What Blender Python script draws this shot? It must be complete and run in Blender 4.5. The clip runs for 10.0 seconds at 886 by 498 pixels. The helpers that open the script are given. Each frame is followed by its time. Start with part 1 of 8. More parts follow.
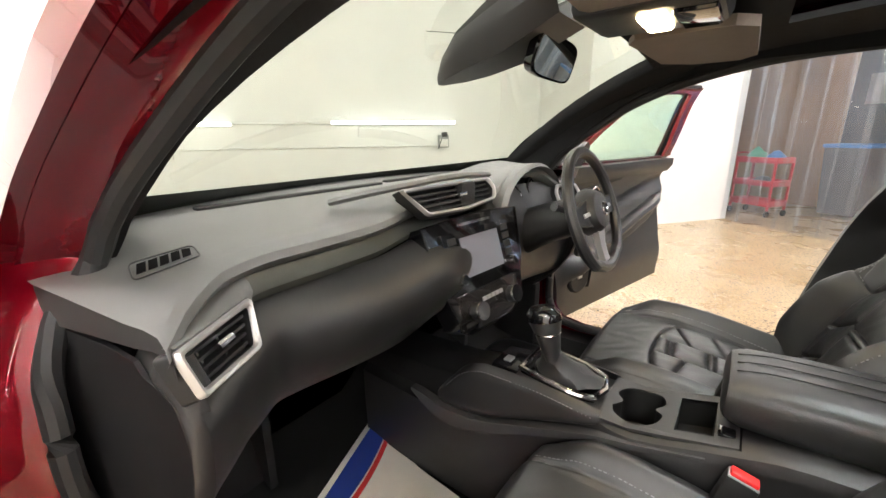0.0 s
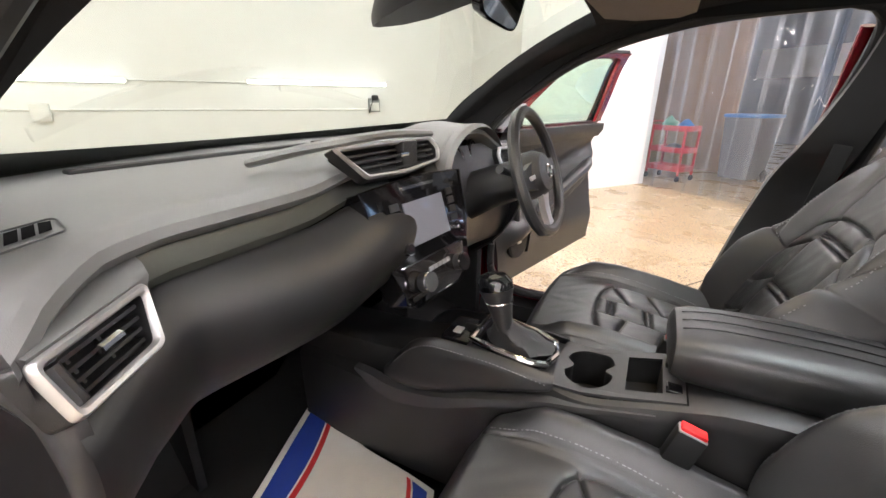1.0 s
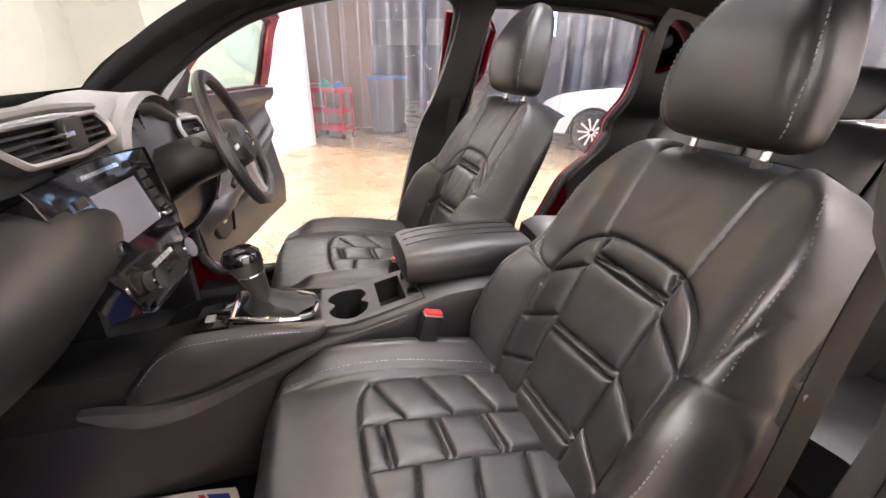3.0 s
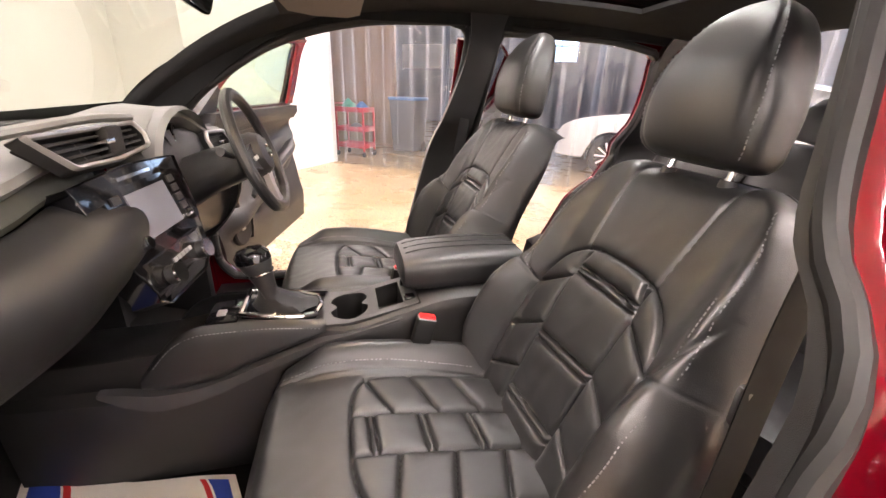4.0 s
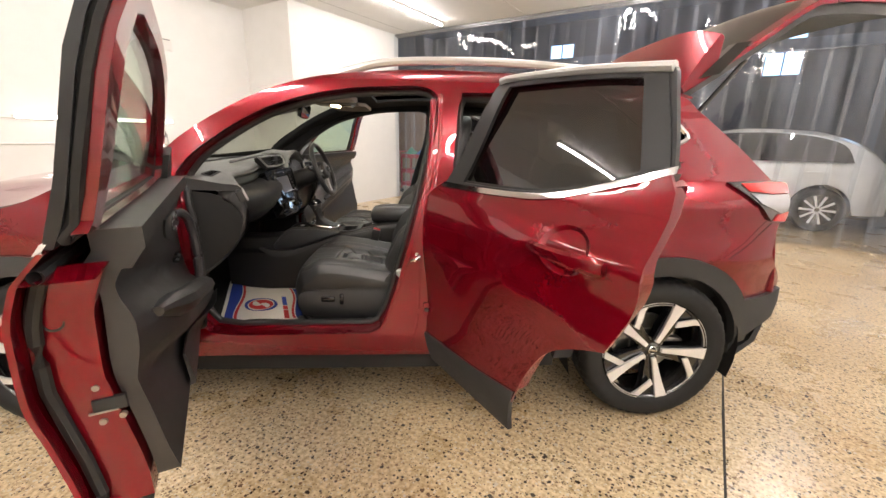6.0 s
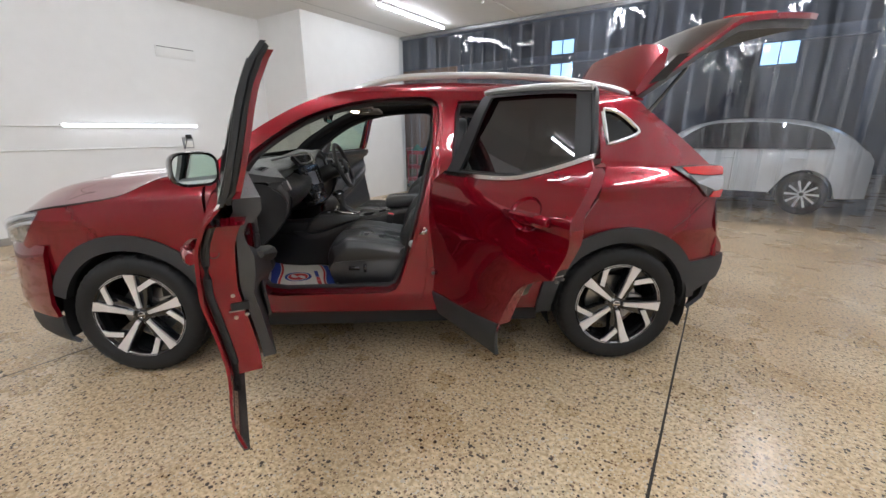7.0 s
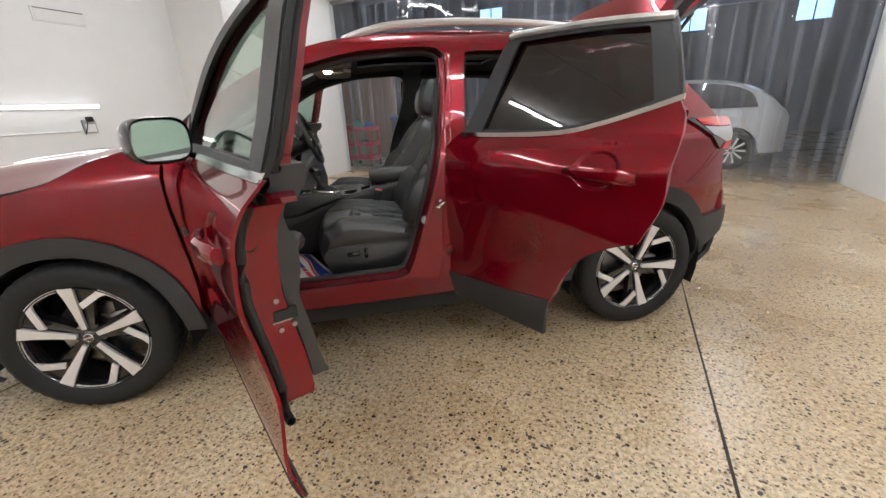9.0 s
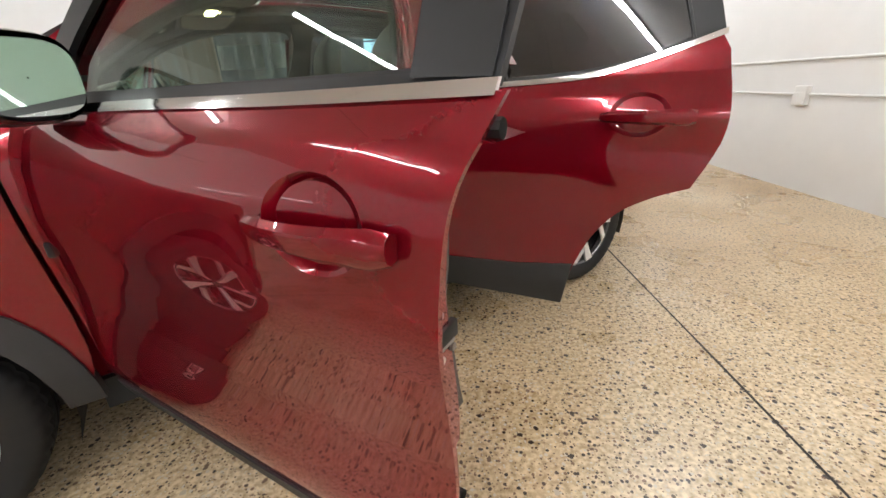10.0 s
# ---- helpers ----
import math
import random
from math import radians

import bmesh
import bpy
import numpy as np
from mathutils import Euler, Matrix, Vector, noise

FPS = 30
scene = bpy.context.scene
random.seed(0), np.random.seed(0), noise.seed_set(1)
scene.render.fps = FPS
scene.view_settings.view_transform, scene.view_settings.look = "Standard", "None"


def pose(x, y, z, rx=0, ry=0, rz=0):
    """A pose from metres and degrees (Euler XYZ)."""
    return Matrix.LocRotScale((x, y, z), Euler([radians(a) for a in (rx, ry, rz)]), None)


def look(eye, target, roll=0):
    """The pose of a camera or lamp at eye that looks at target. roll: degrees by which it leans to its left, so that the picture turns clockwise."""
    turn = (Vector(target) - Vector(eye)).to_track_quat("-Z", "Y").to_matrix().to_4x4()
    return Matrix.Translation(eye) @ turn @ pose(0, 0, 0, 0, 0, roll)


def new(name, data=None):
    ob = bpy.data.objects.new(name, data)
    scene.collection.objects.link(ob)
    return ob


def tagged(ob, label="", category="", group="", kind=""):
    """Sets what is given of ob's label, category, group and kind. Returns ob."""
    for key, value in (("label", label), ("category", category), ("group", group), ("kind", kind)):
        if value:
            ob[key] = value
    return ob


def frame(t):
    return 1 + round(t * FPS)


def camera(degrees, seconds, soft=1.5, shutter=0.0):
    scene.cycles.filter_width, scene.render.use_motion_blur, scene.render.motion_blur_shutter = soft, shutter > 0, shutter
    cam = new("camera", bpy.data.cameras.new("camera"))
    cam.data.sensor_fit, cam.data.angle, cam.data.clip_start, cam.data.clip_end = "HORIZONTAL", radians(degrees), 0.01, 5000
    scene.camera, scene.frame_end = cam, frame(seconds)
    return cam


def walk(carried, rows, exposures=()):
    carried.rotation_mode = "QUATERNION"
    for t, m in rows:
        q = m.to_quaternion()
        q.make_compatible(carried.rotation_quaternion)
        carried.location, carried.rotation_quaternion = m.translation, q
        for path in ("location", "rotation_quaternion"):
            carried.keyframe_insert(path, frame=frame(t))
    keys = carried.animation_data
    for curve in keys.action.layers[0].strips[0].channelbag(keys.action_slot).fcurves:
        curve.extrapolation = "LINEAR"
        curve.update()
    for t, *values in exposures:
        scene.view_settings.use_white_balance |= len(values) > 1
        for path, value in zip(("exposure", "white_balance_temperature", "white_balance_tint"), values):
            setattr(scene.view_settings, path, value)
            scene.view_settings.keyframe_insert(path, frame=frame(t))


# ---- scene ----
cam = camera(94.8, 10.0)
PATH = [
    (0, (1.254, -0.851, 1.261), (0.113, 0.7, 0.72), -0.6),
    (0.5, (1.213, -0.796, 1.239), (0.085, 0.738, 0.626), 0.7),
    (1, (1.198, -0.801, 1.235), (0.352, 0.877, 0.55), 0.5),
    (1.5, (1.138, -0.859, 1.242), (0.765, 0.961, 0.502), -0.5),
    (2, (1.106, -0.902, 1.244), (1.163, 0.942, 0.473), -1.1),
    (2.5, (1.108, -0.903, 1.236), (1.487, 0.884, 0.423), -0.3),
    (3, (1.124, -0.895, 1.237), (1.66, 0.851, 0.422), 0.8),
    (3.2, (1.129, -0.894, 1.239), (1.691, 0.842, 0.421), 1.2),
    (4.5, (1.219, -1.196, 1.238), (1.519, 0.687, 0.634), 2.0),
    (5, (1.385, -1.638, 1.267), (1.513, 0.295, 0.768), 1.6),
    (5.5, (1.504, -2.145, 1.297), (1.61, -0.215, 0.784), 1.7),
    (5.7, (1.562, -2.29, 1.272), (1.672, -0.363, 0.751), 1.5),
    (6.8, (1.581, -2.911, 1.293), (1.66, -0.988, 0.749), -0.2),
    (7, (1.574, -2.967, 1.292), (1.648, -1.045, 0.744), -0.4),
    (7.5, (1.564, -3.009, 1.291), (1.642, -1.089, 0.737), -0.5),
    (8, (1.543, -3.002, 1.285), (1.636, -1.087, 0.718), -0.9),
    (8.5, (1.437, -2.907, 1.257), (1.63, -1.011, 0.651), -1.5),
    (9, (1.195, -2.681, 1.214), (1.574, -0.83, 0.559), -2.5),
    (9.5, (0.935, -2.44, 1.169), (1.607, -0.695, 0.458), -3.4),
    (9.7, (0.842, -2.355, 1.15), (1.663, -0.685, 0.418), -3.2),
    (10, (0.747, -2.207, 1.112), (1.797, -0.677, 0.364), -2.7),
]
EXPOSURES = [(0.0, 1.02, 6300, 12), (0.8, 1.08, 6100, 15), (2.0, 1.15, 6100, 21), (3.2, 1.45, 6400, 24), (4.5, 1.38, 6950, 25), (5.5, 0.75, 7000, 20), (6.5, -0.25, 6100, 11), (7.0, -0.50, 5750, 11), (8.5, -0.52, 5800, 11), (9.5, -0.28, 6100, 11), (10.0, -0.24, 6100, 11)]
walk(cam, [(t, look(eye, target, roll)) for t, eye, target, roll in PATH], EXPOSURES)

# ---- world and light ----
world = bpy.data.worlds.new("world")
scene.world = world
world.use_nodes = True
wn = world.node_tree
sky = wn.nodes.new("ShaderNodeTexSky")
sky.sky_type = "NISHITA"
sky.sun_disc = False
sky.sun_elevation = radians(35)
sky.sun_rotation = radians(200)
wn.links.new(sky.outputs[0], wn.nodes["Background"].inputs[0])
wn.nodes["Background"].inputs[1].default_value = 0.08

# ---- materials ----


def mat(name, color, rough=0.5, metal=0.0, coat=0.0, grain=0.0, scale=40.0, bump=0.0, bump_scale=200.0,
        trans=0.0, ior=1.45, emit=None, power=0.0, spec=0.5, rough_var=0.1, stretch=(1, 1, 1), coat_rough=0.03):
    """A principled material with colour variation at two scales, roughness variation and fine relief."""
    m = bpy.data.materials.new(name)
    m.use_nodes = True
    nt = m.node_tree
    p = nt.nodes["Principled BSDF"]
    p.inputs["Base Color"].default_value = (*color, 1)
    p.inputs["Roughness"].default_value = rough
    p.inputs["Metallic"].default_value = metal
    p.inputs["Coat Weight"].default_value = coat
    p.inputs["Coat Roughness"].default_value = coat_rough
    p.inputs["Transmission Weight"].default_value = trans
    p.inputs["IOR"].default_value = ior
    p.inputs["Specular IOR Level"].default_value = spec
    if emit:
        p.inputs["Emission Color"].default_value = (*emit, 1)
        p.inputs["Emission Strength"].default_value = power
    if grain or bump or (rough_var and rough > 0.15 and not trans):
        tc = nt.nodes.new("ShaderNodeTexCoord")
        mp = nt.nodes.new("ShaderNodeMapping")
        mp.inputs["Scale"].default_value = stretch
        nt.links.new(tc.outputs["Object"], mp.inputs["Vector"])
        big = nt.nodes.new("ShaderNodeTexNoise")
        big.inputs["Scale"].default_value = scale * 0.12
        big.inputs["Detail"].default_value = 4
        small = nt.nodes.new("ShaderNodeTexNoise")
        small.inputs["Scale"].default_value = scale
        small.inputs["Detail"].default_value = 5
        for n in (big, small):
            nt.links.new(mp.outputs[0], n.inputs["Vector"])
        add = nt.nodes.new("ShaderNodeMath")
        add.operation = "ADD"
        nt.links.new(big.outputs["Fac"], add.inputs[0])
        nt.links.new(small.outputs["Fac"], add.inputs[1])
        if grain:
            rng = nt.nodes.new("ShaderNodeMapRange")
            rng.inputs["From Min"].default_value = 0.6
            rng.inputs["From Max"].default_value = 1.4
            rng.inputs["To Min"].default_value = 1 - grain
            rng.inputs["To Max"].default_value = 1 + grain
            nt.links.new(add.outputs[0], rng.inputs["Value"])
            mul = nt.nodes.new("ShaderNodeVectorMath")
            mul.operation = "SCALE"
            mul.inputs[0].default_value = color
            nt.links.new(rng.outputs[0], mul.inputs["Scale"])
            nt.links.new(mul.outputs[0], p.inputs["Base Color"])
        if rough_var:
            rr = nt.nodes.new("ShaderNodeMapRange")
            rr.inputs["From Min"].default_value = 0.6
            rr.inputs["From Max"].default_value = 1.4
            rr.inputs["To Min"].default_value = max(0.02, rough * (1 - rough_var))
            rr.inputs["To Max"].default_value = min(1, rough * (1 + rough_var))
            nt.links.new(add.outputs[0], rr.inputs["Value"])
            nt.links.new(rr.outputs[0], p.inputs["Roughness"])
        if bump:
            bn = nt.nodes.new("ShaderNodeTexNoise")
            bn.inputs["Scale"].default_value = bump_scale
            bn.inputs["Detail"].default_value = 3
            nt.links.new(mp.outputs[0], bn.inputs["Vector"])
            bp = nt.nodes.new("ShaderNodeBump")
            bp.inputs["Strength"].default_value = bump
            bp.inputs["Distance"].default_value = 0.002
            nt.links.new(bn.outputs["Fac"], bp.inputs["Height"])
            nt.links.new(bp.outputs[0], p.inputs["Normal"])
    return m


def glass_mat(name, color, rough=0.0, gloss=0.045):
    """Thin pane: mostly see-through with a glossy face."""
    m = bpy.data.materials.new(name)
    m.use_nodes = True
    nt = m.node_tree
    nt.nodes.remove(nt.nodes["Principled BSDF"])
    out = nt.nodes["Material Output"]
    tr = nt.nodes.new("ShaderNodeBsdfTransparent")
    tr.inputs[0].default_value = (*color, 1)
    gl = nt.nodes.new("ShaderNodeBsdfGlossy")
    gl.inputs["Roughness"].default_value = rough
    gl.inputs[0].default_value = (1, 1, 1, 1)
    lw = nt.nodes.new("ShaderNodeLayerWeight")
    lw.inputs["Blend"].default_value = 0.5
    pw = nt.nodes.new("ShaderNodeMath")
    pw.operation = "POWER"
    pw.inputs[1].default_value = 5.0
    nt.links.new(lw.outputs["Facing"], pw.inputs[0])
    fr = nt.nodes.new("ShaderNodeMapRange")
    fr.inputs["To Min"].default_value = gloss
    nt.links.new(pw.outputs[0], fr.inputs["Value"])
    mx = nt.nodes.new("ShaderNodeMixShader")
    nt.links.new(fr.outputs[0], mx.inputs[0])
    nt.links.new(tr.outputs[0], mx.inputs[1])
    nt.links.new(gl.outputs[0], mx.inputs[2])
    nt.links.new(mx.outputs[0], out.inputs[0])
    return m


def terrazzo(name):
    """Ground and polished concrete with brown, dark and pale aggregate."""
    m = bpy.data.materials.new(name)
    m.use_nodes = True
    nt = m.node_tree
    N, L = nt.nodes, nt.links
    p = N["Principled BSDF"]
    tc = N.new("ShaderNodeTexCoord")

    def vor(scale, feature="F1"):
        v = N.new("ShaderNodeTexVoronoi")
        v.feature = feature
        v.inputs["Scale"].default_value = scale
        L.new(tc.outputs["Object"], v.inputs["Vector"])
        return v

    def noise_tex(scale, detail=4):
        n = N.new("ShaderNodeTexNoise")
        n.inputs["Scale"].default_value = scale
        n.inputs["Detail"].default_value = detail
        L.new(tc.outputs["Object"], n.inputs["Vector"])
        return n

    def ramp(src, stops, constant=False):
        r = N.new("ShaderNodeValToRGB")
        if constant:
            r.color_ramp.interpolation = "CONSTANT"
        e = r.color_ramp.elements
        while len(e) < len(stops):
            e.new(0.5)
        for k, (pos, col) in zip(e, stops):
            k.position = pos
            k.color = (*col, 1)
        L.new(src, r.inputs[0])
        return r

    def mix(fac, a, b):
        x = N.new("ShaderNodeMix")
        x.data_type = "RGBA"
        L.new(fac, x.inputs[0])
        L.new(a, x.inputs[6])
        L.new(b, x.inputs[7])
        return x.outputs[2]

    def math_node(op, a, b=0.0):
        x = N.new("ShaderNodeMath")
        x.operation = op
        for k, v in ((0, a), (1, b)):
            if isinstance(v, (int, float)):
                x.inputs[k].default_value = v
            else:
                L.new(v, x.inputs[k])
        return x.outputs[0]

    base = ramp(noise_tex(1.1, 2).outputs["Fac"], [(0.3, (0.64, 0.50, 0.31)), (0.55, (0.74, 0.605, 0.405)), (0.75, (0.80, 0.69, 0.50))]).outputs[0]
    fine = ramp(noise_tex(55, 8).outputs["Fac"], [(0.32, (0.52, 0.46, 0.38)), (0.62, (1.0, 1.0, 1.0))]).outputs[0]
    mul = N.new("ShaderNodeMix")
    mul.data_type = "RGBA"
    mul.blend_type = "MULTIPLY"
    mul.inputs[0].default_value = 1
    L.new(base, mul.inputs[6])
    L.new(fine, mul.inputs[7])
    col = mul.outputs[2]
    wob = noise_tex(70, 3)
    for scale, size, share, stops in (
            (110, 0.34, 0.55, [(0.0, (0.10, 0.065, 0.04)), (0.3, (0.52, 0.46, 0.37)), (0.5, (0.24, 0.15, 0.09)), (0.75, (0.62, 0.58, 0.5))]),
            (62, 0.36, 0.40, [(0.0, (0.035, 0.025, 0.02)), (0.3, (0.20, 0.12, 0.075)), (0.55, (0.58, 0.53, 0.45)), (0.8, (0.09, 0.06, 0.045))]),
            (33, 0.30, 0.13, [(0.0, (0.05, 0.036, 0.028)), (0.5, (0.16, 0.10, 0.065)), (0.8, (0.5, 0.44, 0.36))])):
        v = vor(scale)
        sep = N.new("ShaderNodeSeparateColor")
        L.new(v.outputs["Color"], sep.inputs[0])
        stone = ramp(sep.outputs[0], stops, True).outputs[0]
        rim = math_node("ADD", v.outputs["Distance"], math_node("MULTIPLY", math_node("SUBTRACT", wob.outputs["Fac"], 0.5), 0.55))
        inside = math_node("LESS_THAN", rim, size)
        pick = math_node("LESS_THAN", sep.outputs[1], share)
        col = mix(math_node("MULTIPLY", inside, pick), col, stone)
    stain = ramp(noise_tex(0.55, 2.5).outputs["Fac"], [(0.30, (0.84, 0.79, 0.72)), (0.68, (1, 1, 1))]).outputs[0]
    m2 = N.new("ShaderNodeMix")
    m2.data_type = "RGBA"
    m2.blend_type = "MULTIPLY"
    m2.inputs[0].default_value = 1
    L.new(col, m2.inputs[6])
    L.new(stain, m2.inputs[7])
    L.new(m2.outputs[2], p.inputs["Base Color"])
    rg = N.new("ShaderNodeMapRange")
    rg.inputs["To Min"].default_value = 0.16
    rg.inputs["To Max"].default_value = 0.42
    L.new(noise_tex(2.3, 3).outputs["Fac"], rg.inputs["Value"])
    L.new(rg.outputs[0], p.inputs["Roughness"])
    bn = N.new("ShaderNodeBump")
    bn.inputs["Strength"].default_value = 0.08
    bn.inputs["Distance"].default_value = 0.002
    L.new(noise_tex(120, 4).outputs["Fac"], bn.inputs["Height"])
    L.new(bn.outputs[0], p.inputs["Normal"])
    return m


PAINT = mat("red_metallic_paint", (0.180, 0.0017, 0.0088), 0.25, 0.50, 1.0, 0.06, 900, rough_var=0.0, spec=0.0)
coat_in = PAINT.node_tree.nodes["Principled BSDF"].inputs
coat_in["Coat IOR"].default_value = 1.55
coat_in["Coat Roughness"].default_value = 0.012
SHELL = mat("red_inner_paint", (0.17, 0.002, 0.008), 0.24, 0.4, 1.0, 0.05, 300, rough_var=0.0)
CLAD = mat("textured_black_plastic", (0.028, 0.029, 0.031), 0.62, grain=0.15, scale=60, bump=0.25, bump_scale=900)
TRIM = mat("soft_black_plastic", (0.018, 0.018, 0.0185), 0.40, grain=0.15, scale=30, bump=0.3, bump_scale=1100, spec=0.85)
# grey raised so that its colour carries the windscreen light on the dashboard's top
DASH = mat("dark_grey_dash_lightened", (0.145, 0.146, 0.142), 0.46, grain=0.12, scale=25, bump=0.35, bump_scale=1300, spec=0.8)
GLOSS = mat("piano_black", (0.006, 0.006, 0.007), 0.08, coat=1.0, rough_var=0.0)
LEATHER = mat("black_leather", (0.019, 0.019, 0.0195), 0.37, grain=0.15, scale=25, bump=0.22, bump_scale=700, rough_var=0.2, spec=1.0)
SEAM = mat("grey_thread", (0.22, 0.22, 0.23), 0.8)
CARPET = mat("black_carpet", (0.008, 0.008, 0.008), 0.98, grain=0.4, scale=300, bump=0.9, bump_scale=900)
HEADLINER = mat("black_headliner", (0.010, 0.010, 0.0105), 0.95, grain=0.2, scale=200, bump=0.4, bump_scale=1500)
BEIGE = mat("grey_beige_lining", (0.26, 0.22, 0.19), 0.9, grain=0.1, scale=200, bump=0.3, bump_scale=1500)
RUBBER = mat("tyre_rubber", (0.008, 0.008, 0.0083), 0.7, grain=0.3, scale=40, bump=0.3, bump_scale=400)
SEAL = mat("black_rubber_seal", (0.010, 0.010, 0.010), 0.6)
GREYSEAL = mat("grey_door_rubber", (0.024, 0.024, 0.024), 0.5, grain=0.1, scale=60)
CHROME = mat("chrome", (0.75, 0.75, 0.76), 0.10, 1.0, rough_var=0.0)
SATIN = mat("satin_chrome", (0.60, 0.60, 0.60), 0.34, 0.7, rough_var=0.2, scale=90)
ALLOY = mat("machined_alloy", (0.80, 0.80, 0.82), 0.40, 0.5, coat=0.5, rough_var=0.15, scale=120)
BLACKALLOY = mat("gloss_black_alloy", (0.010, 0.010, 0.011), 0.16, 0.2, coat=1.0, rough_var=0.0)
STEEL = mat("brushed_steel", (0.35, 0.34, 0.33), 0.35, 1.0, grain=0.15, scale=60)
DARKMETAL = mat("dark_underbody", (0.012, 0.012, 0.012), 0.8, grain=0.3, scale=20)
CLEAR = glass_mat("clear_glass", (0.68, 0.79, 0.71))
SCREENGLASS = glass_mat("windscreen_glass", (0.47, 0.51, 0.445))
PRIVACY = glass_mat("privacy_glass", (0.17, 0.172, 0.178), 0.0, 0.09)
DARKGLASS = glass_mat("dark_tinted_glass", (0.035, 0.034, 0.034), 0.0, 0.045)
TOPGLASS = glass_mat("roof_glass", (0.30, 0.38, 0.37))
LENS = glass_mat("lamp_lens", (0.93, 0.95, 0.97))
MIRROR = mat("mirror_glass", (0.56, 0.62, 0.60), 0.0, 1.0, rough_var=0.0)
REDLENS = mat("red_lamp_lens", (0.42, 0.006, 0.008), 0.08, coat=1.0, emit=(1.0, 0.02, 0.02), power=0.12, rough_var=0.0)
WALLPAINT = mat("white_wall_paint", (0.80, 0.80, 0.79), 0.62, grain=0.03, scale=5, bump=0.03, bump_scale=25)
CEILPAINT = mat("white_ceiling_panel", (0.78, 0.78, 0.77), 0.75, grain=0.03, scale=8, bump=0.1, bump_scale=80)
WHITEPLASTIC = mat("white_plastic", (0.78, 0.78, 0.76), 0.4, grain=0.03, scale=30)
GREYPLASTIC = mat("grey_plastic", (0.30, 0.31, 0.32), 0.5, grain=0.05, scale=30)
TUBE = mat("lit_led_tube", (1, 1, 1), 0.5, emit=(1.0, 0.965, 0.91), power=70.0, rough_var=0.0)
BRIGHTTUBE = mat("bright_led_tube", (1, 1, 1), 0.5, emit=(1.0, 0.965, 0.91), power=135.0, rough_var=0.0)
WALLTUBE = mat("lit_wall_tube", (1, 1, 1), 0.5, emit=(1.0, 0.97, 0.92), power=6.0, rough_var=0.0)
FLOOR = terrazzo("polished_aggregate_concrete")
JOINT = mat("dark_joint_filler", (0.03, 0.026, 0.022), 0.8, grain=0.2, scale=60)

# ---- shape tools ----


def finish(bm, name, material, angle=35):
    bmesh.ops.recalc_face_normals(bm, faces=bm.faces[:])
    me = bpy.data.meshes.new(name)
    bm.to_mesh(me)
    bm.free()
    me.materials.append(material)
    for poly in me.polygons:
        poly.use_smooth = True
    me.set_sharp_from_angle(angle=radians(angle))
    return me


def part(name, bm, material, parent=None, label="", angle=35, at=None):
    ob = new(name, finish(bm, name, material, angle))
    if parent is not None:
        ob.parent = parent
    if at is not None:
        ob.matrix_basis = at
    if label:
        tagged(ob, label)
    return ob


def thing(name, label, category, group="", kind="", at=None):
    ob = new(name)
    ob.empty_display_size = 0.1
    if at is not None:
        ob.matrix_basis = at
    return tagged(ob, label, category, group, kind)


def box(bm, x0, x1, y0, y1, z0, z1, bevel=0.0, seg=2, m=None):
    made = bmesh.ops.create_cube(bm, size=1)["verts"]
    for v in made:
        v.co = Vector(((x0 + x1) / 2 + v.co.x * (x1 - x0), (y0 + y1) / 2 + v.co.y * (y1 - y0), (z0 + z1) / 2 + v.co.z * (z1 - z0)))
    if bevel:
        edges = {e for v in made for e in v.link_edges}
        got = bmesh.ops.bevel(bm, geom=list(edges), offset=bevel, segments=seg, profile=0.5, affect="EDGES", clamp_overlap=True)
        made = list({v for f in got["faces"] for v in f.verts} | {v for v in made if v.is_valid})
    if m is not None:
        seen = set()
        stack = list(made)
        while stack:
            v = stack.pop()
            if v in seen:
                continue
            seen.add(v)
            stack.extend(e.other_vert(v) for e in v.link_edges)
        for v in seen:
            v.co = m @ v.co
    return bm


def block(*a, **k):
    return box(bmesh.new(), *a, **k)


def pchip(points):
    """A smooth curve y(x) through points, without overshoot."""
    xs, ys = np.array(points, float).T
    h, d = np.diff(xs), np.diff(ys) / np.diff(xs)
    m = np.zeros(len(xs))
    m[0], m[-1] = d[0], d[-1]
    for i in range(1, len(xs) - 1):
        if d[i - 1] * d[i] > 0:
            w1, w2 = 2 * h[i] + h[i - 1], h[i] + 2 * h[i - 1]
            m[i] = (w1 + w2) / (w1 / d[i - 1] + w2 / d[i])

    def value(x):
        x = min(max(x, xs[0]), xs[-1])
        i = min(int(np.searchsorted(xs, x, side="right")) - 1, len(xs) - 2)
        t = (x - xs[i]) / h[i]
        return float(ys[i] * (1 + 2 * t) * (1 - t) ** 2 + m[i] * h[i] * t * (1 - t) ** 2
                     + ys[i + 1] * t * t * (3 - 2 * t) - m[i + 1] * h[i] * t * t * (1 - t))
    return value


def spline(points, n=6, closed=False):
    """Catmull-Rom through points, n steps a span."""
    p = [Vector(q) for q in points]
    k = len(p)
    out = []
    for i in range(k if closed else k - 1):
        if closed:
            a, b, c, d = p[i - 1], p[i], p[(i + 1) % k], p[(i + 2) % k]
        else:
            a, b, c, d = p[max(i - 1, 0)], p[i], p[i + 1], p[min(i + 2, k - 1)]
        for j in range(n):
            t = j / n
            out.append(0.5 * ((2 * b) + (c - a) * t + (2 * a - 5 * b + 4 * c - d) * t * t + (3 * b - a - 3 * c + d) * t ** 3))
    if not closed:
        out.append(p[-1])
    return out


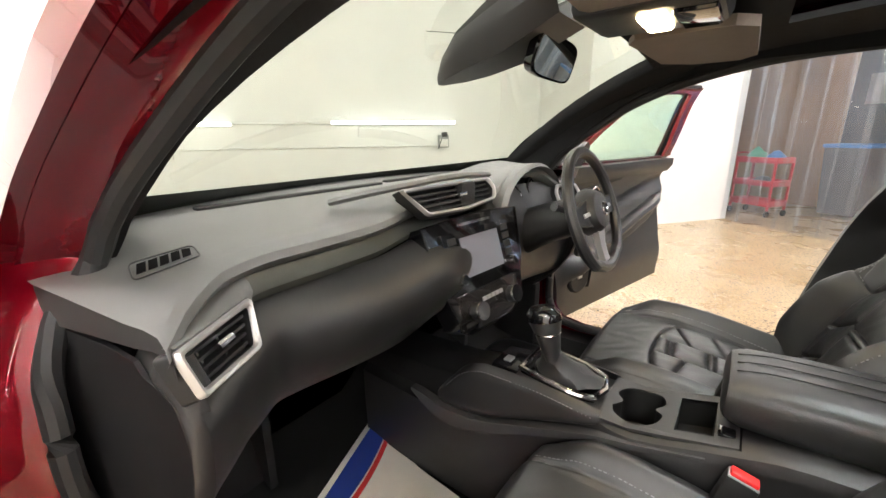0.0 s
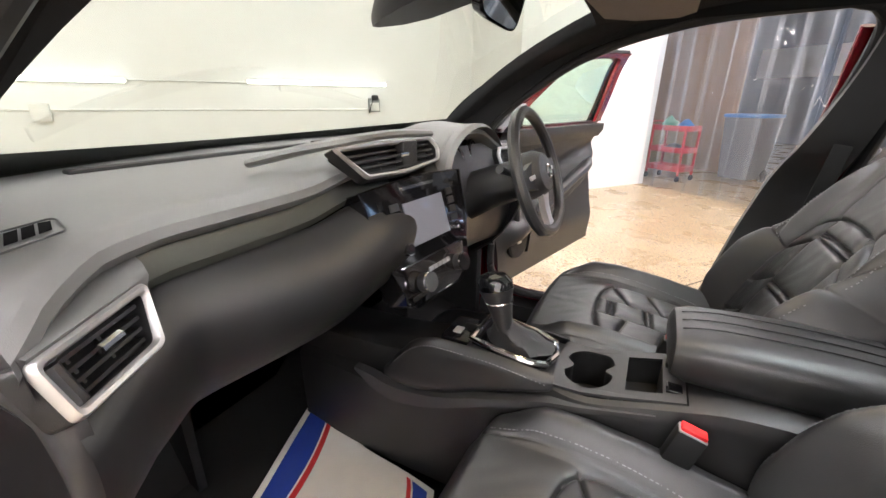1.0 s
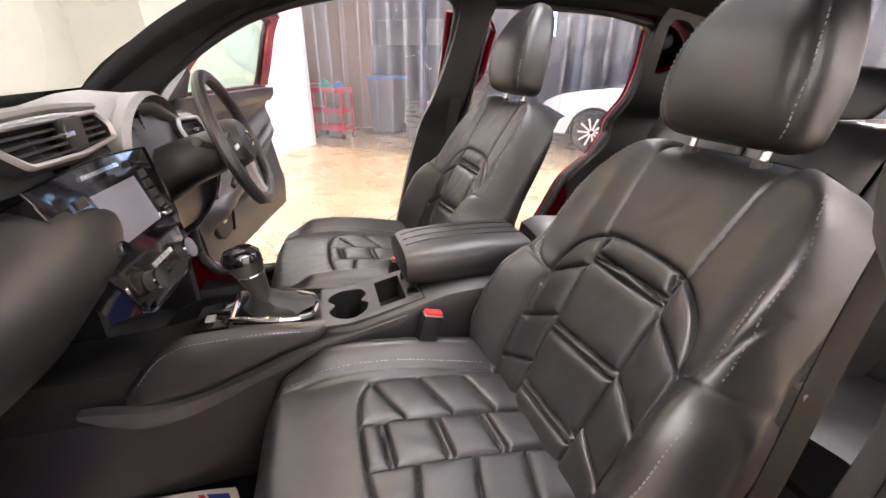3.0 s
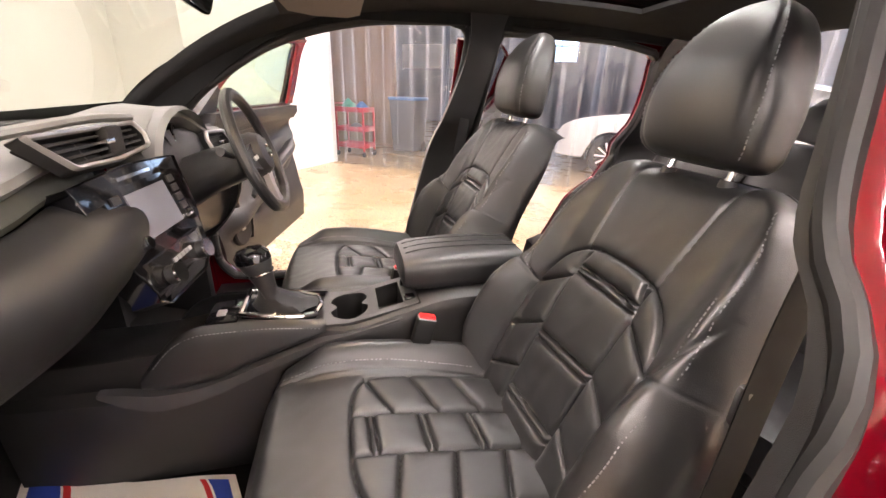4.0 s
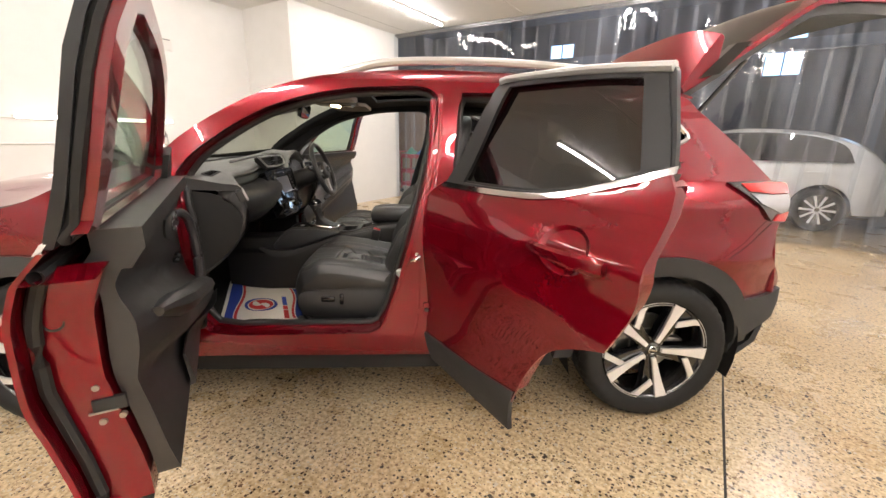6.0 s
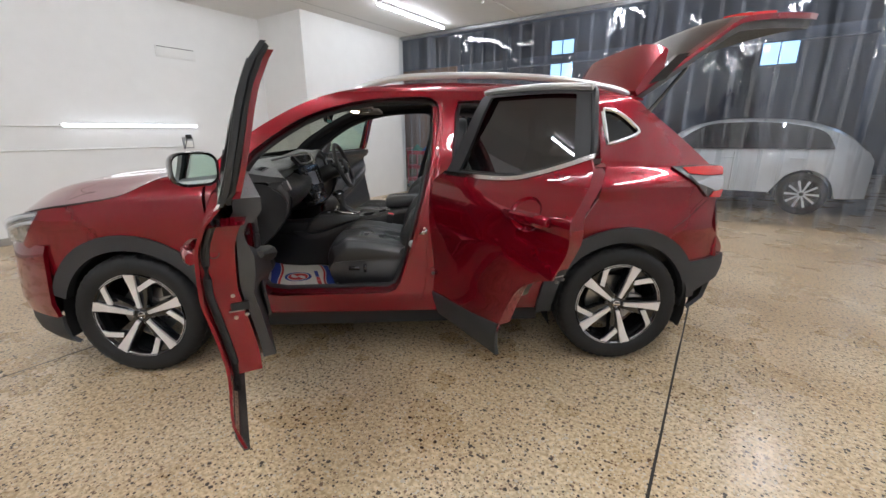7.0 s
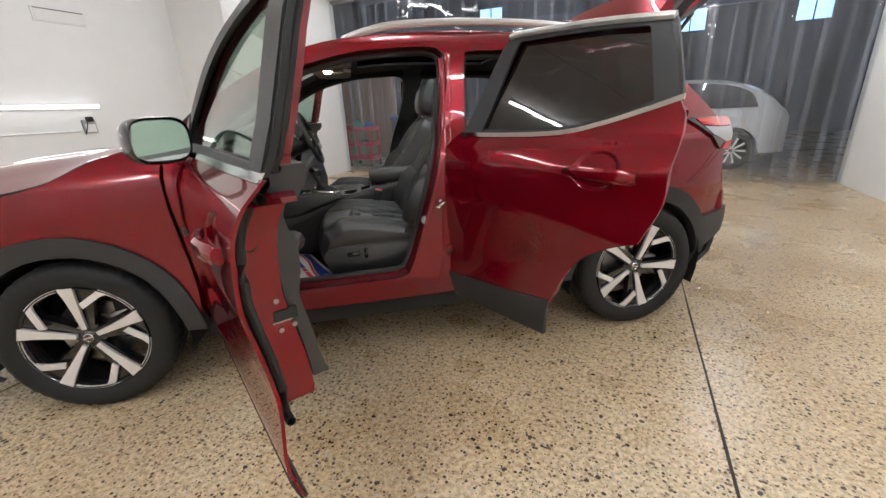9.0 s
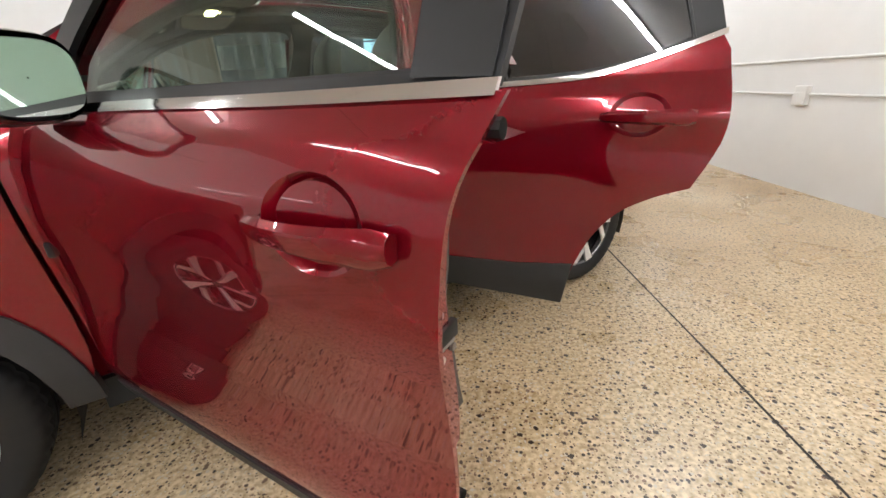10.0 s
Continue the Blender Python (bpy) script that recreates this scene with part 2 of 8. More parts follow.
def outline(*runs, n=5):
    """A closed outline of smooth runs with corners between them."""
    out = []
    for run in runs:
        pts = spline(run, n) if len(run) > 2 else [Vector(q) for q in run]
        for q in pts:
            if not out or (q - out[-1]).length > 1e-4:
                out.append(q)
    if (out[0] - out[-1]).length < 1e-4:
        out.pop()
    return out


from mathutils.geometry import tessellate_polygon


def shrink(ring, by):
    """The ring moved inwards by that much."""
    n = len(ring)
    area = sum(ring[i][0] * ring[(i + 1) % n][1] - ring[(i + 1) % n][0] * ring[i][1] for i in range(n))
    out = []
    for i in range(n):
        a, b = Vector(ring[i - 1][:2]), Vector(ring[(i + 1) % n][:2])
        t = (b - a).normalized()
        nrm = Vector((-t.y, t.x)) if area > 0 else Vector((t.y, -t.x))
        out.append(Vector(ring[i][:2]) + nrm * by)
    return out


def sheet(rings, place, step=0.06, thick=0.0, m=None):
    """A plate in (u, v), with holes, cut on a grid and laid into space by place(u, v, depth)."""
    bm = bmesh.new()
    loops = [[Vector((q[0], q[1], 0)) for q in ring] for ring in rings]
    flat = [q for ring in loops for q in ring]
    verts = [bm.verts.new(q) for q in flat]
    for tri in tessellate_polygon(loops):
        if len(set(tri)) == 3:
            try:
                bm.faces.new([verts[i] for i in tri])
            except ValueError:
                pass
    lo = [min(q[k] for q in flat) for k in (0, 1)]
    hi = [max(q[k] for q in flat) for k in (0, 1)]
    for k in (0, 1):
        count = int((hi[k] - lo[k]) / step)
        for i in range(1, count + 1):
            at = lo[k] + (hi[k] - lo[k]) * i / (count + 1)
            co = Vector((0, 0, 0))
            co[k] = at
            no = Vector((0, 0, 0))
            no[k] = 1
            bmesh.ops.bisect_plane(bm, geom=bm.verts[:] + bm.edges[:] + bm.faces[:], plane_co=co, plane_no=no, dist=1e-5)
    if thick:
        front = bm.faces[:]
        edges = [e for e in bm.edges if len(e.link_faces) == 1]
        back = {v: bm.verts.new((v.co.x, v.co.y, 1)) for v in bm.verts[:]}
        for f in front:
            bm.faces.new([back[v] for v in reversed(f.verts)])
        for e in edges:
            a, b = e.verts
            bm.faces.new((a, b, back[b], back[a]))
    for v in bm.verts:
        v.co = Vector(place(v.co.x, v.co.y, thick * v.co.z))
        if m is not None:
            v.co = m @ v.co
    return bm


def surface(rows, bm=None, close_u=False, close_v=False):
    """A skin over rows of points."""
    bm = bm or bmesh.new()
    vs = [[bm.verts.new(q) for q in row] for row in rows]
    r, c = len(vs), len(vs[0])
    for i in range(r if close_u else r - 1):
        for j in range(c if close_v else c - 1):
            q = (vs[i][j], vs[(i + 1) % r][j], vs[(i + 1) % r][(j + 1) % c], vs[i][(j + 1) % c])
            if len(set(q)) == 4:
                bm.faces.new(q)
    return bm


def tube(points, radius, n=8, closed=False, bm=None, flat=1.0):
    """A round bar along points; radius may be a list."""
    p = [Vector(q) for q in points]
    rows = []
    up = Vector((0, 0, 1))
    for i, q in enumerate(p):
        if closed:
            d = (p[(i + 1) % len(p)] - p[i - 1]).normalized()
        else:
            d = (p[min(i + 1, len(p) - 1)] - p[max(i - 1, 0)]).normalized()
        s = d.cross(up)
        if s.length < 0.1:
            s = d.cross(Vector((0, 1, 0)))
        s.normalize()
        w = s.cross(d).normalized()
        r = radius[i] if isinstance(radius, (list, tuple)) else radius
        rows.append([q + (s * math.cos(a) + w * math.sin(a) * flat) * r for a in (2 * math.pi * k / n for k in range(n))])
    bm = surface(rows, bm, close_u=closed, close_v=True)
    if not closed:
        bm.verts.ensure_lookup_table()
        k = len(bm.verts) - len(rows) * n
        bm.faces.new([bm.verts[k + i] for i in range(n)])
        bm.faces.new([bm.verts[k + (len(rows) - 1) * n + i] for i in range(n)])
    return bm


def lathe(profile, n=40, bm=None, m=None, close=False):
    """Turns a profile of (radius, height) round z."""
    rows = [[(r * math.cos(a), r * math.sin(a), h) for a in (2 * math.pi * k / n for k in range(n))] for r, h in profile]
    made = surface(rows, bm, close_u=close, close_v=True)
    if m is not None:
        for v in made.verts:
            v.co = m @ v.co
    return made


def moved(bm, m):
    for v in bm.verts:
        v.co = m @ v.co
    return bm


# ---- the hall ----
ROOM = pose(0, 0, 0, 0, 0, -36)
X0, X1, Y0, Y1, HIGH = -4.10, 5.27, -6.0, 5.95, 3.22
JOGX, JOGY = -2.95, 3.35
FARX0, FARX1, FARY, FARH = -9.0, 10.0, 16.0, 5.6


def structure(name, bm, material, label, category):
    ob = part(name, bm, material, None, "", 30, ROOM)
    return tagged(ob, label, category, "", "structure")


floor = structure("floor", block(FARX0 - 1, FARX1 + 1, Y0 - 0.3, FARY + 1, -0.25, 0), FLOOR, "polished concrete floor with brown and dark aggregate", "floor")
structure("wall_west", block(X0 - 0.2, X0, Y0, JOGY, 0, HIGH), WALLPAINT, "plain white painted wall with strip lights", "wall")
structure("wall_jog", block(X0 - 0.2, JOGX, JOGY, Y1, 0, HIGH), WALLPAINT, "white painted projecting wall block", "wall")
structure("wall_east", block(X1, X1 + 0.2, Y0, Y1, 0, HIGH), WALLPAINT, "plain white painted wall with cable conduits", "wall")
structure("wall_south", block(X0 - 0.2, X1 + 0.2, Y0 - 0.2, Y0, 0, HIGH), WALLPAINT, "plain white painted wall closing the bay", "wall")
structure("ceiling", block(X0 - 0.2, X1 + 0.2, Y0 - 0.2, Y1, HIGH, HIGH + 0.15), CEILPAINT, "white panelled low ceiling of the bay", "ceiling")

# ---- the car: body ----
car = thing("car", "dark red family crossover with doors and tailgate open", "car")
car_plan = pchip([(-0.95, 0.40), (-0.80, 0.64), (-0.62, 0.79), (-0.40, 0.865), (0.0, 0.895), (0.6, 0.895), (1.6, 0.900), (2.646, 0.900), (2.95, 0.880), (3.2, 0.80), (3.36, 0.70), (3.5, 0.45)])
car_tuck = pchip([(0.15, 0.11), (0.30, 0.058), (0.36, 0.038), (0.45, 0.019), (0.60, 0.022), (0.75, 0.012), (0.88, 0.000), (0.97, 0.004), (1.05, 0.030), (1.12, 0.085), (1.25, 0.125), (1.40, 0.165), (1.50, 0.215), (1.58, 0.32)])


def half_width(x, z):
    """Half the body's width at x along the car and height z."""
    w = car_plan(x) - car_tuck(z)
    if z > 1.1 and x > 2.3:
        w -= 0.16 * (x - 2.3) ** 2 * min(1, (z - 1.1) / 0.3) ** 1.5
    if z > 1.08:
        w += 0.014 * math.exp(-((x - 0.70) / 0.22) ** 2) * min(1, (z - 1.08) / 0.08)
    if 0.45 < x < 2.6:
        k = math.sin((x - 0.45) / 2.15 * math.pi)
        w -= 0.011 * k * math.exp(-((z - 0.60) / 0.14) ** 2)
        w += 0.004 * k * math.exp(-((z - 0.83) / 0.06) ** 2)
    if x > 2.1:
        k = min(1, (x - 2.1) / 0.4)
        w += 0.014 * k * math.exp(-((z - 1.005 - 0.03 * (x - 2.3)) / 0.030) ** 2) - 0.010 * k * math.exp(-((z - 0.90) / 0.05) ** 2) + 0.008 * k * math.exp(-((z - 0.77) / 0.05) ** 2)
    return w


def on_side(side, inset=0.0):
    return lambda u, v, d: (u, side * (half_width(u, v) - inset - d), v)


def side_sheet(side, rings, inset=0.0, thick=0.02, step=0.07):
    return sheet(rings, on_side(side, inset), step, thick)


ARCH = 0.455


def arc(cx, cz, r, a0, a1, n=14):
    return [(cx + r * math.cos(radians(a0 + (a1 - a0) * i / n)), cz + r * math.sin(radians(a0 + (a1 - a0) * i / n))) for i in range(n + 1)]


ROOF_EDGE = [(0.47, 1.13), (0.62, 1.262), (0.80, 1.375), (0.99, 1.465), (1.21, 1.519), (1.60, 1.55), (1.95, 1.545), (2.47, 1.515), (2.76, 1.465)]
FRONT_HOLE = outline([(0.605, 1.125), (0.70, 1.225), (0.95, 1.378), (1.24, 1.457), (1.56, 1.478)], [(1.615, 1.466), (1.648, 1.42), (1.638, 1.30), (1.592, 1.10), (1.512, 0.80), (1.440, 0.56), (1.395, 0.465)],
                     [(1.35, 0.445), (0.78, 0.440)], [(0.68, 0.455), (0.625, 0.54), (0.622, 0.72), (0.628, 0.90), (0.600, 1.06), (0.605, 1.125)], n=9)
REAR_HOLE = outline([(1.70, 1.08), (1.728, 1.40)], [(1.742, 1.44), (1.79, 1.455), (2.20, 1.452), (2.44, 1.42)], [(2.48, 1.39), (2.50, 1.20), (2.47, 0.95)],
                    [(2.40, 0.84), (2.26, 0.74), (2.16, 0.58), (2.08, 0.43)], [(2.04, 0.425), (1.74, 0.425)], [(1.69, 0.45), (1.665, 0.70), (1.70, 1.08)], n=9)
QUARTER_HOLE = outline([(2.535, 1.228), (2.515, 1.395)], [(2.525, 1.408), (2.58, 1.400), (2.642, 1.364), (2.706, 1.306)], [(2.712, 1.293), (2.700, 1.280), (2.62, 1.249), (2.535, 1.228)], n=4)
R_ARCH = arc(2.646, 0.335, ARCH, 2, 178)
SIDE_OUT = outline(ROOF_EDGE[:-1], [(2.47, 1.515), (2.705, 1.464), (2.775, 1.412), (2.84, 1.364), (2.967, 1.262), (3.145, 1.112)], [(2.90, 1.108), (2.965, 1.045), (3.08, 0.952)], [(3.168, 0.935), (3.16, 0.845), (3.158, 0.797), (3.19, 0.754), (3.29, 0.662), (3.315, 0.60), (3.28, 0.50)],
                   [(3.08, 0.47), *R_ARCH[1:], (2.19, 0.33)], [(0.52, 0.33)], [(0.49, 0.50), (0.465, 0.80), (0.455, 1.0), (0.47, 1.13)], n=3)
FENDER_OUT = outline([(0.455, 0.36), (0.43, 0.46)], [*arc(0, 0.335, ARCH, 12, 152)], [(-0.47, 0.69), (-0.56, 0.74)], [(-0.50, 0.80), (-0.40, 0.90), (-0.385, 0.925)],
                     [(-0.385, 0.93), (-0.20, 0.955), (0.03, 0.995), (0.22, 1.075), (0.36, 1.115), (0.46, 1.125)], [(0.445, 1.0), (0.455, 0.80), (0.475, 0.50), (0.455, 0.36)], n=3)
for side in (-1, 1):
    part("side_frame", side_sheet(side, [SIDE_OUT, FRONT_HOLE, REAR_HOLE, QUARTER_HOLE], 0.012, 0.055), PAINT, car, "glossy red painted door frame and rear wing")
    part("front_wing", side_sheet(side, [FENDER_OUT], 0.0, 0.02, 0.05), PAINT, car)
    part("wheel_arch_trim", side_sheet(side, [arc(0, 0.335, ARCH + 0.012, -3, 163, 20) + arc(0, 0.335, 0.385, 163, -3, 20)], -0.012, 0.05, 0.06), CLAD, car, "black plastic arch edge")
    part("wheel_arch_trim", side_sheet(side, [arc(2.646, 0.335, ARCH + 0.012, 4, 183, 20) + arc(2.646, 0.335, 0.385, 183, 4, 20)], -0.012, 0.05, 0.06), CLAD, car, "black plastic arch edge")
    part("sill", side_sheet(side, [[(0.46, 0.345), (2.22, 0.345), (2.24, 0.25), (0.44, 0.24)]], 0.075, 0.10, 0.12), CLAD, car, "black plastic sill")
    # inside of the wheel wells
    for cx in (0.0, 2.646):
        part("wheel_well", surface([[(cx + 0.40 * math.cos(radians(a)), side * y, 0.335 + 0.40 * math.sin(radians(a))) for a in range(-20, 205, 12)] for y in (0.86, 0.60, 0.45)]), DARKMETAL, car, "black wheel well lining")
        bm = block(cx - 0.42, cx + 0.42, side * 0.44 - 0.01, side * 0.44 + 0.01, 0.15, 0.80)
        part("wheel_well", bm, DARKMETAL, car, "black inner wheel well")
    # painted return of each opening and the rubber on its inner flange
    for hole in (FRONT_HOLE, REAR_HOLE):
        band = []
        deep = 1.0 if side < 0 else 0.66
        for inset, by in ((0.030, 0.001), (0.060 * deep, 0.002), (0.078 * deep, 0.005), (0.090 * deep, 0.012)):
            band.append([(q[0], side * (half_width(q[0], q[1]) - inset), q[1]) for q in shrink(hole, by)])
        part("door_jamb", surface(band, None, False, True), PAINT, car, "glossy red painted door jamb")
        ring = [(q[0], side * (half_width(q[0], q[1]) - 0.100), q[1]) for q in shrink(hole, 0.016)]
        part("door_seal", tube(ring, 0.015, 10, True), GREYSEAL, car, "dark grey rubber door seal")
        # far side only: an added dark band covers the red return to darken it
        if side > 0:
            band = [[(q[0], side * (half_width(q[0], q[1]) - inset), q[1]) for q in shrink(hole, by)] for inset, by in ((0.055, 0.010), (0.066, 0.022), (0.100, 0.024))]
            part("door_seal", surface(band, None, False, True), GREYSEAL, car, "dark grey rubber door seal")
    part("rear_corner_trim", side_sheet(side, [[(3.035, 0.584), (3.18, 0.586), (3.318, 0.60), (3.328, 0.53), (3.28, 0.460), (3.16, 0.424), (3.065, 0.372), (3.04, 0.30), (3.02, 0.36), (3.06, 0.47)]], -0.008, 0.05, 0.05), CLAD, car, "black plastic lower corner")
    part("bumper_seam", tube([(q[0], side * (half_width(q[0], q[1]) + 0.0005), q[1]) for q in spline([Vector((3.092, 0.942, 0)), Vector((2.99, 0.860, 0)), Vector((2.893, 0.791, 0))], 5)], 0.0015, 5), SEAL, car, "thin dark panel gap")
    # quarter window
    part("quarter_window", side_sheet(side, [QUARTER_HOLE], 0.02, 0.005, 0.1), DARKGLASS, car, "dark tinted rear quarter glass")
    ring = [(q[0], side * (half_width(q[0], q[1]) - 0.006), q[1]) for q in QUARTER_HOLE]
    part("quarter_window_trim", tube(ring, 0.011, 6, True), CHROME, car, "chrome window edging")
    # roof rail
    rail = spline([(1.20, 0.62, 1.515), (1.30, 0.615, 1.548), (1.48, 0.61, 1.580), (1.88, 0.60, 1.590), (2.30, 0.585, 1.572), (2.60, 0.57, 1.530), (2.72, 0.565, 1.495)], 6)
    part("roof_rail", tube([(q.x, side * q.y, q.z) for q in rail], [0.012 if i in (0, len(rail) - 1) else 0.017 for i in range(len(rail))], 8), SATIN, car, "silver roof rail")
    # tail lamp on the wing
    lamp = outline([(2.885, 1.112), (3.05, 1.116), (3.20, 1.110)], [(3.220, 1.10), (3.195, 1.06), (3.178, 0.98), (3.168, 0.938)], [(3.085, 0.948), (2.975, 1.040), (2.885, 1.112)], n=4)
    tail = part("tail_lamp", side_sheet(side, [lamp], -0.004, 0.06, 0.04), mat("lamp_housing", (0.05, 0.045, 0.048), 0.2, coat=1.0, rough_var=0), car, "red and clear rear light")
    part("lens", side_sheet(side, [[(2.94, 1.108), (3.08, 1.112), (3.205, 1.108), (3.222, 1.098), (3.196, 1.066), (3.08, 1.066), (2.965, 1.078)]], -0.010, 0.012, 0.04), REDLENS, tail, "red lamp lens")
    part("lens", side_sheet(side, [[(2.965, 1.070), (3.08, 1.062), (3.188, 1.061), (3.172, 0.990), (3.125, 0.984), (3.00, 1.030)]], -0.009, 0.010, 0.04), mat("clear_lamp_lens", (0.42, 0.43, 0.46), 0.10, 0.7, coat=1.0, rough_var=0), tail, "clear silvery lamp lens")
    part("lens", side_sheet(side, [[(3.115, 0.980), (3.182, 0.988), (3.172, 0.944), (3.090, 0.952)]], -0.010, 0.012, 0.04), REDLENS, tail, "red lamp lens")
    # head lamp
    lamp = outline([(-0.385, 0.925), (-0.55, 0.90), (-0.70, 0.845)], [(-0.77, 0.77), (-0.70, 0.745)], [(-0.56, 0.745), (-0.48, 0.82), (-0.385, 0.925)], n=4)
    head = part("headlight", side_sheet(side, [lamp], 0.025, 0.05, 0.04), mat("headlight_inside", (0.55, 0.57, 0.60), 0.12, 0.8, rough_var=0), car, "clear headlight with bright reflectors")
    part("headlight_lens", side_sheet(side, [lamp], 0.0, 0.006, 0.04), LENS, head, "clear lamp cover")
    for k in range(3):
        bx = -0.50 - 0.08 * k
        part("reflector", side_sheet(side, [[(bx, 0.86 - 0.02 * k), (bx - 0.055, 0.845 - 0.02 * k), (bx - 0.06, 0.79 - 0.01 * k), (bx - 0.005, 0.80 - 0.01 * k)]], 0.012, 0.01, 0.03), CHROME, head)
    for za, zb in ((0.905, 0.835), (0.868, 0.800)):
        pts = [(-0.43, za), (-0.56, (za + zb) / 2 + 0.012), (-0.70, zb)]
        part("daytime_strip", tube([(q[0], side * (half_width(q[0], q[1]) - 0.016), q[1]) for q in spline([Vector((a, b, 0)) for a, b in pts], 5)], 0.009, 6), WHITEPLASTIC, head, "white running light strip")
    part("mud_flap", side_sheet(side, [[(-0.40, 0.33), (-0.42, 0.17), (-0.37, 0.16), (-0.36, 0.33)]], 0.02, 0.16, 0.1), CLAD, car, "black rubber flap")

# bumpers wrap round the ends


def wrap(ends, zs, inset=0.0):
    rows = []
    for z, push in zs:
        row = []
        for i in range(-18, 19):
            s = i / 18
            y = math.sin(s * math.pi / 2)
            k = abs(y)
            x = ends[0] + (ends[1] - ends[0]) * (1 - k ** ends[2])
            w = ends[3] - inset
            row.append((x + push * (1 if ends[1] < ends[0] else -1), y * w, z))
        rows.append(row)
    return surface(rows)


def solid(bm, thick):
    bmesh.ops.recalc_face_normals(bm, faces=bm.faces[:])
    bmesh.ops.solidify(bm, geom=bm.faces[:], thickness=thick)
    return bm


part("front_bumper", solid(wrap((-0.425, -0.885, 5.0, 0.868), [(0.345, 0.0), (0.42, -0.02), (0.52, -0.01), (0.62, 0.0), (0.70, 0.01), (0.745, 0.03)]), 0.02), PAINT, car)
part("front_lip", solid(wrap((-0.415, -0.88, 5.0, 0.862), [(0.19, 0.06), (0.22, 0.02), (0.28, 0.0), (0.345, 0.0)]), 0.02), CLAD, car, "black plastic front lip")
part("grille", solid(wrap((-0.70, -0.87, 3.0, 0.62), [(0.745, 0.02), (0.80, 0.02), (0.86, 0.05), (0.90, 0.10)]), 0.02), GLOSS, car, "black front grille")
part("rear_bumper", solid(wrap((3.235, 3.47, 3.0, 0.765), [(0.50, 0.0), (0.58, -0.01), (0.66, 0.0), (0.76, 0.02), (0.90, 0.05)]), 0.02), PAINT, car)
part("rear_lip", solid(wrap((3.22, 3.465, 3.0, 0.775), [(0.27, 0.10), (0.34, 0.02), (0.42, 0.0), (0.51, -0.004)]), 0.02), CLAD, car, "black plastic lower rear bumper")

# bonnet, windscreen, roof
bonnet_mid = pchip([(-0.80, 0.88), (-0.70, 0.95), (-0.60, 0.995), (-0.48, 1.032), (-0.35, 1.058), (-0.23, 1.070), (0.13, 1.094), (0.40, 1.105)])
bonnet_rim = pchip([(-0.80, 0.80), (-0.70, 0.85), (-0.40, 0.93), (-0.20, 0.957), (0.03, 0.997), (0.22, 1.077), (0.40, 1.105)])
bonnet_half = pchip([(-0.80, 0.50), (-0.70, 0.66), (-0.40, 0.80), (0.0, 0.845), (0.25, 0.80), (0.40, 0.76)])
rows = []
for i in range(25):
    x = -0.80 + 1.2 * i / 24
    row = []
    for j in range(-12, 13):
        s = j / 12
        lift = 0.012 * math.exp(-((abs(s) - 0.62) / 0.10) ** 2)
        row.append((x - 0.09 * (1 - s * s), s * bonnet_half(x), bonnet_rim(x) + (bonnet_mid(x) - bonnet_rim(x)) * (1 - abs(s) ** 2.4) + lift))
    rows.append(row)
part("bonnet", solid(surface(rows), 0.02), PAINT, car, "glossy red bonnet")
for side in (-1, 1):
    gap = [(x, side * (bonnet_half(x) + 0.006), bonnet_rim(x) + 0.001) for x in (-0.74 + 1.06 * k / 24 for k in range(25))]
    part("bonnet_gap", tube(gap, 0.0045, 6), SEAL, car, "thin dark panel gap")
part("cowl", solid(surface([[(0.30 + 0.14 * (j / 10) ** 2 + dx, j / 10 * 0.74, 1.085 + dz) for j in range(-10, 11)] for dx, dz in ((-0.09, 0.0), (0.0, 0.0), (0.06, -0.03))]), 0.015), TRIM, car, "black plastic scuttle panel")


def screen_point(s, t, out=0.0):
    """A point of the windscreen: s across -1..1, t from base to roof."""
    base = Vector((0.20 + 0.24 * s * s, 0.735 * s, 1.085 + 0.035 * s * s))
    top = Vector((0.985 + 0.09 * s * s, 0.585 * s, 1.518 - 0.035 * s * s))
    q = base.lerp(top, t)
    q.z += 0.045 * math.sin(math.pi * t) + out
    return q


glass = part("windscreen", surface([[screen_point(j / 12, i / 10) for j in range(-12, 13)] for i in range(11)]), SCREENGLASS, car, "clear windscreen")
part("screen_border", surface([[screen_point(j / 12, t, 0.003) for j in range(-12, 13)] for t in (-0.04, 0.0, 0.05, 0.10)]), GLOSS, car, "black printed border of the windscreen")
glass.visible_shadow = False
roof_mid = pchip([(0.985, 1.520), (1.2, 1.560), (1.6, 1.582), (2.0, 1.578), (2.4, 1.555), (2.76, 1.515)])
roof_rim = pchip([(0.47, 1.13), (0.62, 1.262), (0.80, 1.375), (0.99, 1.465), (1.21, 1.519), (1.60, 1.55), (1.95, 1.545), (2.47, 1.515), (2.76, 1.465)])


def roof_point(x, s, drop=0.0):
    w = half_width(x, roof_rim(x)) - 0.012
    return Vector((x, s * w, roof_rim(x) + (roof_mid(x) - roof_rim(x)) * (1 - abs(s) ** 3.0) - drop))


def roof_patch(x0, x1, s0, s1, drop=0.0, nx=12, ns=10):
    return surface([[roof_point(x0 + (x1 - x0) * i / nx, s0 + (s1 - s0) * j / ns, drop) for j in range(ns + 1)] for i in range(nx + 1)])


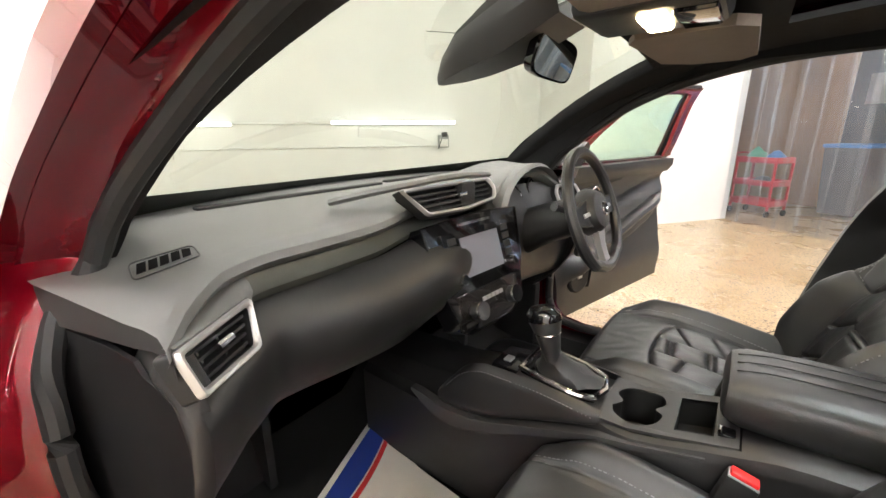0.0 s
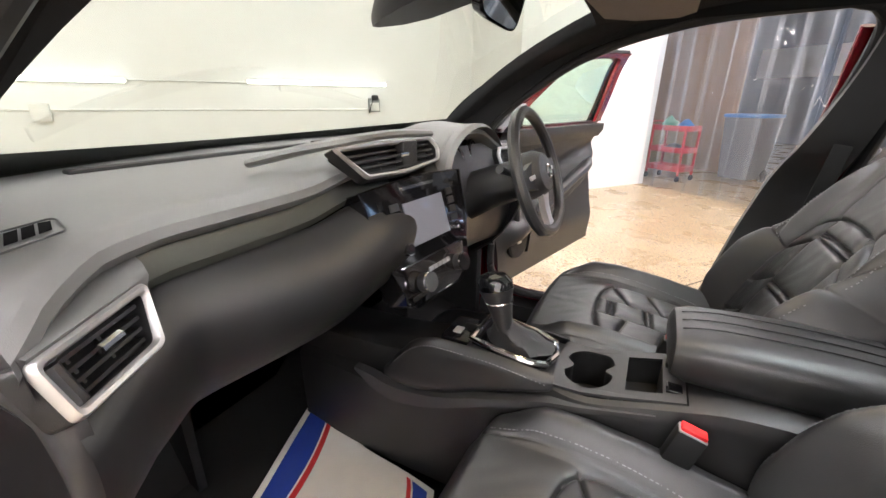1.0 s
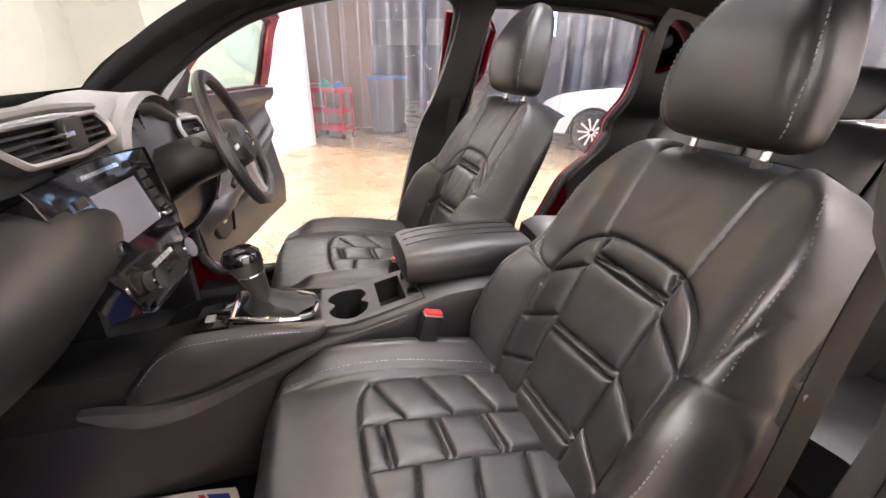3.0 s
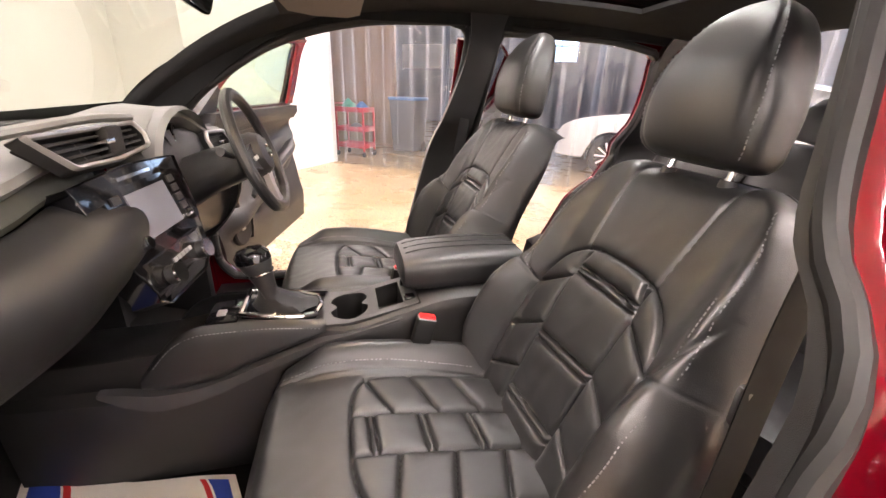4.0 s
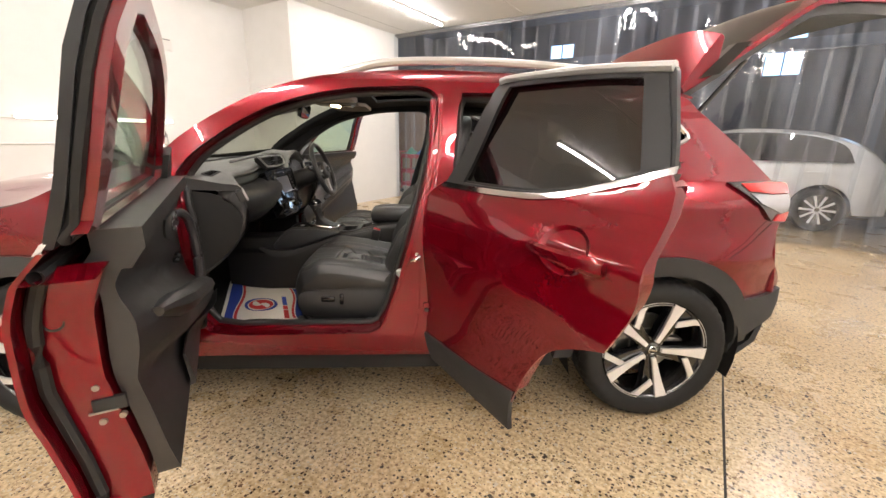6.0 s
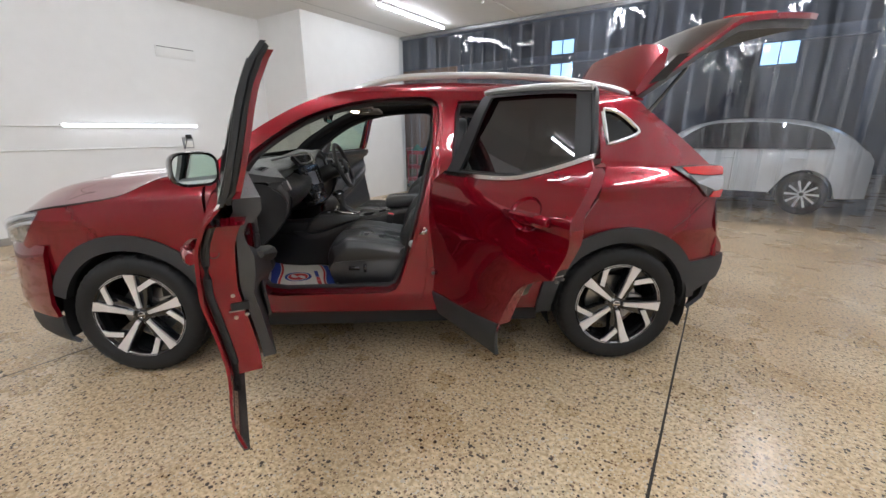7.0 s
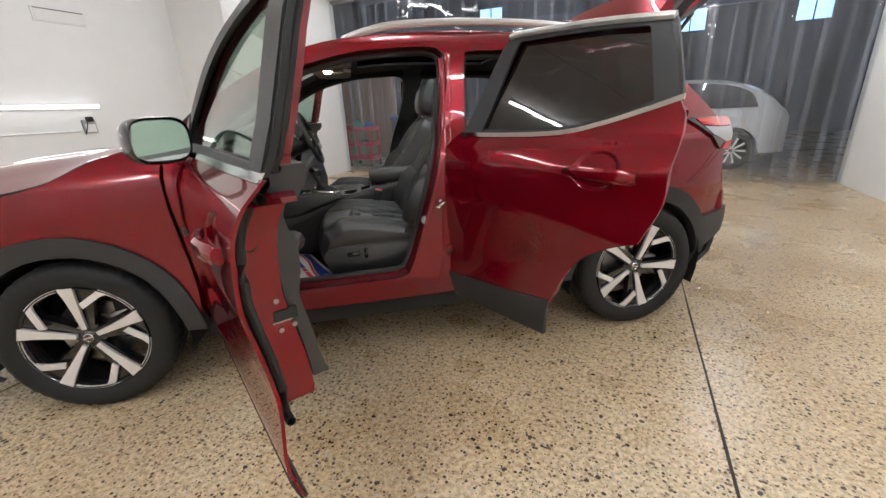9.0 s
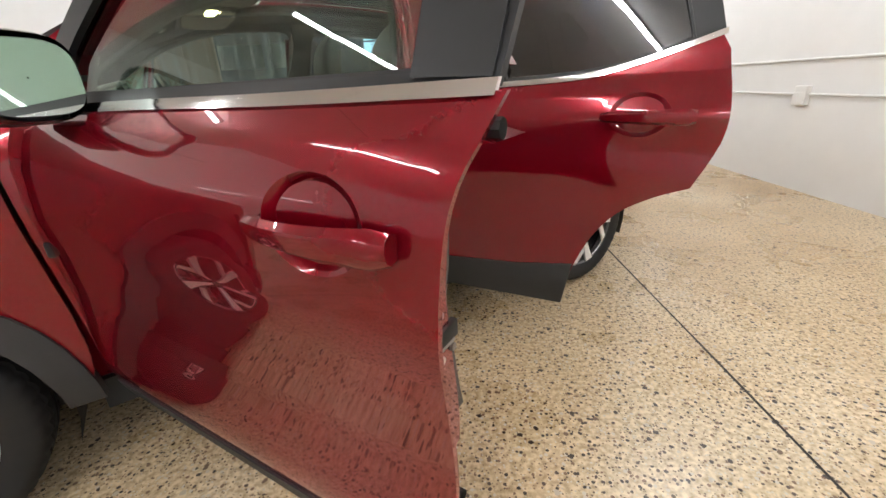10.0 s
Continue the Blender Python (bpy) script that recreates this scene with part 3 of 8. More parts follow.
SUN0, SUN1, SUNS = 1.22, 2.22, 0.66
part("roof", solid(roof_patch(0.99, SUN0, -1, 1), 0.012), PAINT, car)
part("roof", solid(roof_patch(SUN1, 2.76, -1, 1), 0.012), PAINT, car)
for s0, s1 in ((-1, -SUNS), (SUNS, 1)):
    part("roof", solid(roof_patch(SUN0, SUN1, s0, s1, 0, 12, 4), 0.012), PAINT, car)
pane = part("sunroof_glass", roof_patch(SUN0 + 0.002, SUN1 - 0.002, -SUNS + 0.003, SUNS - 0.003, -0.002), TOPGLASS, car, "tinted panoramic roof glass")
pane.visible_shadow = False
# roof lining with the opening for the glass
for a0, a1, s0, s1 in ((1.0, SUN0 + 0.06, -0.98, 0.98), (SUN1 - 0.06, 2.70, -0.98, 0.98), (SUN0 + 0.06, SUN1 - 0.06, -0.98, -SUNS + 0.04), (SUN0 + 0.06, SUN1 - 0.06, SUNS - 0.04, 0.98)):
    part("roof_lining", solid(roof_patch(a0, a1, s0, s1, 0.055), 0.015), HEADLINER, car, "black fabric roof lining")

# under the floor
part("floor_pan", block(-0.45, 3.2, -0.62, 0.62, 0.20, 0.30), DARKMETAL, car, "black underbody")
part("floor_pan", block(0.45, 2.2, -0.80, 0.80, 0.24, 0.34), DARKMETAL, car, "black underbody")
part("bulkhead", block(0.10, 0.30, -0.80, 0.80, 0.30, 1.00), DARKMETAL, car, "black bulkhead")

# tailgate, raised
def gate_place(u, v, d):
    k = (1.50 - v) / 0.88
    x = 2.76 + 0.50 * min(1, k / 0.42) + 0.17 * max(0, (k - 0.42) / 0.58) ** 0.7 - 0.06 * abs(u) ** 3 / 0.3
    return (x - d, u, v)


GATE = Matrix.Translation((2.74, 0, 1.50)) @ pose(0, 0, 0, 0, -75, 0) @ Matrix.Translation((-2.74, 0, -1.50))
gate_out = outline([(-0.56, 1.49), (0.56, 1.49)], [(0.60, 1.40), (0.66, 1.15), (0.66, 0.92)], [(0.60, 0.72), (0.55, 0.64)], [(-0.55, 0.64), (-0.60, 0.72)], [(-0.66, 0.92), (-0.66, 1.15), (-0.60, 1.40), (-0.56, 1.49)], n=4)
gate_win = outline([(-0.52, 1.45), (0.52, 1.45)], [(0.565, 1.30), (0.61, 1.15)], [(0.56, 1.10), (-0.56, 1.10)], [(-0.61, 1.15), (-0.565, 1.30), (-0.52, 1.45)], n=3)
gate = part("tailgate", sheet([gate_out, gate_win], gate_place, 0.08, 0.03), PAINT, car, "raised red tailgate", at=GATE)
part("tailgate_glass", sheet([gate_win], gate_place, 0.1, 0.006), DARKGLASS, gate, "dark tinted rear glass")
part("inner_trim", sheet([[(q[0] * 0.975, 1.06 + (q[1] - 1.06) * 0.965) for q in gate_out], gate_win], lambda u, v, d: gate_place(u, v, 0.032 + d), 0.08, 0.045), TRIM, gate, "black plastic inner lining")
spoil = []
for j in range(-10, 11):
    y = 0.60 * j / 10
    e = 0.05 * (abs(j) / 10) ** 4
    spoil.append([(2.73, y, 1.485), (2.75, y, 1.525 - e * 0.4), (2.90, y, 1.515 - e), (3.05 - e, y, 1.475 - e), (3.04 - e, y, 1.455 - e), (2.86, y, 1.40 - e * 0.3)])
bm = surface(spoil)
bm.verts.ensure_lookup_table()
for k in (0, len(spoil) - 1):
    bm.faces.new([bm.verts[k * 6 + i] for i in range(6)])
part("spoiler", bm, PAINT, gate, "red roof spoiler")
for side in (-1, 1):
    bm = side_sheet(side, [[(2.80, 1.45), (2.98, 1.35), (3.0, 1.30), (2.84, 1.38)]], 0.06, 0.05, 0.06)
    part("spoiler_side", bm, GLOSS, gate, "gloss black spoiler side piece")
    part("reversing_lamp", sheet([[(side * 0.38, 1.05), (side * 0.64, 1.06), (side * 0.63, 0.93), (side * 0.42, 0.95)]], lambda u, v, d: gate_place(u, v, d - 0.012), 0.05, 0.03), REDLENS, gate, "red tailgate lamp")
    a = Vector((2.83, side * 0.60, 1.40))
    b = GATE @ Vector((3.16, side * 0.575, 1.16))
    part("gas_strut", tube([a, a.lerp(b, 0.55)], 0.011, 8), GLOSS, car, "black gas strut")
    part("gas_strut", tube([a.lerp(b, 0.55), b], 0.006, 8), STEEL, car, "thin steel strut rod")
part("plate_trim", sheet([[(-0.30, 0.86), (0.30, 0.86), (0.28, 0.72), (-0.28, 0.72)]], lambda u, v, d: gate_place(u, v, d - 0.02), 0.1, 0.03), CLAD, gate, "black plastic plate recess")
part("gate_handle_bar", sheet([[(-0.36, 0.91), (0.36, 0.91), (0.36, 0.875), (-0.36, 0.875)]], lambda u, v, d: gate_place(u, v, d - 0.035), 0.1, 0.04), CHROME, gate, "chrome tailgate bar")

# ---- wheels ----


def make_wheel(at, steer=0.0):
    wheel = part("wheel", lathe([(0.235, -0.10), (0.240, -0.02), (0.246, 0.085), (0.238, 0.100), (0.232, 0.095), (0.222, 0.060), (0.215, -0.05)], 48), BLACKALLOY, car, "black and machined silver alloy wheel", at=at)
    rows = []
    prof = [(0.243, 0.094), (0.262, 0.108), (0.300, 0.112), (0.323, 0.104), (0.336, 0.085), (0.3405, 0.062), (0.335, 0.058), (0.335, 0.050), (0.342, 0.046), (0.343, 0.012), (0.336, 0.008), (0.336, -0.008), (0.343, -0.012), (0.342, -0.046), (0.335, -0.05), (0.335, -0.058), (0.340, -0.062), (0.334, -0.085), (0.30, -0.11), (0.243, -0.095)]
    n = 144
    for i, (r, h) in enumerate(prof):
        row = []
        for k in range(n):
            a = 2 * math.pi * k / n
            cut = 0.0
            if 4 <= i <= 17 and k % 3 == 0 and abs(h) > 0.04:
                cut = 0.007
            if i == 3 and k % 3 == 0:
                cut = 0.003
            row.append(((r - cut) * math.cos(a), (r - cut) * math.sin(a), h))
        rows.append(row)
    part("tyre", surface(rows, None, False, True), RUBBER, wheel, "black road tyre with blocky tread", angle=50)
    bm = bmesh.new()
    for i in range(5):
        turn = Matrix.Rotation(radians(72 * i), 4, "Z")
        # dark deep arms
        rows = []
        for r, w, h in ((0.03, 0.030, 0.070), (0.10, 0.042, 0.066), (0.18, 0.058, 0.074), (0.236, 0.085, 0.082)):
            rows.append([turn @ Vector((r, -w, h - 0.03)), turn @ Vector((r, -w * 0.8, h)), turn @ Vector((r, w * 0.8, h)), turn @ Vector((r, w, h - 0.03))])
        surface(rows, bm)
    part("black_spokes", bm, BLACKALLOY, wheel, "gloss black spokes")
    for i in range(5):
        turn = Matrix.Rotation(radians(72 * i + 8), 4, "Z")
        arm = [(0.042, -0.010), (0.12, -0.016), (0.19, -0.023), (0.238, -0.029), (0.241, 0.026), (0.19, 0.018), (0.12, 0.012), (0.042, 0.009)]
        part("spoke", sheet([arm], lambda u, v, d: (u, v, 0.086 + 0.014 * (u / 0.24) ** 2 - d - 0.05 * max(0, 0.10 - u)), 0.05, 0.014, turn), ALLOY, wheel, "bright machined spoke face")
        def polar(r, deg):
            return (r * math.cos(radians(deg)), r * math.sin(radians(deg)))
        hook = [polar(0.242, a) for a in range(8, 45, 6)] + [(0.160, 0.165), (0.0790, 0.149), (0.0760, 0.122), (0.163, 0.138)] + [polar(0.231, a) for a in (36, 29, 22, 15, 8)]
        part("spoke", sheet([hook], lambda u, v, d: (u, v, 0.096 - d), 0.05, 0.010, turn), ALLOY, wheel, "bright machined hooked spoke")
    part("hub_cap", lathe([(0.0, 0.079), (0.020, 0.079), (0.026, 0.076), (0.034, 0.070), (0.036, 0.055)], 28), GLOSS, wheel, "black centre cap")
    part("cap_ring", lathe([(0.015, 0.0795), (0.017, 0.082), (0.020, 0.0795)], 28), CHROME, wheel, "chrome ring on the cap")
    part("cap_ring", block(-0.020, 0.020, -0.004, 0.004, 0.078, 0.082, 0.001), CHROME, wheel, "chrome bar on the cap")
    for i in range(5):
        a = radians(72 * i + 44)
        part("wheel_nut", lathe([(0.0, 0.074), (0.008, 0.074), (0.010, 0.060)], 6, m=Matrix.Translation((0.052 * math.cos(a), 0.052 * math.sin(a), -0.006))), STEEL, wheel)
    part("brake_disc", lathe([(0.05, 0.010), (0.075, 0.012), (0.078, 0.0), (0.148, 0.0), (0.148, -0.02)], 36), STEEL, wheel, "grey steel brake disc")
    part("caliper", block(0.085, 0.165, -0.06, 0.06, -0.03, 0.03, 0.01), STEEL, wheel, "grey brake caliper")
    return wheel


for cx, turn in ((0.0, 13), (2.646, -10)):
    for side in (-1, 1):
        # wheel axis points outwards
        make_wheel(Matrix.Translation((cx, side * 0.775, 0.343)) @ pose(0, 0, 0, 90 if side < 0 else -90, 0, 0) @ pose(0, 0, 0, 0, 0, turn))

# ---- doors ----
WINDOW_BLACK = mat("satin_black_frame", (0.014, 0.0145, 0.016), 0.38, coat=0.0, grain=0.08, scale=40)


def hinge(side, x, y, degrees):
    return Matrix.Translation((x, side * y, 0)) @ pose(0, 0, 0, 0, 0, side * degrees) @ Matrix.Translation((-x, -side * y, 0))


def ellipse(cx, cz, rx, rz, n=24):
    return [(cx + rx * math.cos(2 * math.pi * i / n), cz + rz * math.sin(2 * math.pi * i / n)) for i in range(n)]


def pull_handle(side, x0, x1, z, door):
    """The cup pressed into the skin and the bar across it."""
    cx = x0 + (x1 - x0) * 0.42
    rows = []
    for k in range(8):
        f = 1 - k / 7
        rows.append([(cx + 0.084 * f * math.cos(a), side * (half_width(cx + 0.084 * f * math.cos(a), z + 0.062 * f * math.sin(a)) - 0.052 * (k / 7) ** 1.5 * (2.5 - 1.5 * k / 7)), z + 0.062 * f * math.sin(a))
                     for a in (2 * math.pi * j / 28 for j in range(28))])
    part("handle_cup", surface(rows, None, False, True), PAINT, door, "red recess behind the handle")
    rows = []
    for i in range(13):
        t = i / 12
        x = x0 + (x1 - x0) * t
        lift = 0.004 + 0.030 * math.sin(math.pi * (0.06 + 0.88 * t)) ** 0.6
        h = 0.014 + 0.010 * t
        if i in (0, 12):
            h *= 0.75
        y = half_width(x, z) + lift
        rows.append([(x, side * (y + dy * 0.011), z - 0.004 + h * dz) for dy, dz in ((-1, -0.8), (-1, 0.8), (0, 1), (0.8, 0.6), (1, 0), (0.8, -0.6), (0, -1))])
    bm = surface(rows, None, False, True)
    bm.verts.ensure_lookup_table()
    bm.faces.new([bm.verts[i] for i in range(7)])
    bm.faces.new([bm.verts[12 * 7 + i] for i in range(7)])
    bar = part("door_handle", bm, PAINT, door, "red painted door handle")
    return cx


def inner_card(side, ring, belt, x0, x1, door, front):
    """The lining of a door with armrest, pocket, pull and release."""
    def bulge(u, v):
        mid = 0.665 + 0.215 * (u - x0 - 0.14) / (x1 - x0 - 0.30)
        arm = 0.075 * math.exp(-((v - mid) / 0.060) ** 4) * min(1, max(0, (u - x0 - 0.06) / 0.10)) * min(1, max(0, (x1 - u) / 0.30))
        arm -= 0.016 * math.exp(-((v - mid - 0.115) / 0.035) ** 2) * min(1, max(0, (u - x0 - 0.06) / 0.10))
        low = 0.030 * math.exp(-((v - 0.50) / 0.12) ** 4) * min(1, max(0, (u - x0) / 0.1))
        top = 0.020 * math.exp(-((v - 1.06) / 0.05) ** 2)
        return arm + low * 0.6 + top

    def place(u, v, d):
        depth = 0.105 + (d + bulge(u, v) if d > 0 else 0)
        return (u, side * (half_width(u, min(v, 0.97)) - depth), v)
    card = part("door_lining", sheet([[(min(q[0], x1 - 0.062), max(q[1], 0.605 if side < 0 else 0.42)) for q in shrink(ring, 0.035)]], place, 0.028, 0.03), TRIM, door, "black moulded door lining", angle=50)

    def at(u, v, d=0.0):
        return Vector((u, side * (half_width(u, min(v, 0.97)) - 0.105 - 0.03 - bulge(u, v) - d), v))
    # leather armrest pad
    mid = (x0 + x1) / 2
    rows = []
    for i in range(9):
        u = x0 + (x1 - x0) * (0.25 + 0.62 * i / 8)
        z = 0.690 + 0.215 * (u - x0 - 0.14) / (x1 - x0 - 0.30)
        w = 0.034 if 0 < i < 8 else 0.012
        rows.append([at(u, z + 0.012) + Vector((0, -side * (0.004 + w * math.cos(a)), w * 0.9 * math.sin(a))) for a in (2 * math.pi * k / 10 for k in range(10))])
    bm = surface(rows, None, False, True)
    bm.verts.ensure_lookup_table()
    bm.faces.new([bm.verts[i] for i in range(10)])
    bm.faces.new([bm.verts[80 + i] for i in range(10)])
    part("armrest", bm, LEATHER, card, "padded black armrest")
    # grab handle, a bowed bar
    hx = x0 + 0.16
    pts = [Vector((hx + a, side * (half_width(hx + a, 0.90) - 0.140 - d), v)) for a, v, d in ((0.11, 1.000, 0.0), (0.05, 0.992, 0.026), (0.0, 0.95, 0.042), (-0.012, 0.88, 0.050), (-0.008, 0.80, 0.052), (0.006, 0.735, 0.050), (0.02, 0.705, 0.044))]
    part("grab_handle", tube(spline(pts, 5), 0.016, 10), mat("dark_satin_grip", (0.05, 0.05, 0.052), 0.3, 0.3, rough_var=0.1), card, "satin grey grab handle")
    part("grab_handle_tip", block(-0.012, 0.012, -0.008, 0.008, -0.012, 0.012, 0.004, m=Matrix.Translation(pts[-1])), SATIN, card, "silver tip")
    # release handle in a dished plate
    plate = outline([(hx + 0.08, 0.94), (hx + 0.08, 1.01)], [(hx + 0.20, 1.025), (hx + 0.42, 1.035)], [(hx + 0.34, 0.965), (hx + 0.18, 0.925), (hx + 0.08, 0.94)], n=4)
    part("release_plate", sheet([plate], lambda u, v, d: at(u, v, 0.006 - d), 0.02, 0.008), TRIM, card, "black dished plate", angle=60)
    ring3 = [at(hx + 0.17 + 0.034 * math.cos(a), 0.985 + 0.030 * math.sin(a), 0.012) for a in (2 * math.pi * k / 20 for k in range(20))]
    part("release_ring", tube(ring3, 0.006, 6, True), CHROME, card, "chrome ring round the release")
    part("release_lever", tube([at(hx + 0.15, 0.99, 0.014), at(hx + 0.21, 0.985, 0.020)], 0.009, 8), CHROME, card, "chrome release lever")
    # loudspeaker and pocket
    m = Matrix.Translation(at(x0 + 0.20, 0.61, 0.002)) @ pose(0, 0, 0, 90 if side > 0 else -90, 0, 0)
    part("loudspeaker", lathe([(0.0, 0.006), (0.060, 0.010), (0.074, 0.012), (0.082, 0.006), (0.084, -0.02)], 32, m=m), SEAL, card, "round black loudspeaker grille")
    part("speaker_badge", block(-0.016, 0.016, -0.009, 0.009, 0.008, 0.013, 0.001, m=m), SATIN, card, "small silver badge")
    if front:
        rows = []
        for i in range(11):
            u = x0 + 0.28 + 0.50 * i / 10
            up = 0.075 if side < 0 else 0.0
            rows.append([at(u, 0.535 + up, 0.0), at(u, 0.54 + up, 0.018), at(u, 0.58 + up, 0.024), at(u, 0.635 + up, 0.022), at(u, 0.63 + up, 0.016), at(u, 0.55 + up, 0.010)])
        bm = surface(rows)
        bm.verts.ensure_lookup_table()
        bm.faces.new([bm.verts[i] for i in range(6)])
        bm.faces.new([bm.verts[60 + i] for i in range(6)])
        part("door_pocket", bm, TRIM, card, "black plastic door pocket")
        sw = at(x0 + 0.33, 0.865, 0.02)
        for k in range(2):
            part("window_switch", block(-0.022, 0.022, -0.010, 0.010, -0.006, 0.010, 0.004, m=Matrix.Translation(sw + Vector((0.06 * k, 0, 0)))), GLOSS, card, "gloss black switch")
    return card


def floored(ring, low):
    """The ring cut off flat at the height low."""
    out = []
    for p, q in zip(ring, ring[1:] + ring[:1]):
        if p[1] >= low and (not out or math.dist(p[:2], out[-1]) > 0.004):
            out.append((p[0], p[1]))
        if (p[1] >= low) != (q[1] >= low):
            k = (low - p[1]) / (q[1] - p[1])
            out.append((p[0] + (q[0] - p[0]) * k, low))
    return out


def make_door(side, front):
    if front:
        m = hinge(side, 0.50, 0.865, 65 if side < 0 else 76)
        low = outline([(0.545, 0.335), (0.50, 0.50), (0.470, 0.80), (0.465, 1.0), (0.50, 1.095)], [(1.672, 1.105)], [(1.660, 1.06), (1.640, 1.00), (1.628, 0.85), (1.622, 0.55), (1.622, 0.335)], [(0.545, 0.335)], n=4)
        up = outline([(0.54, 1.105), (0.66, 1.212), (0.95, 1.402), (1.24, 1.475), (1.62, 1.508)], [(1.69, 1.512), (1.685, 1.30), (1.66, 1.108)], n=4)
        win = outline([(0.70, 1.13), (0.735, 1.20), (0.97, 1.357), (1.24, 1.434), (1.54, 1.458)], [(1.582, 1.452), (1.575, 1.125)], n=4)
        clad = [(0.535, 0.325), (1.618, 0.325), (1.618, 0.385), (0.525, 0.375)]
        chrome = [(0.56, 1.098), (1.0, 1.103), (1.35, 1.104), (1.662, 1.109)]
        hx0, hx1, hz, belt, x0, x1 = 1.360, 1.585, 0.965, 1.10, 0.47, 1.622
    else:
        m = hinge(side, 1.61, 0.865, 62)
        arch_run = [(2.50, 0.80), (2.41, 0.765), (2.31, 0.70), (2.235, 0.60), (2.18, 0.47), (2.15, 0.335)]
        low = outline([(1.625, 0.335), (1.605, 0.55), (1.60, 1.00), (1.61, 1.06), (1.64, 1.10)], [(1.92, 1.100), (2.16, 1.112), (2.30, 1.141), (2.43, 1.179), (2.52, 1.212)], [(2.545, 1.17), (2.560, 1.05), (2.555, 0.93), (2.50, 0.80)], arch_run, [(1.625, 0.335)], n=4)
        up = outline([(1.665, 1.100), (1.815, 1.440)], [(1.835, 1.464), (1.90, 1.468), (2.20, 1.457), (2.455, 1.436)], [(2.463, 1.425), (2.505, 1.30), (2.528, 1.215)], [(2.43, 1.180), (2.30, 1.142), (2.16, 1.113), (1.92, 1.102), (1.665, 1.100)], n=4)
        win = outline([(1.775, 1.116), (1.880, 1.425)], [(1.890, 1.442), (2.20, 1.435), (2.385, 1.420)], [(2.392, 1.41), (2.452, 1.205)], [(2.40, 1.186), (2.29, 1.155), (2.15, 1.128), (1.95, 1.118), (1.775, 1.116)], n=4)
        clad = [(1.625, 0.325), (2.150, 0.325), (2.185, 0.50), (1.98, 0.475), (1.605, 0.455)]
        chrome = [(1.655, 1.101), (1.92, 1.104), (2.16, 1.116), (2.30, 1.145), (2.43, 1.183), (2.532, 1.217)]
        hx0, hx1, hz, belt, x0, x1 = 2.235, 2.485, 1.005, 1.10, 1.62, 2.50
    cx = hx0 + (hx1 - hx0) * 0.42
    hole = ellipse(cx, hz, 0.084, 0.062, 28)
    door = part("front_door" if front else "rear_door", side_sheet(side, [low, hole], 0.0, 0.009, 0.045), PAINT, car, "open red car door", at=m)
    pull_handle(side, hx0, hx1, hz, door)
    inner = floored(shrink(low, 0.045 if front else 0.030), (0.575 if front else 0.47) if side < 0 else 0.40)
    part("door_shell", side_sheet(side, [inner], 0.010, 0.088, 0.12), PAINT, door, "red painted inner door shell")
    ring = [(q[0], side * (half_width(q[0], q[1]) - 0.024), q[1]) for q in shrink(floored(low, 0.52 if front else 0.44), 0.034 if front else 0.022)]
    part("door_seal", tube(ring, 0.011 if front else 0.006, 8, True), SEAL, door, "black rubber door seal")
    part("window_frame", side_sheet(side, [up, win], 0.0, 0.014, 0.10), WINDOW_BLACK, door, "satin black window surround")
    part("window_frame", side_sheet(side, [shrink(up, 0.020), shrink(win, -0.002)], 0.026, 0.020, 0.10), SHELL, door, "red painted inner window frame")
    ring = [(q[0], side * (half_width(q[0], q[1]) - 0.021), q[1]) for q in shrink(up, 0.014)]
    part("window_seal", tube(ring, 0.010, 6, True), SEAL, door, "black rubber window seal")
    def glass_at(u, v, d):
        lo, hi, k = half_width(u, 1.10), half_width(u, 1.46), (v - 1.10) / 0.36
        return (u, side * (lo + (hi - lo) * k + 0.010 * k * (1 - k) - 0.022 - d), v)
    pane = part("window_glass", sheet([shrink(win, -0.006)], glass_at, 0.05, 0.004), CLEAR if front else PRIVACY, door, "clear door glass" if front else "dark tinted door glass")
    pane.visible_shadow = not front
    line = spline([Vector((*q, 0)) for q in chrome], 6)
    tall = 0.0080
    ring = [(q.x, q.y + tall) for q in line] + [(q.x, q.y - tall) for q in reversed(line)]
    part("chrome_strip", side_sheet(side, [ring], -0.005, 0.008, 0.08), CHROME, door, "bright chrome waist strip")
    part("door_cladding", side_sheet(side, [clad], -0.006, 0.018, 0.06), CLAD, door, "black plastic lower door trim")
    if not front:
        top = spline([(1.835, 1.464), (1.90, 1.468), (2.20, 1.458), (2.455, 1.436)], 5)
        part("chrome_strip", tube([(q[0], side * (half_width(q[0], q[1]) + 0.002), q[1]) for q in top], 0.013, 8), SATIN, door, "silver upper window strip")
        part("pillar_panel", side_sheet(side, [[(2.458, 1.205), (2.398, 1.418), (2.450, 1.418), (2.495, 1.30), (2.518, 1.222)]], -0.004, 0.012, 0.1), WINDOW_BLACK, door, "satin black pillar panel")
    else:
        part("pillar_panel", side_sheet(side, [[(1.560, 1.12), (1.585, 1.44), (1.69, 1.47), (1.655, 1.118)]], -0.004, 0.012, 0.1), WINDOW_BLACK, door, "satin black pillar panel")
        part("mirror_sail", side_sheet(side, [[(0.55, 1.11), (0.69, 1.225), (0.715, 1.20), (0.69, 1.115)]], -0.006, 0.07, 0.1), TRIM, door, "black mirror mounting panel")
    inner_card(side, low, belt, x0, x1, door, front)
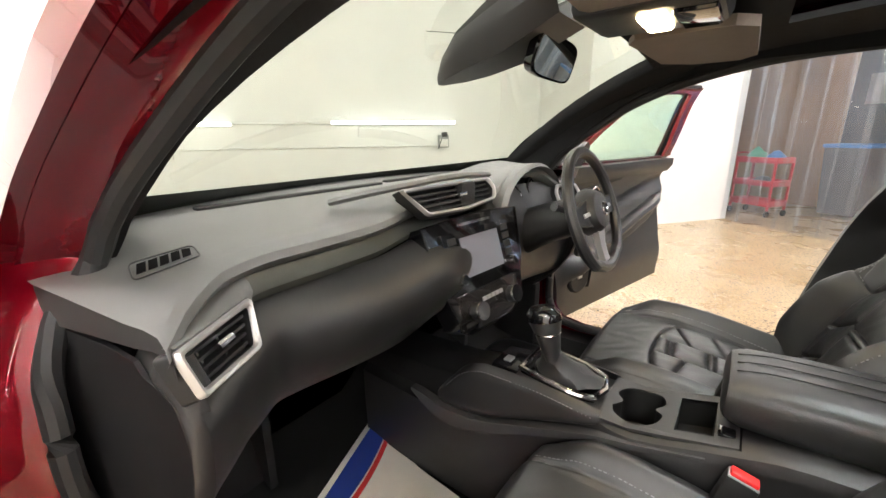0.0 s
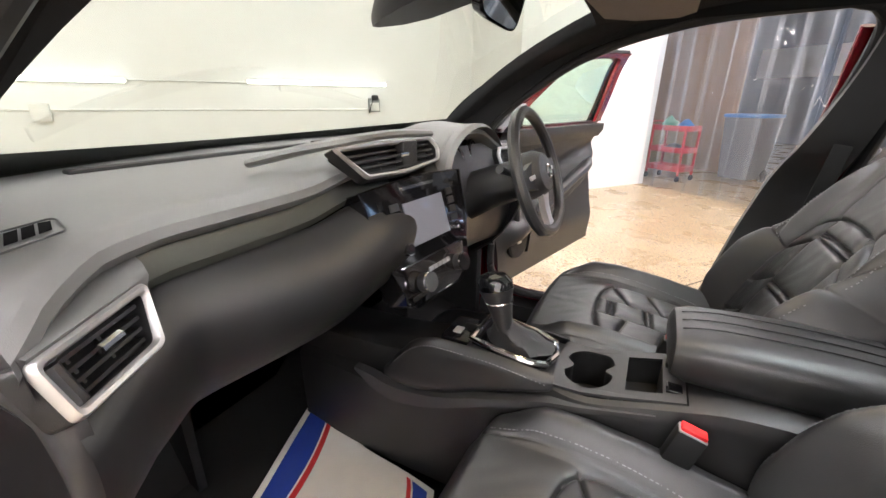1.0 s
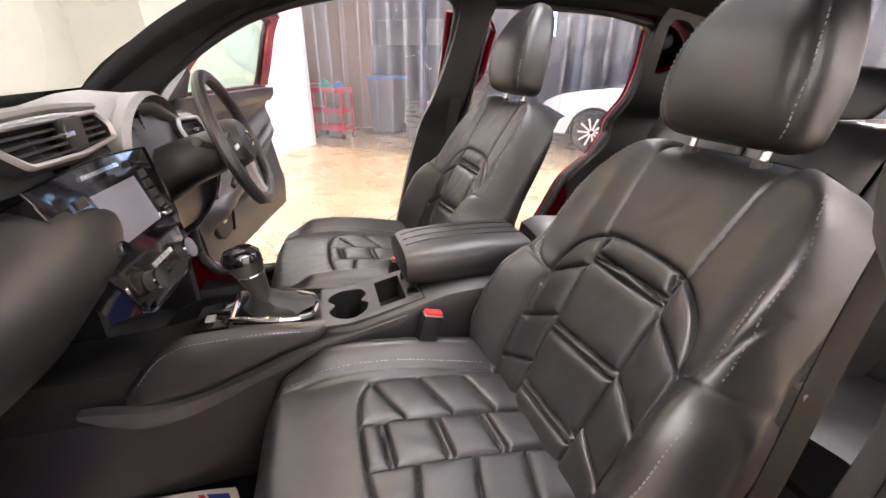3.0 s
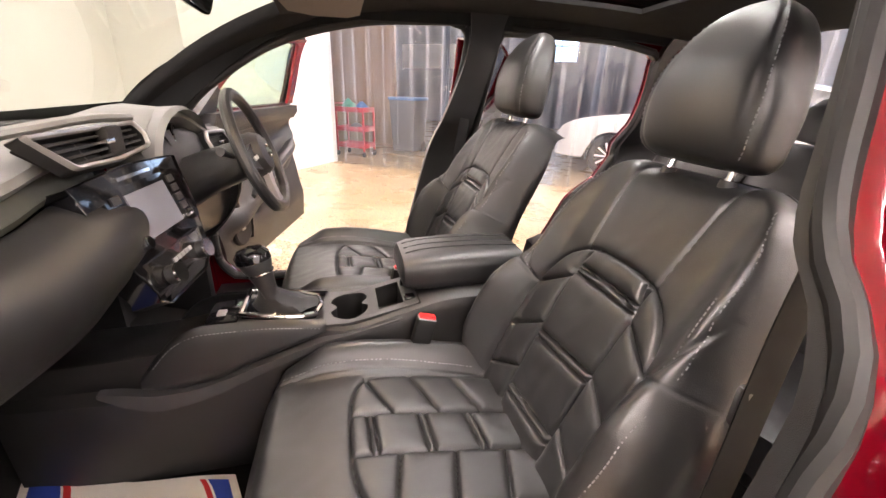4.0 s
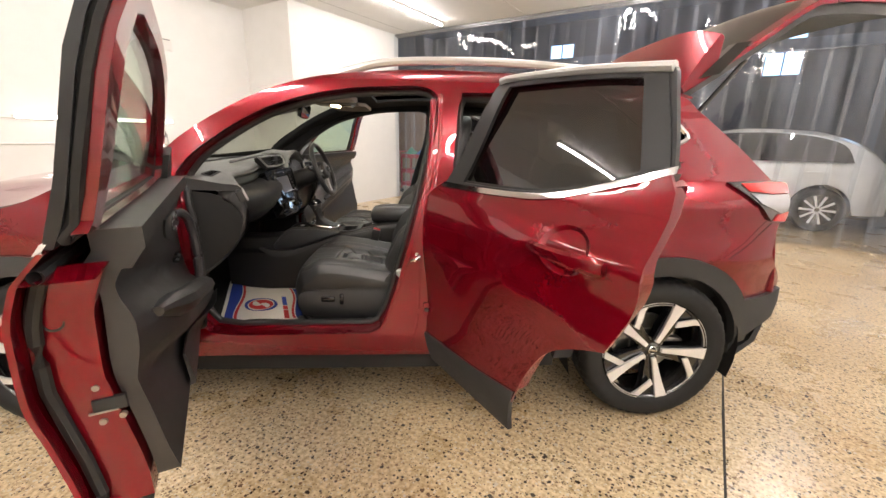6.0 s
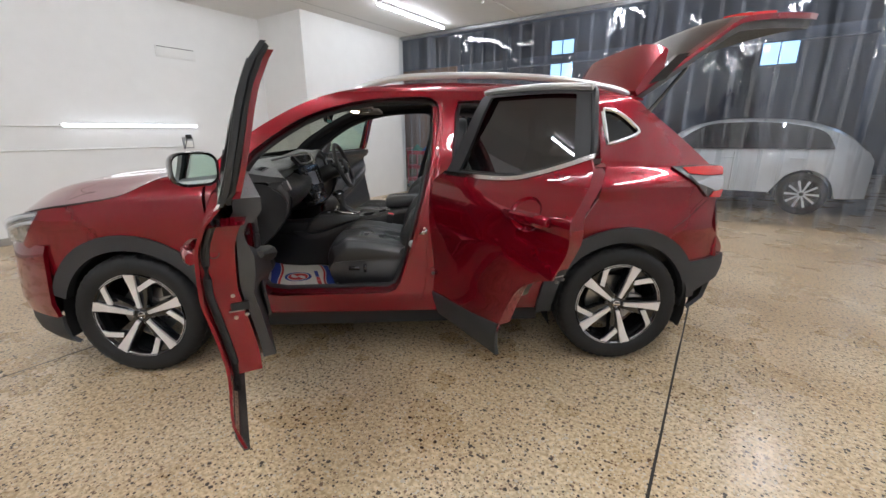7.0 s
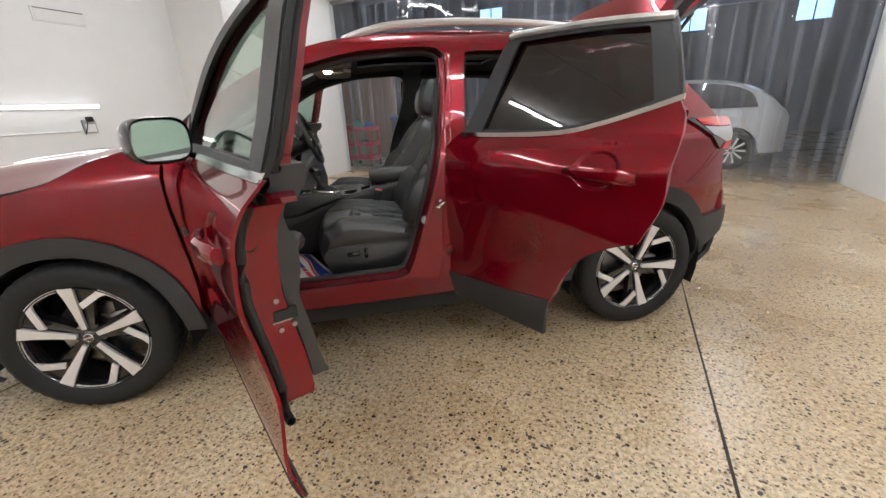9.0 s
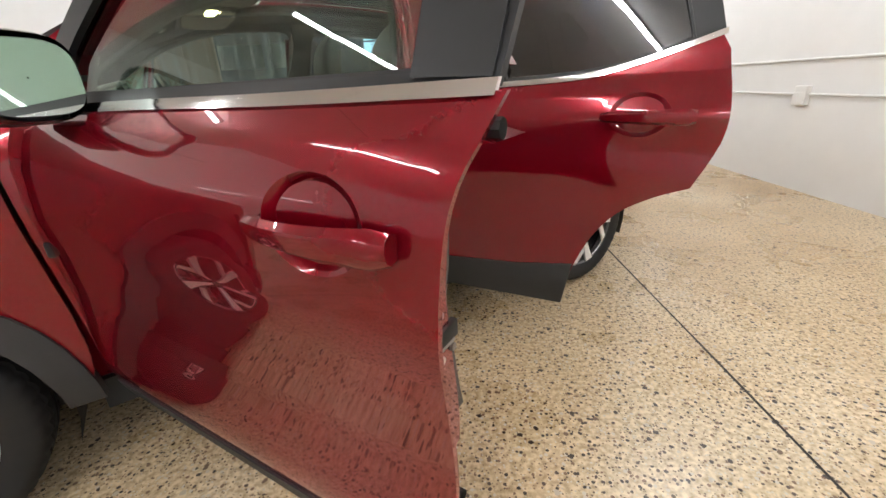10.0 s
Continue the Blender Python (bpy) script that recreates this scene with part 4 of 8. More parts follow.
    cap = [(x0 + 0.09, 1.045), (x1 - 0.05, 1.045), (x1 - 0.045, 1.118), (x0 + 0.13, 1.118)] if front else [(x0 + 0.08, 1.045), (x1 - 0.03, 1.045), (x1 + 0.005, 1.205), (2.40, 1.186), (2.29, 1.152), (2.15, 1.126), (x0 + 0.12, 1.112)]
    part("belt_trim", sheet([cap], lambda u, v, d: (u, side * (half_width(u, min(v, 1.08)) - 0.060 - d), v), 0.06, 0.075), TRIM, door, "black soft top of the door lining", angle=50)
    # edge fittings: plug, latch and bolts
    ex = x1 + (0.0 if front else 0.04)
    ez = 0.97 if front else 0.90
    m90 = Matrix.Translation((ex - (0.040 if front else 0.012), side * (half_width(ex, ez) - 0.045), ez)) @ pose(0, 0, 0, 0, 90, 0)
    if front:
        part("edge_plug", lathe([(0.0, 0.006), (0.010, 0.006), (0.012, 0.009), (0.015, 0.009), (0.016, 0.0)], 16, m=m90), SEAL, door, "round black rubber plug")
    lx = x1 - 0.043 if front else x1 - 0.052
    for dz in (0.035, -0.03, -0.035):
        part("latch_bolt", lathe([(0.0, 0.006), (0.006, 0.006), (0.007, 0.0)], 10, m=Matrix.Translation((lx, side * (half_width(lx, 0.8) - 0.075 - (0.03 if dz == -0.03 else 0)), 0.80 + dz)) @ pose(0, 0, 0, 0, 90, 0)), STEEL, door, "steel latch screw")
    part("latch", block(lx - 0.004, lx + 0.008, side * (half_width(lx, 0.8) - 0.09) - 0.025, side * (half_width(lx, 0.8) - 0.09) + 0.025, 0.786, 0.812, 0.002), SEAL, door, "black latch slot with a steel lip")
    part("latch_lip", block(lx + 0.004, lx + 0.010, side * (half_width(lx, 0.8) - 0.08) - 0.022, side * (half_width(lx, 0.8) - 0.08) + 0.022, 0.785, 0.789, 0.001), STEEL, door, "thin steel latch lip")
    for z in (0.55, 0.90):
        hxx = x0 - 0.005
        part("hinge", block(hxx - 0.06, hxx + 0.05, side * 0.80 - 0.02, side * 0.80 + 0.02, z - 0.03, z + 0.03, 0.008), SHELL, door, "red painted hinge")
    if front:
        # outside mirror
        mm = Matrix.Translation((0.815, side * 0.935, 1.153)) @ pose(0, 0, 0, 0, 0, -side * 25) @ Matrix.Diagonal((1, 0.84, 0.82, 1))
        rows = []
        for t, sx, sz in ((0.055, 1.0, 1.0), (0.045, 1.04, 1.05), (0.0, 1.0, 1.02), (-0.045, 0.85, 0.88), (-0.075, 0.55, 0.6), (-0.085, 0.15, 0.2)):
            rows.append([mm @ Vector((t, side * 0.108 * sx * math.copysign(abs(math.cos(a)) ** 0.6, math.cos(a)) - side * 0.012, 0.085 * sz * math.copysign(abs(math.sin(a)) ** 0.6, math.sin(a)))) for a in (2 * math.pi * k / 32 for k in range(32))])
        shell = part("mirror_housing", surface(rows, None, False, True), mat("mirror_black", (0.015, 0.015, 0.016), 0.2, coat=0.8, rough_var=0), door, "gloss black mirror housing")
        tilt = pose(0, 0, 0, 0, -3, -side * 9)
        rows = [[mm @ Vector((0.046, 0, 0)) + tilt @ Vector((0.0, side * 0.094 * f * math.copysign(abs(math.cos(a)) ** 0.6, math.cos(a)) - side * 0.008, 0.073 * f * math.copysign(abs(math.sin(a)) ** 0.6, math.sin(a)))) for a in (2 * math.pi * k / 32 for k in range(32))] for f in (0.84, 0.5, 0.02)]
        part("mirror_glass", surface(rows, None, False, True), MIRROR, shell, "silvered mirror glass")
        part("mirror_arm", block(0.66, 0.80, side * 0.90 - 0.05, side * 0.90 + 0.05, 1.075, 1.115, 0.015), TRIM, door, "black mirror arm")
    return door


for side in (-1, 1):
    make_door(side, True)
    make_door(side, False)
    # striker and check on the pillar
    for x, z in ((1.555, 0.80), (1.47, 0.66)):
        y = side * (half_width(x, z) - 0.02)
        if z > 0.7:
            striker = part("striker", block(x - 0.022, x + 0.022, y - 0.006, y + 0.010, z - 0.020, z + 0.020, 0.005), DARKMETAL, car, "steel door striker")
            part("striker_loop", tube(spline([(x - 0.014, y + side * 0.004, z - 0.012), (x - 0.018, y + side * 0.034, z - 0.010), (x + 0.016, y + side * 0.036, z + 0.008), (x + 0.016, y + side * 0.004, z + 0.012)], 4), 0.005, 8), CHROME, striker, "bright steel loop")
            for k in (-1, 1):
                part("striker_screw", lathe([(0.0, 0.012), (0.007, 0.012), (0.008, 0.0)], 10, m=Matrix.Translation((x + 0.004 * k, y + side * 0.006, z + 0.013 * k)) @ pose(0, 0, 0, 90 if side < 0 else -90, 0, 0)), CHROME, striker, "bright screw head")
        else:
            part("pillar_plug", lathe([(0.0, 0.012), (0.012, 0.014), (0.018, 0.010), (0.020, 0.0)], 16, m=Matrix.Translation((x + 0.02, y, z + 0.06)) @ pose(0, 0, 0, 90 if side < 0 else -90, 0, 0)), GREYPLASTIC, car, "grey round pillar plug")
    # pressed ribs of the pillar and the rear door's hinges
    for pts in ([(1.655, 1.44), (1.652, 1.25), (1.625, 1.08), (1.585, 0.88), (1.57, 0.70), (1.56, 0.50), (1.53, 0.40)], [(1.625, 1.42), (1.622, 1.25), (1.602, 1.10), (1.545, 0.86), (1.47, 0.62), (1.42, 0.48)]):
        line = [(q[0], side * (half_width(q[0], q[1]) - 0.0268), q[1]) for q in spline([Vector((a, b, 0)) for a, b in pts], 6)]
        part("pillar_rib", tube(line, 0.016, 16), PAINT, car, "pressed red pillar edge")
    for z in (0.90, 0.56):
        yh = side * (half_width(1.61, z) - 0.012)
        hg = part("door_hinge", block(1.585, 1.645, yh - 0.014, yh + 0.014, z - 0.030, z + 0.030, 0.008), PAINT, car, "red painted door hinge")
        part("hinge_bolt", lathe([(0.0, 0.010), (0.009, 0.010), (0.010, 0.0)], 8, m=Matrix.Translation((1.600, yh + side * 0.014, z)) @ pose(0, 0, 0, 90 if side < 0 else -90, 0, 0)), DARKMETAL, hg, "dark bolt head")
    part("pillar_plug", block(0.50 - 0.02, 0.50 + 0.02, side * (half_width(0.5, 0.8)) - 0.012, side * (half_width(0.5, 0.8)) + 0.012, 0.76, 0.80, 0.005), SEAL, car, "black rubber stop")

# ---- interior ----
WEAVE = mat("dark_green_grey_trim", (0.085, 0.088, 0.074), 0.40, 0.4, grain=0.05, scale=300, rough_var=0.0)
SCREEN = mat("screen_glass", (0.20, 0.21, 0.25), 0.06, coat=1.0, rough_var=0.0)
WHITEPAPER = mat("white_paper", (0.78, 0.75, 0.68), 0.8, grain=0.04, scale=30, bump=0.1, bump_scale=200)
BLUEINK = mat("blue_print", (0.02, 0.05, 0.30), 0.7, grain=0.06, scale=40)
REDINK = mat("red_print", (0.60, 0.03, 0.03), 0.7, grain=0.06, scale=40)
BUCKLE = mat("red_button", (0.80, 0.03, 0.03), 0.35, emit=(0.8, 0.03, 0.03), power=0.0, rough_var=0)
CONSOLE = mat("console_grey_plastic", (0.013, 0.0125, 0.0125), 0.40, grain=0.1, scale=40, bump=0.25, bump_scale=1200, spec=0.8)

CABIN = Matrix(((0.93, 0, 0, 0.10), (0, 0.967, 0, -0.102), (0, 0, 0.95, 0.0635), (0, 0, 0, 1)))

# pillars, floor and side linings
for side in (-1, 1):
    def inner(u, v, d, side=side):
        return (u, side * (half_width(u, v) - 0.102 - d), v)
    a_in = outline([(0.44, 1.13), (0.60, 1.265), (0.95, 1.445), (1.24, 1.505), (1.70, 1.52)], [(1.70, 1.462)], [(1.24, 1.455), (0.95, 1.385), (0.68, 1.20), (0.585, 1.10)], [(0.44, 1.13)], n=4)
    part("pillar_lining", sheet([shrink(a_in, -0.010)], inner, 0.06, 0.025), HEADLINER, car, "dark grey windscreen pillar lining")
    strip = []
    for k in range(13):
        t = -0.06 + 1.08 * k / 12
        edge = 0.905 - 0.09 * max(0, t - 0.15) + 0.10 * max(0, 0.06 - t)
        strip.append([screen_point(side * e, t, o) for e, o in ((1.10, -0.055), (1.00, -0.050), (edge + 0.015, -0.046), (edge, -0.036), (edge + 0.004, -0.006))])
    part("pillar_lining", surface(strip), HEADLINER, car, "dark grey windscreen pillar lining", angle=60)
    b_in = outline([(1.61, 1.52), (1.76, 1.52)], [(1.745, 1.40), (1.695, 1.15), (1.665, 0.90), (1.66, 0.70), (1.69, 0.44)], [(1.36, 0.44)], [(1.41, 0.60), (1.478, 0.85), (1.540, 1.07), (1.60, 1.25), (1.632, 1.40), (1.61, 1.52)], n=4)
    part("pillar_lining", sheet([shrink(b_in, 0.022 if side < 0 else 0.0)], inner, 0.06, 0.03), TRIM, car, "black door pillar lining")
    c_in = outline([(2.50, 1.20), (2.50, 1.46), (2.75, 1.44)], [(2.77, 1.29), (3.0, 1.20), (3.05, 1.0), (2.99, 0.6)], [(2.30, 0.50), (2.28, 0.74)], [(2.42, 0.85), (2.48, 0.95), (2.50, 1.20)], n=4)
    part("pillar_lining", sheet([shrink(c_in, -0.030), shrink(QUARTER_HOLE, -0.012)], inner, 0.08, 0.03), TRIM, car, "black rear side lining")
    r_in = outline([(1.70, 1.525), (2.10, 1.522), (2.52, 1.49)], [(2.52, 1.415), (2.42, 1.432), (2.20, 1.442), (1.84, 1.444), (1.70, 1.44)], n=4)
    part("roof_lining_edge", sheet([r_in], inner, 0.06, 0.025), HEADLINER, car, "black roof lining over the rear door")
    sill_in = outline([(0.62, 0.42), (2.10, 0.42)], [(2.10, 0.33), (0.62, 0.33)])
    part("sill_plate", sheet([sill_in], lambda u, v, d, side=side: (u, side * (half_width(u, v) - 0.065 - d * 1.0), v + 0.0), 0.1, 0.09), TRIM, car, "black plastic sill plate")
    jamb = outline([(0.43, 0.345), (0.61, 0.345)], [(0.600, 0.60), (0.580, 0.80), (0.578, 1.00), (0.600, 1.11)], [(0.62, 1.14), (0.46, 1.13)], n=4)
    pillar = part("hinge_pillar", sheet([jamb], lambda u, v, d, side=side: (u, side * (half_width(u, v) - 0.072 - d), v), 0.05, 0.012), PAINT, car, "red painted hinge pillar")
    for zb in (0.96, 0.87, 0.58, 0.49):
        part("hinge_bolt", lathe([(0.0, 0.014), (0.008, 0.014), (0.010, 0.008), (0.014, 0.006), (0.015, 0.0)], 12, m=Matrix.Translation((0.535, side * (half_width(0.535, zb) - 0.072), zb)) @ pose(0, 0, 0, 90 if side < 0 else -90, 0, 0)), DARKMETAL, pillar, "dark bolt head")
    part("kick_panel", block(0.36, 0.62, side * 0.70 - 0.03, side * 0.70 + 0.03, 0.33, 0.95, 0.025), CARPET, car, "black footwell side panel")
part("carpet", solid(surface([[(x, y, 0.365 + 0.12 * max(0, (0.60 - x) / 0.35) ** 1.5 + (0.09 if abs(y) < 0.10 else 0)) for y in (-0.72, -0.55, -0.40, -0.25, -0.12, 0.0, 0.14, 0.3, 0.45, 0.6, 0.72)] for x in (0.28, 0.36, 0.45, 0.55, 0.65, 0.8, 1.0, 1.3, 1.7, 2.1)]), 0.02), CARPET, car, "black floor carpet")
part("footwell_wall", block(0.26, 0.30, -0.74, 0.74, 0.36, 1.0), CARPET, car, "black footwell carpet")

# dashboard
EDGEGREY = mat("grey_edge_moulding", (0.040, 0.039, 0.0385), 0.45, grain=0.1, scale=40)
dash_edge = pchip([(-0.72, 0.790), (-0.635, 0.752), (-0.595, 0.731), (-0.55, 0.700), (-0.52, 0.685), (-0.45, 0.669), (-0.35, 0.668), (-0.15, 0.660), (0.10, 0.665), (0.30, 0.660), (0.50, 0.665), (0.66, 0.70), (0.74, 0.72)])


def dash_top_z(x, y):
    k = max(0, (x - 0.25) / 0.45)
    hood = 0.060 * math.exp(-((y - 0.43) / 0.17) ** 4) * max(0, min(1, (x - 0.38) / 0.15))
    mound = 0.022 * math.exp(-((y - 0.0) / 0.17) ** 4) * max(0, min(1, (x - 0.40) / 0.12))
    return 1.118 - 0.012 * k * k - 0.020 * max(0, k - 0.55) - 0.05 * max(0, abs(y) - 0.55) - 0.22 * max(0, -y - 0.55) * max(0, min(1, (x - 0.45) / 0.25)) + hood + mound


def dash_front(y):
    return 0.135 + 0.26 * ((y - 0.105) / 0.77) ** 2


def end_y(u, side=-1):
    """Where the dashboard's end panel stands."""
    return side * ((0.630 if side < 0 else 0.690) + 0.30 * max(0, 0.737 - max(u, 0.54)))


def dash_point(x, y, z):
    if y < -0.60:
        y = -0.60 + (y + 0.60) * (end_y(x) - 0.012 + 0.60) / -0.084
    return (x, y, z)


ys = [-0.684 + 1.424 * j / 60 for j in range(61)]
rows = []
for i in range(13):
    t = i / 12
    rows.append([(dash_front(y) + (dash_edge(y) - 0.02 - dash_front(y)) * t, y, dash_top_z(dash_front(y) + (dash_edge(y) - 0.02 - dash_front(y)) * t, y)) for y in ys])
rows.append([(dash_edge(y) - 0.004, y, dash_top_z(dash_edge(y) - 0.01, y) - 0.010) for y in ys])
rows.append([(dash_edge(y), y, dash_top_z(dash_edge(y), y) - 0.022) for y in ys])
rows.append([(dash_edge(y) - 0.012, y, dash_top_z(dash_edge(y), y) - 0.034) for y in ys])
rows.append([(dash_edge(y) - 0.10, max(y, -0.615), dash_top_z(dash_edge(y), y) - 0.05) for y in ys])
rows = [[dash_point(*q) for q in r] for r in rows]
dash = part("dashboard", surface(rows), DASH, car, "dark grey soft-touch dashboard, lightened for windscreen light")
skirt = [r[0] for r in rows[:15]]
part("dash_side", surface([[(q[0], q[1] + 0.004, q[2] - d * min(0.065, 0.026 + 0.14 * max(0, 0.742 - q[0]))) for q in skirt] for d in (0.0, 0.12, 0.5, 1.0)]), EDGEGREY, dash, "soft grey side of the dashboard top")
# trim band, glovebox and lower fascia
band = []
glove = []
glove_edge = pchip([(-0.66, 0.772), (-0.625, 0.750), (-0.57, 0.720), (-0.524, 0.692), (-0.46, 0.652), (-0.37, 0.646), (-0.21, 0.656), (0.03, 0.660)])
for j in range(45):
    y = -0.622 + (0.622 + 0.02) * j / 44
    e = glove_edge(y)
    ze = dash_top_z(dash_edge(y), y) - 0.034
    w = max(0, min(1, (-0.485 - y) / 0.04))
    if y > -0.515:
        e2 = dash_edge(y) - 0.014
        band.append([(e2 - 0.022, y, ze + 0.004), (e2 - 0.008, y, ze - 0.002), (e2 + 0.000, y, ze - 0.016), (e2 + 0.003, y, ze - 0.034), (e2 - 0.006, y, ze - 0.048), (e2 - 0.03, y, ze - 0.053)])
    out = 0.090 * math.exp(-((y + 0.185) / 0.255) ** 4)
    zb = ze - 0.048
    glove.append([(e - 0.014 - w * 0.03, y, zb - 0.002 - w * 0.02), (e + 0.004 - w * 0.006, y, zb - 0.003 - w * 0.018), (e + 0.034 + out * 0.42, y, zb - 0.04 - w * 0.006), (e + 0.036 + out * 0.60, y, zb - 0.095), (e + 0.016 + out * 0.55, y, zb - 0.155),
                  (e - 0.03 + out * 0.42, y, zb - 0.200), (e - 0.12 + out * 0.3, y, zb - 0.225), (e - 0.30, y, zb - 0.215)])
part("trim_band", surface(band), WEAVE, dash, "glossy dark green-grey trim band")
# black plastic, its tone lowered further to hold the footwell's shade
part("glovebox", surface([spline(r, 4) for r in glove]), mat("black_glovebox_shaded", (0.013, 0.013, 0.0135), 0.38, grain=0.12, scale=25, bump=0.3, bump_scale=1200, spec=0.9), dash, "black glovebox and lower fascia with shade in the tone")
# fascia on the driver's side
low = []
for j in range(21):
    y = 0.24 + 0.48 * j / 20
    e = dash_edge(y)
    low.append([(e - 0.03, y, 1.10), (e + 0.01, y, 1.02), (e + 0.02, y, 0.92), (e + 0.0, y, 0.80), (e - 0.08, y, 0.72), (e - 0.3, y, 0.70)])
part("lower_fascia", surface([spline(r, 3) for r in low]), TRIM, dash, "black lower fascia")
# end of the dashboard at the door
ENDBLACK = mat("matt_black_plastic", (0.014, 0.0138, 0.0145), 0.42, grain=0.15, scale=30, bump=0.3, bump_scale=1100)
CREST = [(0.65, 0.998), (0.69, 0.987), (0.715, 0.972), (0.733, 0.952), (0.748, 0.928), (0.757, 0.900), (0.752, 0.860), (0.735, 0.815), (0.700, 0.765), (0.64, 0.705), (0.56, 0.648)]
INNER_EDGE = [(0.67, 1.024), (0.725, 1.034), (0.748, 1.030), (0.764, 0.990), (0.771, 0.964), (0.775, 0.935), (0.770, 0.890), (0.752, 0.838), (0.716, 0.778), (0.656, 0.710), (0.575, 0.645)]
for side in (-1, 1):
    end = [(0.42, 1.040), (0.50, 1.036), (0.58, 1.030), (0.64, 1.020), (0.68, 1.006)] + CREST[1:] + [(0.50, 0.625), (0.42, 0.625)]
    part("dash_end", sheet([end], lambda u, v, d, side=side: (u, end_y(u, side) + side * (0.003 - d), v), 0.05, 0.006), ENDBLACK, dash, "black dashboard end panel")
    crest, inner_edge = spline([Vector((*q, 0)) for q in CREST], 4), spline([Vector((*q, 0)) for q in INNER_EDGE], 4)
    rows = []
    for f, drop in ((0.0, -0.004), (0.06, 0.004), (0.20, 0.007), (0.45, 0.006), (0.75, 0.002), (0.94, -0.004), (1.0, -0.010), (0.985, -0.018)):
        rows.append([(q.x, end_y(q.x, side) + side * (drop * min(1, n / 6) - 0.016 * max(0, 1 - n / 6)), q.y) for n, q in enumerate(p.lerp(r, f) for p, r in zip(crest, inner_edge))])
    part("dash_end_edge", surface(rows), EDGEGREY, dash, "grey edge moulding", angle=60)
# grey panel between the dashboard's lip and the vent
rows = []
for k in range(13):
    t = k / 12
    lip = Vector((0.752, -0.640, 1.040)).lerp(Vector((0.664, -0.500, 1.064)), t) - Vector((0.016, 0.012, 0)) * math.sin(math.pi * t)
    rim = Vector((0.771, -0.634, 1.044)).lerp(Vector((0.684, -0.500, 1.046)), t)
    rows.append([lip + Vector((-0.03, 0.03 * (1 - t), 0.002)), lip, lip.lerp(rim, 0.5) + Vector((0.002, 0, 0.004)), rim, rim + Vector((-0.01, 0, -0.02))])
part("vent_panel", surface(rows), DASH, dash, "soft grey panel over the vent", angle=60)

# outer vents: six-sided chrome frame with blades


def vent(center, u, v, shape, blades, parent, wheel_slot=True, ring_r=0.009):
    """An air vent in the plane spanned by u and v."""
    c, u, v = Vector(center), Vector(u).normalized(), Vector(v)
    v = (v - u * v.dot(u)).normalized()
    n = u.cross(v)
    if n.x < 0:
        n = -n

    def at(a, b, d):
        return c + u * a + v * b + n * d
    base = part("air_vent", sheet([shape], lambda a, b, d: at(a, b, -0.030 + d), 0.1, 0.004), SEAL, parent, "black air vent in a silver frame")
    k = len(shape)
    hw, hh = max(abs(q[0]) for q in shape), max(abs(q[1]) for q in shape)

    def grown(by, d):
        return [at(q[0] * (1 + by / hw), q[1] * (1 + by / hh), d) for q in shape]
    part("vent_throat", surface([grown(-0.001, -0.030), grown(-0.0005, 0.003)], None, False, True), TRIM, base, "black vent throat")
    loops = [grown(-0.0005, 0.001), grown(0.0, 0.005), grown(ring_r * 0.3, 0.009), grown(ring_r * 0.9, 0.010), grown(ring_r * 1.25, 0.006), grown(ring_r * 1.28, 0.0)]
    part("vent_surround", surface([grown(ring_r * 1.27, 0.001), grown(ring_r * 1.45, -0.022)], None, False, True), TRIM, base, "black vent surround")
    part("vent_frame", surface(loops, None, False, True), SATIN, base, "satin silver vent frame")
    lo, hi = min(q[1] for q in shape), max(q[1] for q in shape)

    def span(b):
        xs = []
        k = len(shape)
        for i in range(k):
            p, q = shape[i], shape[(i + 1) % k]
            if (p[1] - b) * (q[1] - b) < 0:
                xs.append(p[0] + (q[0] - p[0]) * (b - p[1]) / (q[1] - p[1]))
        return min(xs), max(xs)
    for i in range(blades):
        b = lo + (hi - lo) * (i + 0.7) / (blades + 0.4)
        x0, x1 = span(b)
        rows = [[at(x0 + 0.004, b + db, d), at(x1 - 0.004, b + db, d)] for db, d in ((-0.003, -0.004), (0.001, -0.003), (0.004, -0.022), (0.0, -0.023))]
        part("vent_blade", surface(rows, None, True), TRIM, base)
    for f in (0.3, 0.62):
        x0, x1 = span((lo + hi) / 2)
        a = x0 + (x1 - x0) * f
        part("vent_rib", surface([[at(a - 0.002, lo + 0.01, -0.012), at(a - 0.002, hi - 0.01, -0.012)], [at(a + 0.002, lo + 0.01, -0.012), at(a + 0.002, hi - 0.01, -0.012)]]), TRIM, base)
    x0, x1 = span((lo + hi) / 2)
    b = (lo + hi) / 2 + 0.004
    q = at(x0 + (x1 - x0) * 0.55, b, 0.002)
    part("vent_tab", tube([q - u * 0.014, q + u * 0.014], 0.006, 8), CHROME, base, "silver vent tab")
    if wheel_slot:
        q = at(x0 + (x1 - x0) * 0.10, b - 0.006, -0.006)
        part("vent_wheel", tube([q - v * 0.020, q + v * 0.020], 0.010, 10), TRIM, base, "ribbed black thumbwheel")
    return base


def rounded(corners, r=0.012, n=5):
    """A polygon with its corners rounded."""
    out = []
    k = len(corners)
    for i in range(k):
        p, c, q = Vector(corners[i - 1]), Vector(corners[i]), Vector(corners[(i + 1) % k])
        a, b = c + (p - c).normalized() * r, c + (q - c).normalized() * r
        for j in range(n + 1):
            t = j / n
            out.append(tuple(a * (1 - t) ** 2 + c * 2 * t * (1 - t) + b * t * t))
    return out


def in_cabin(x, y, z):
    return CABIN.inverted() @ Vector((x, y, z))


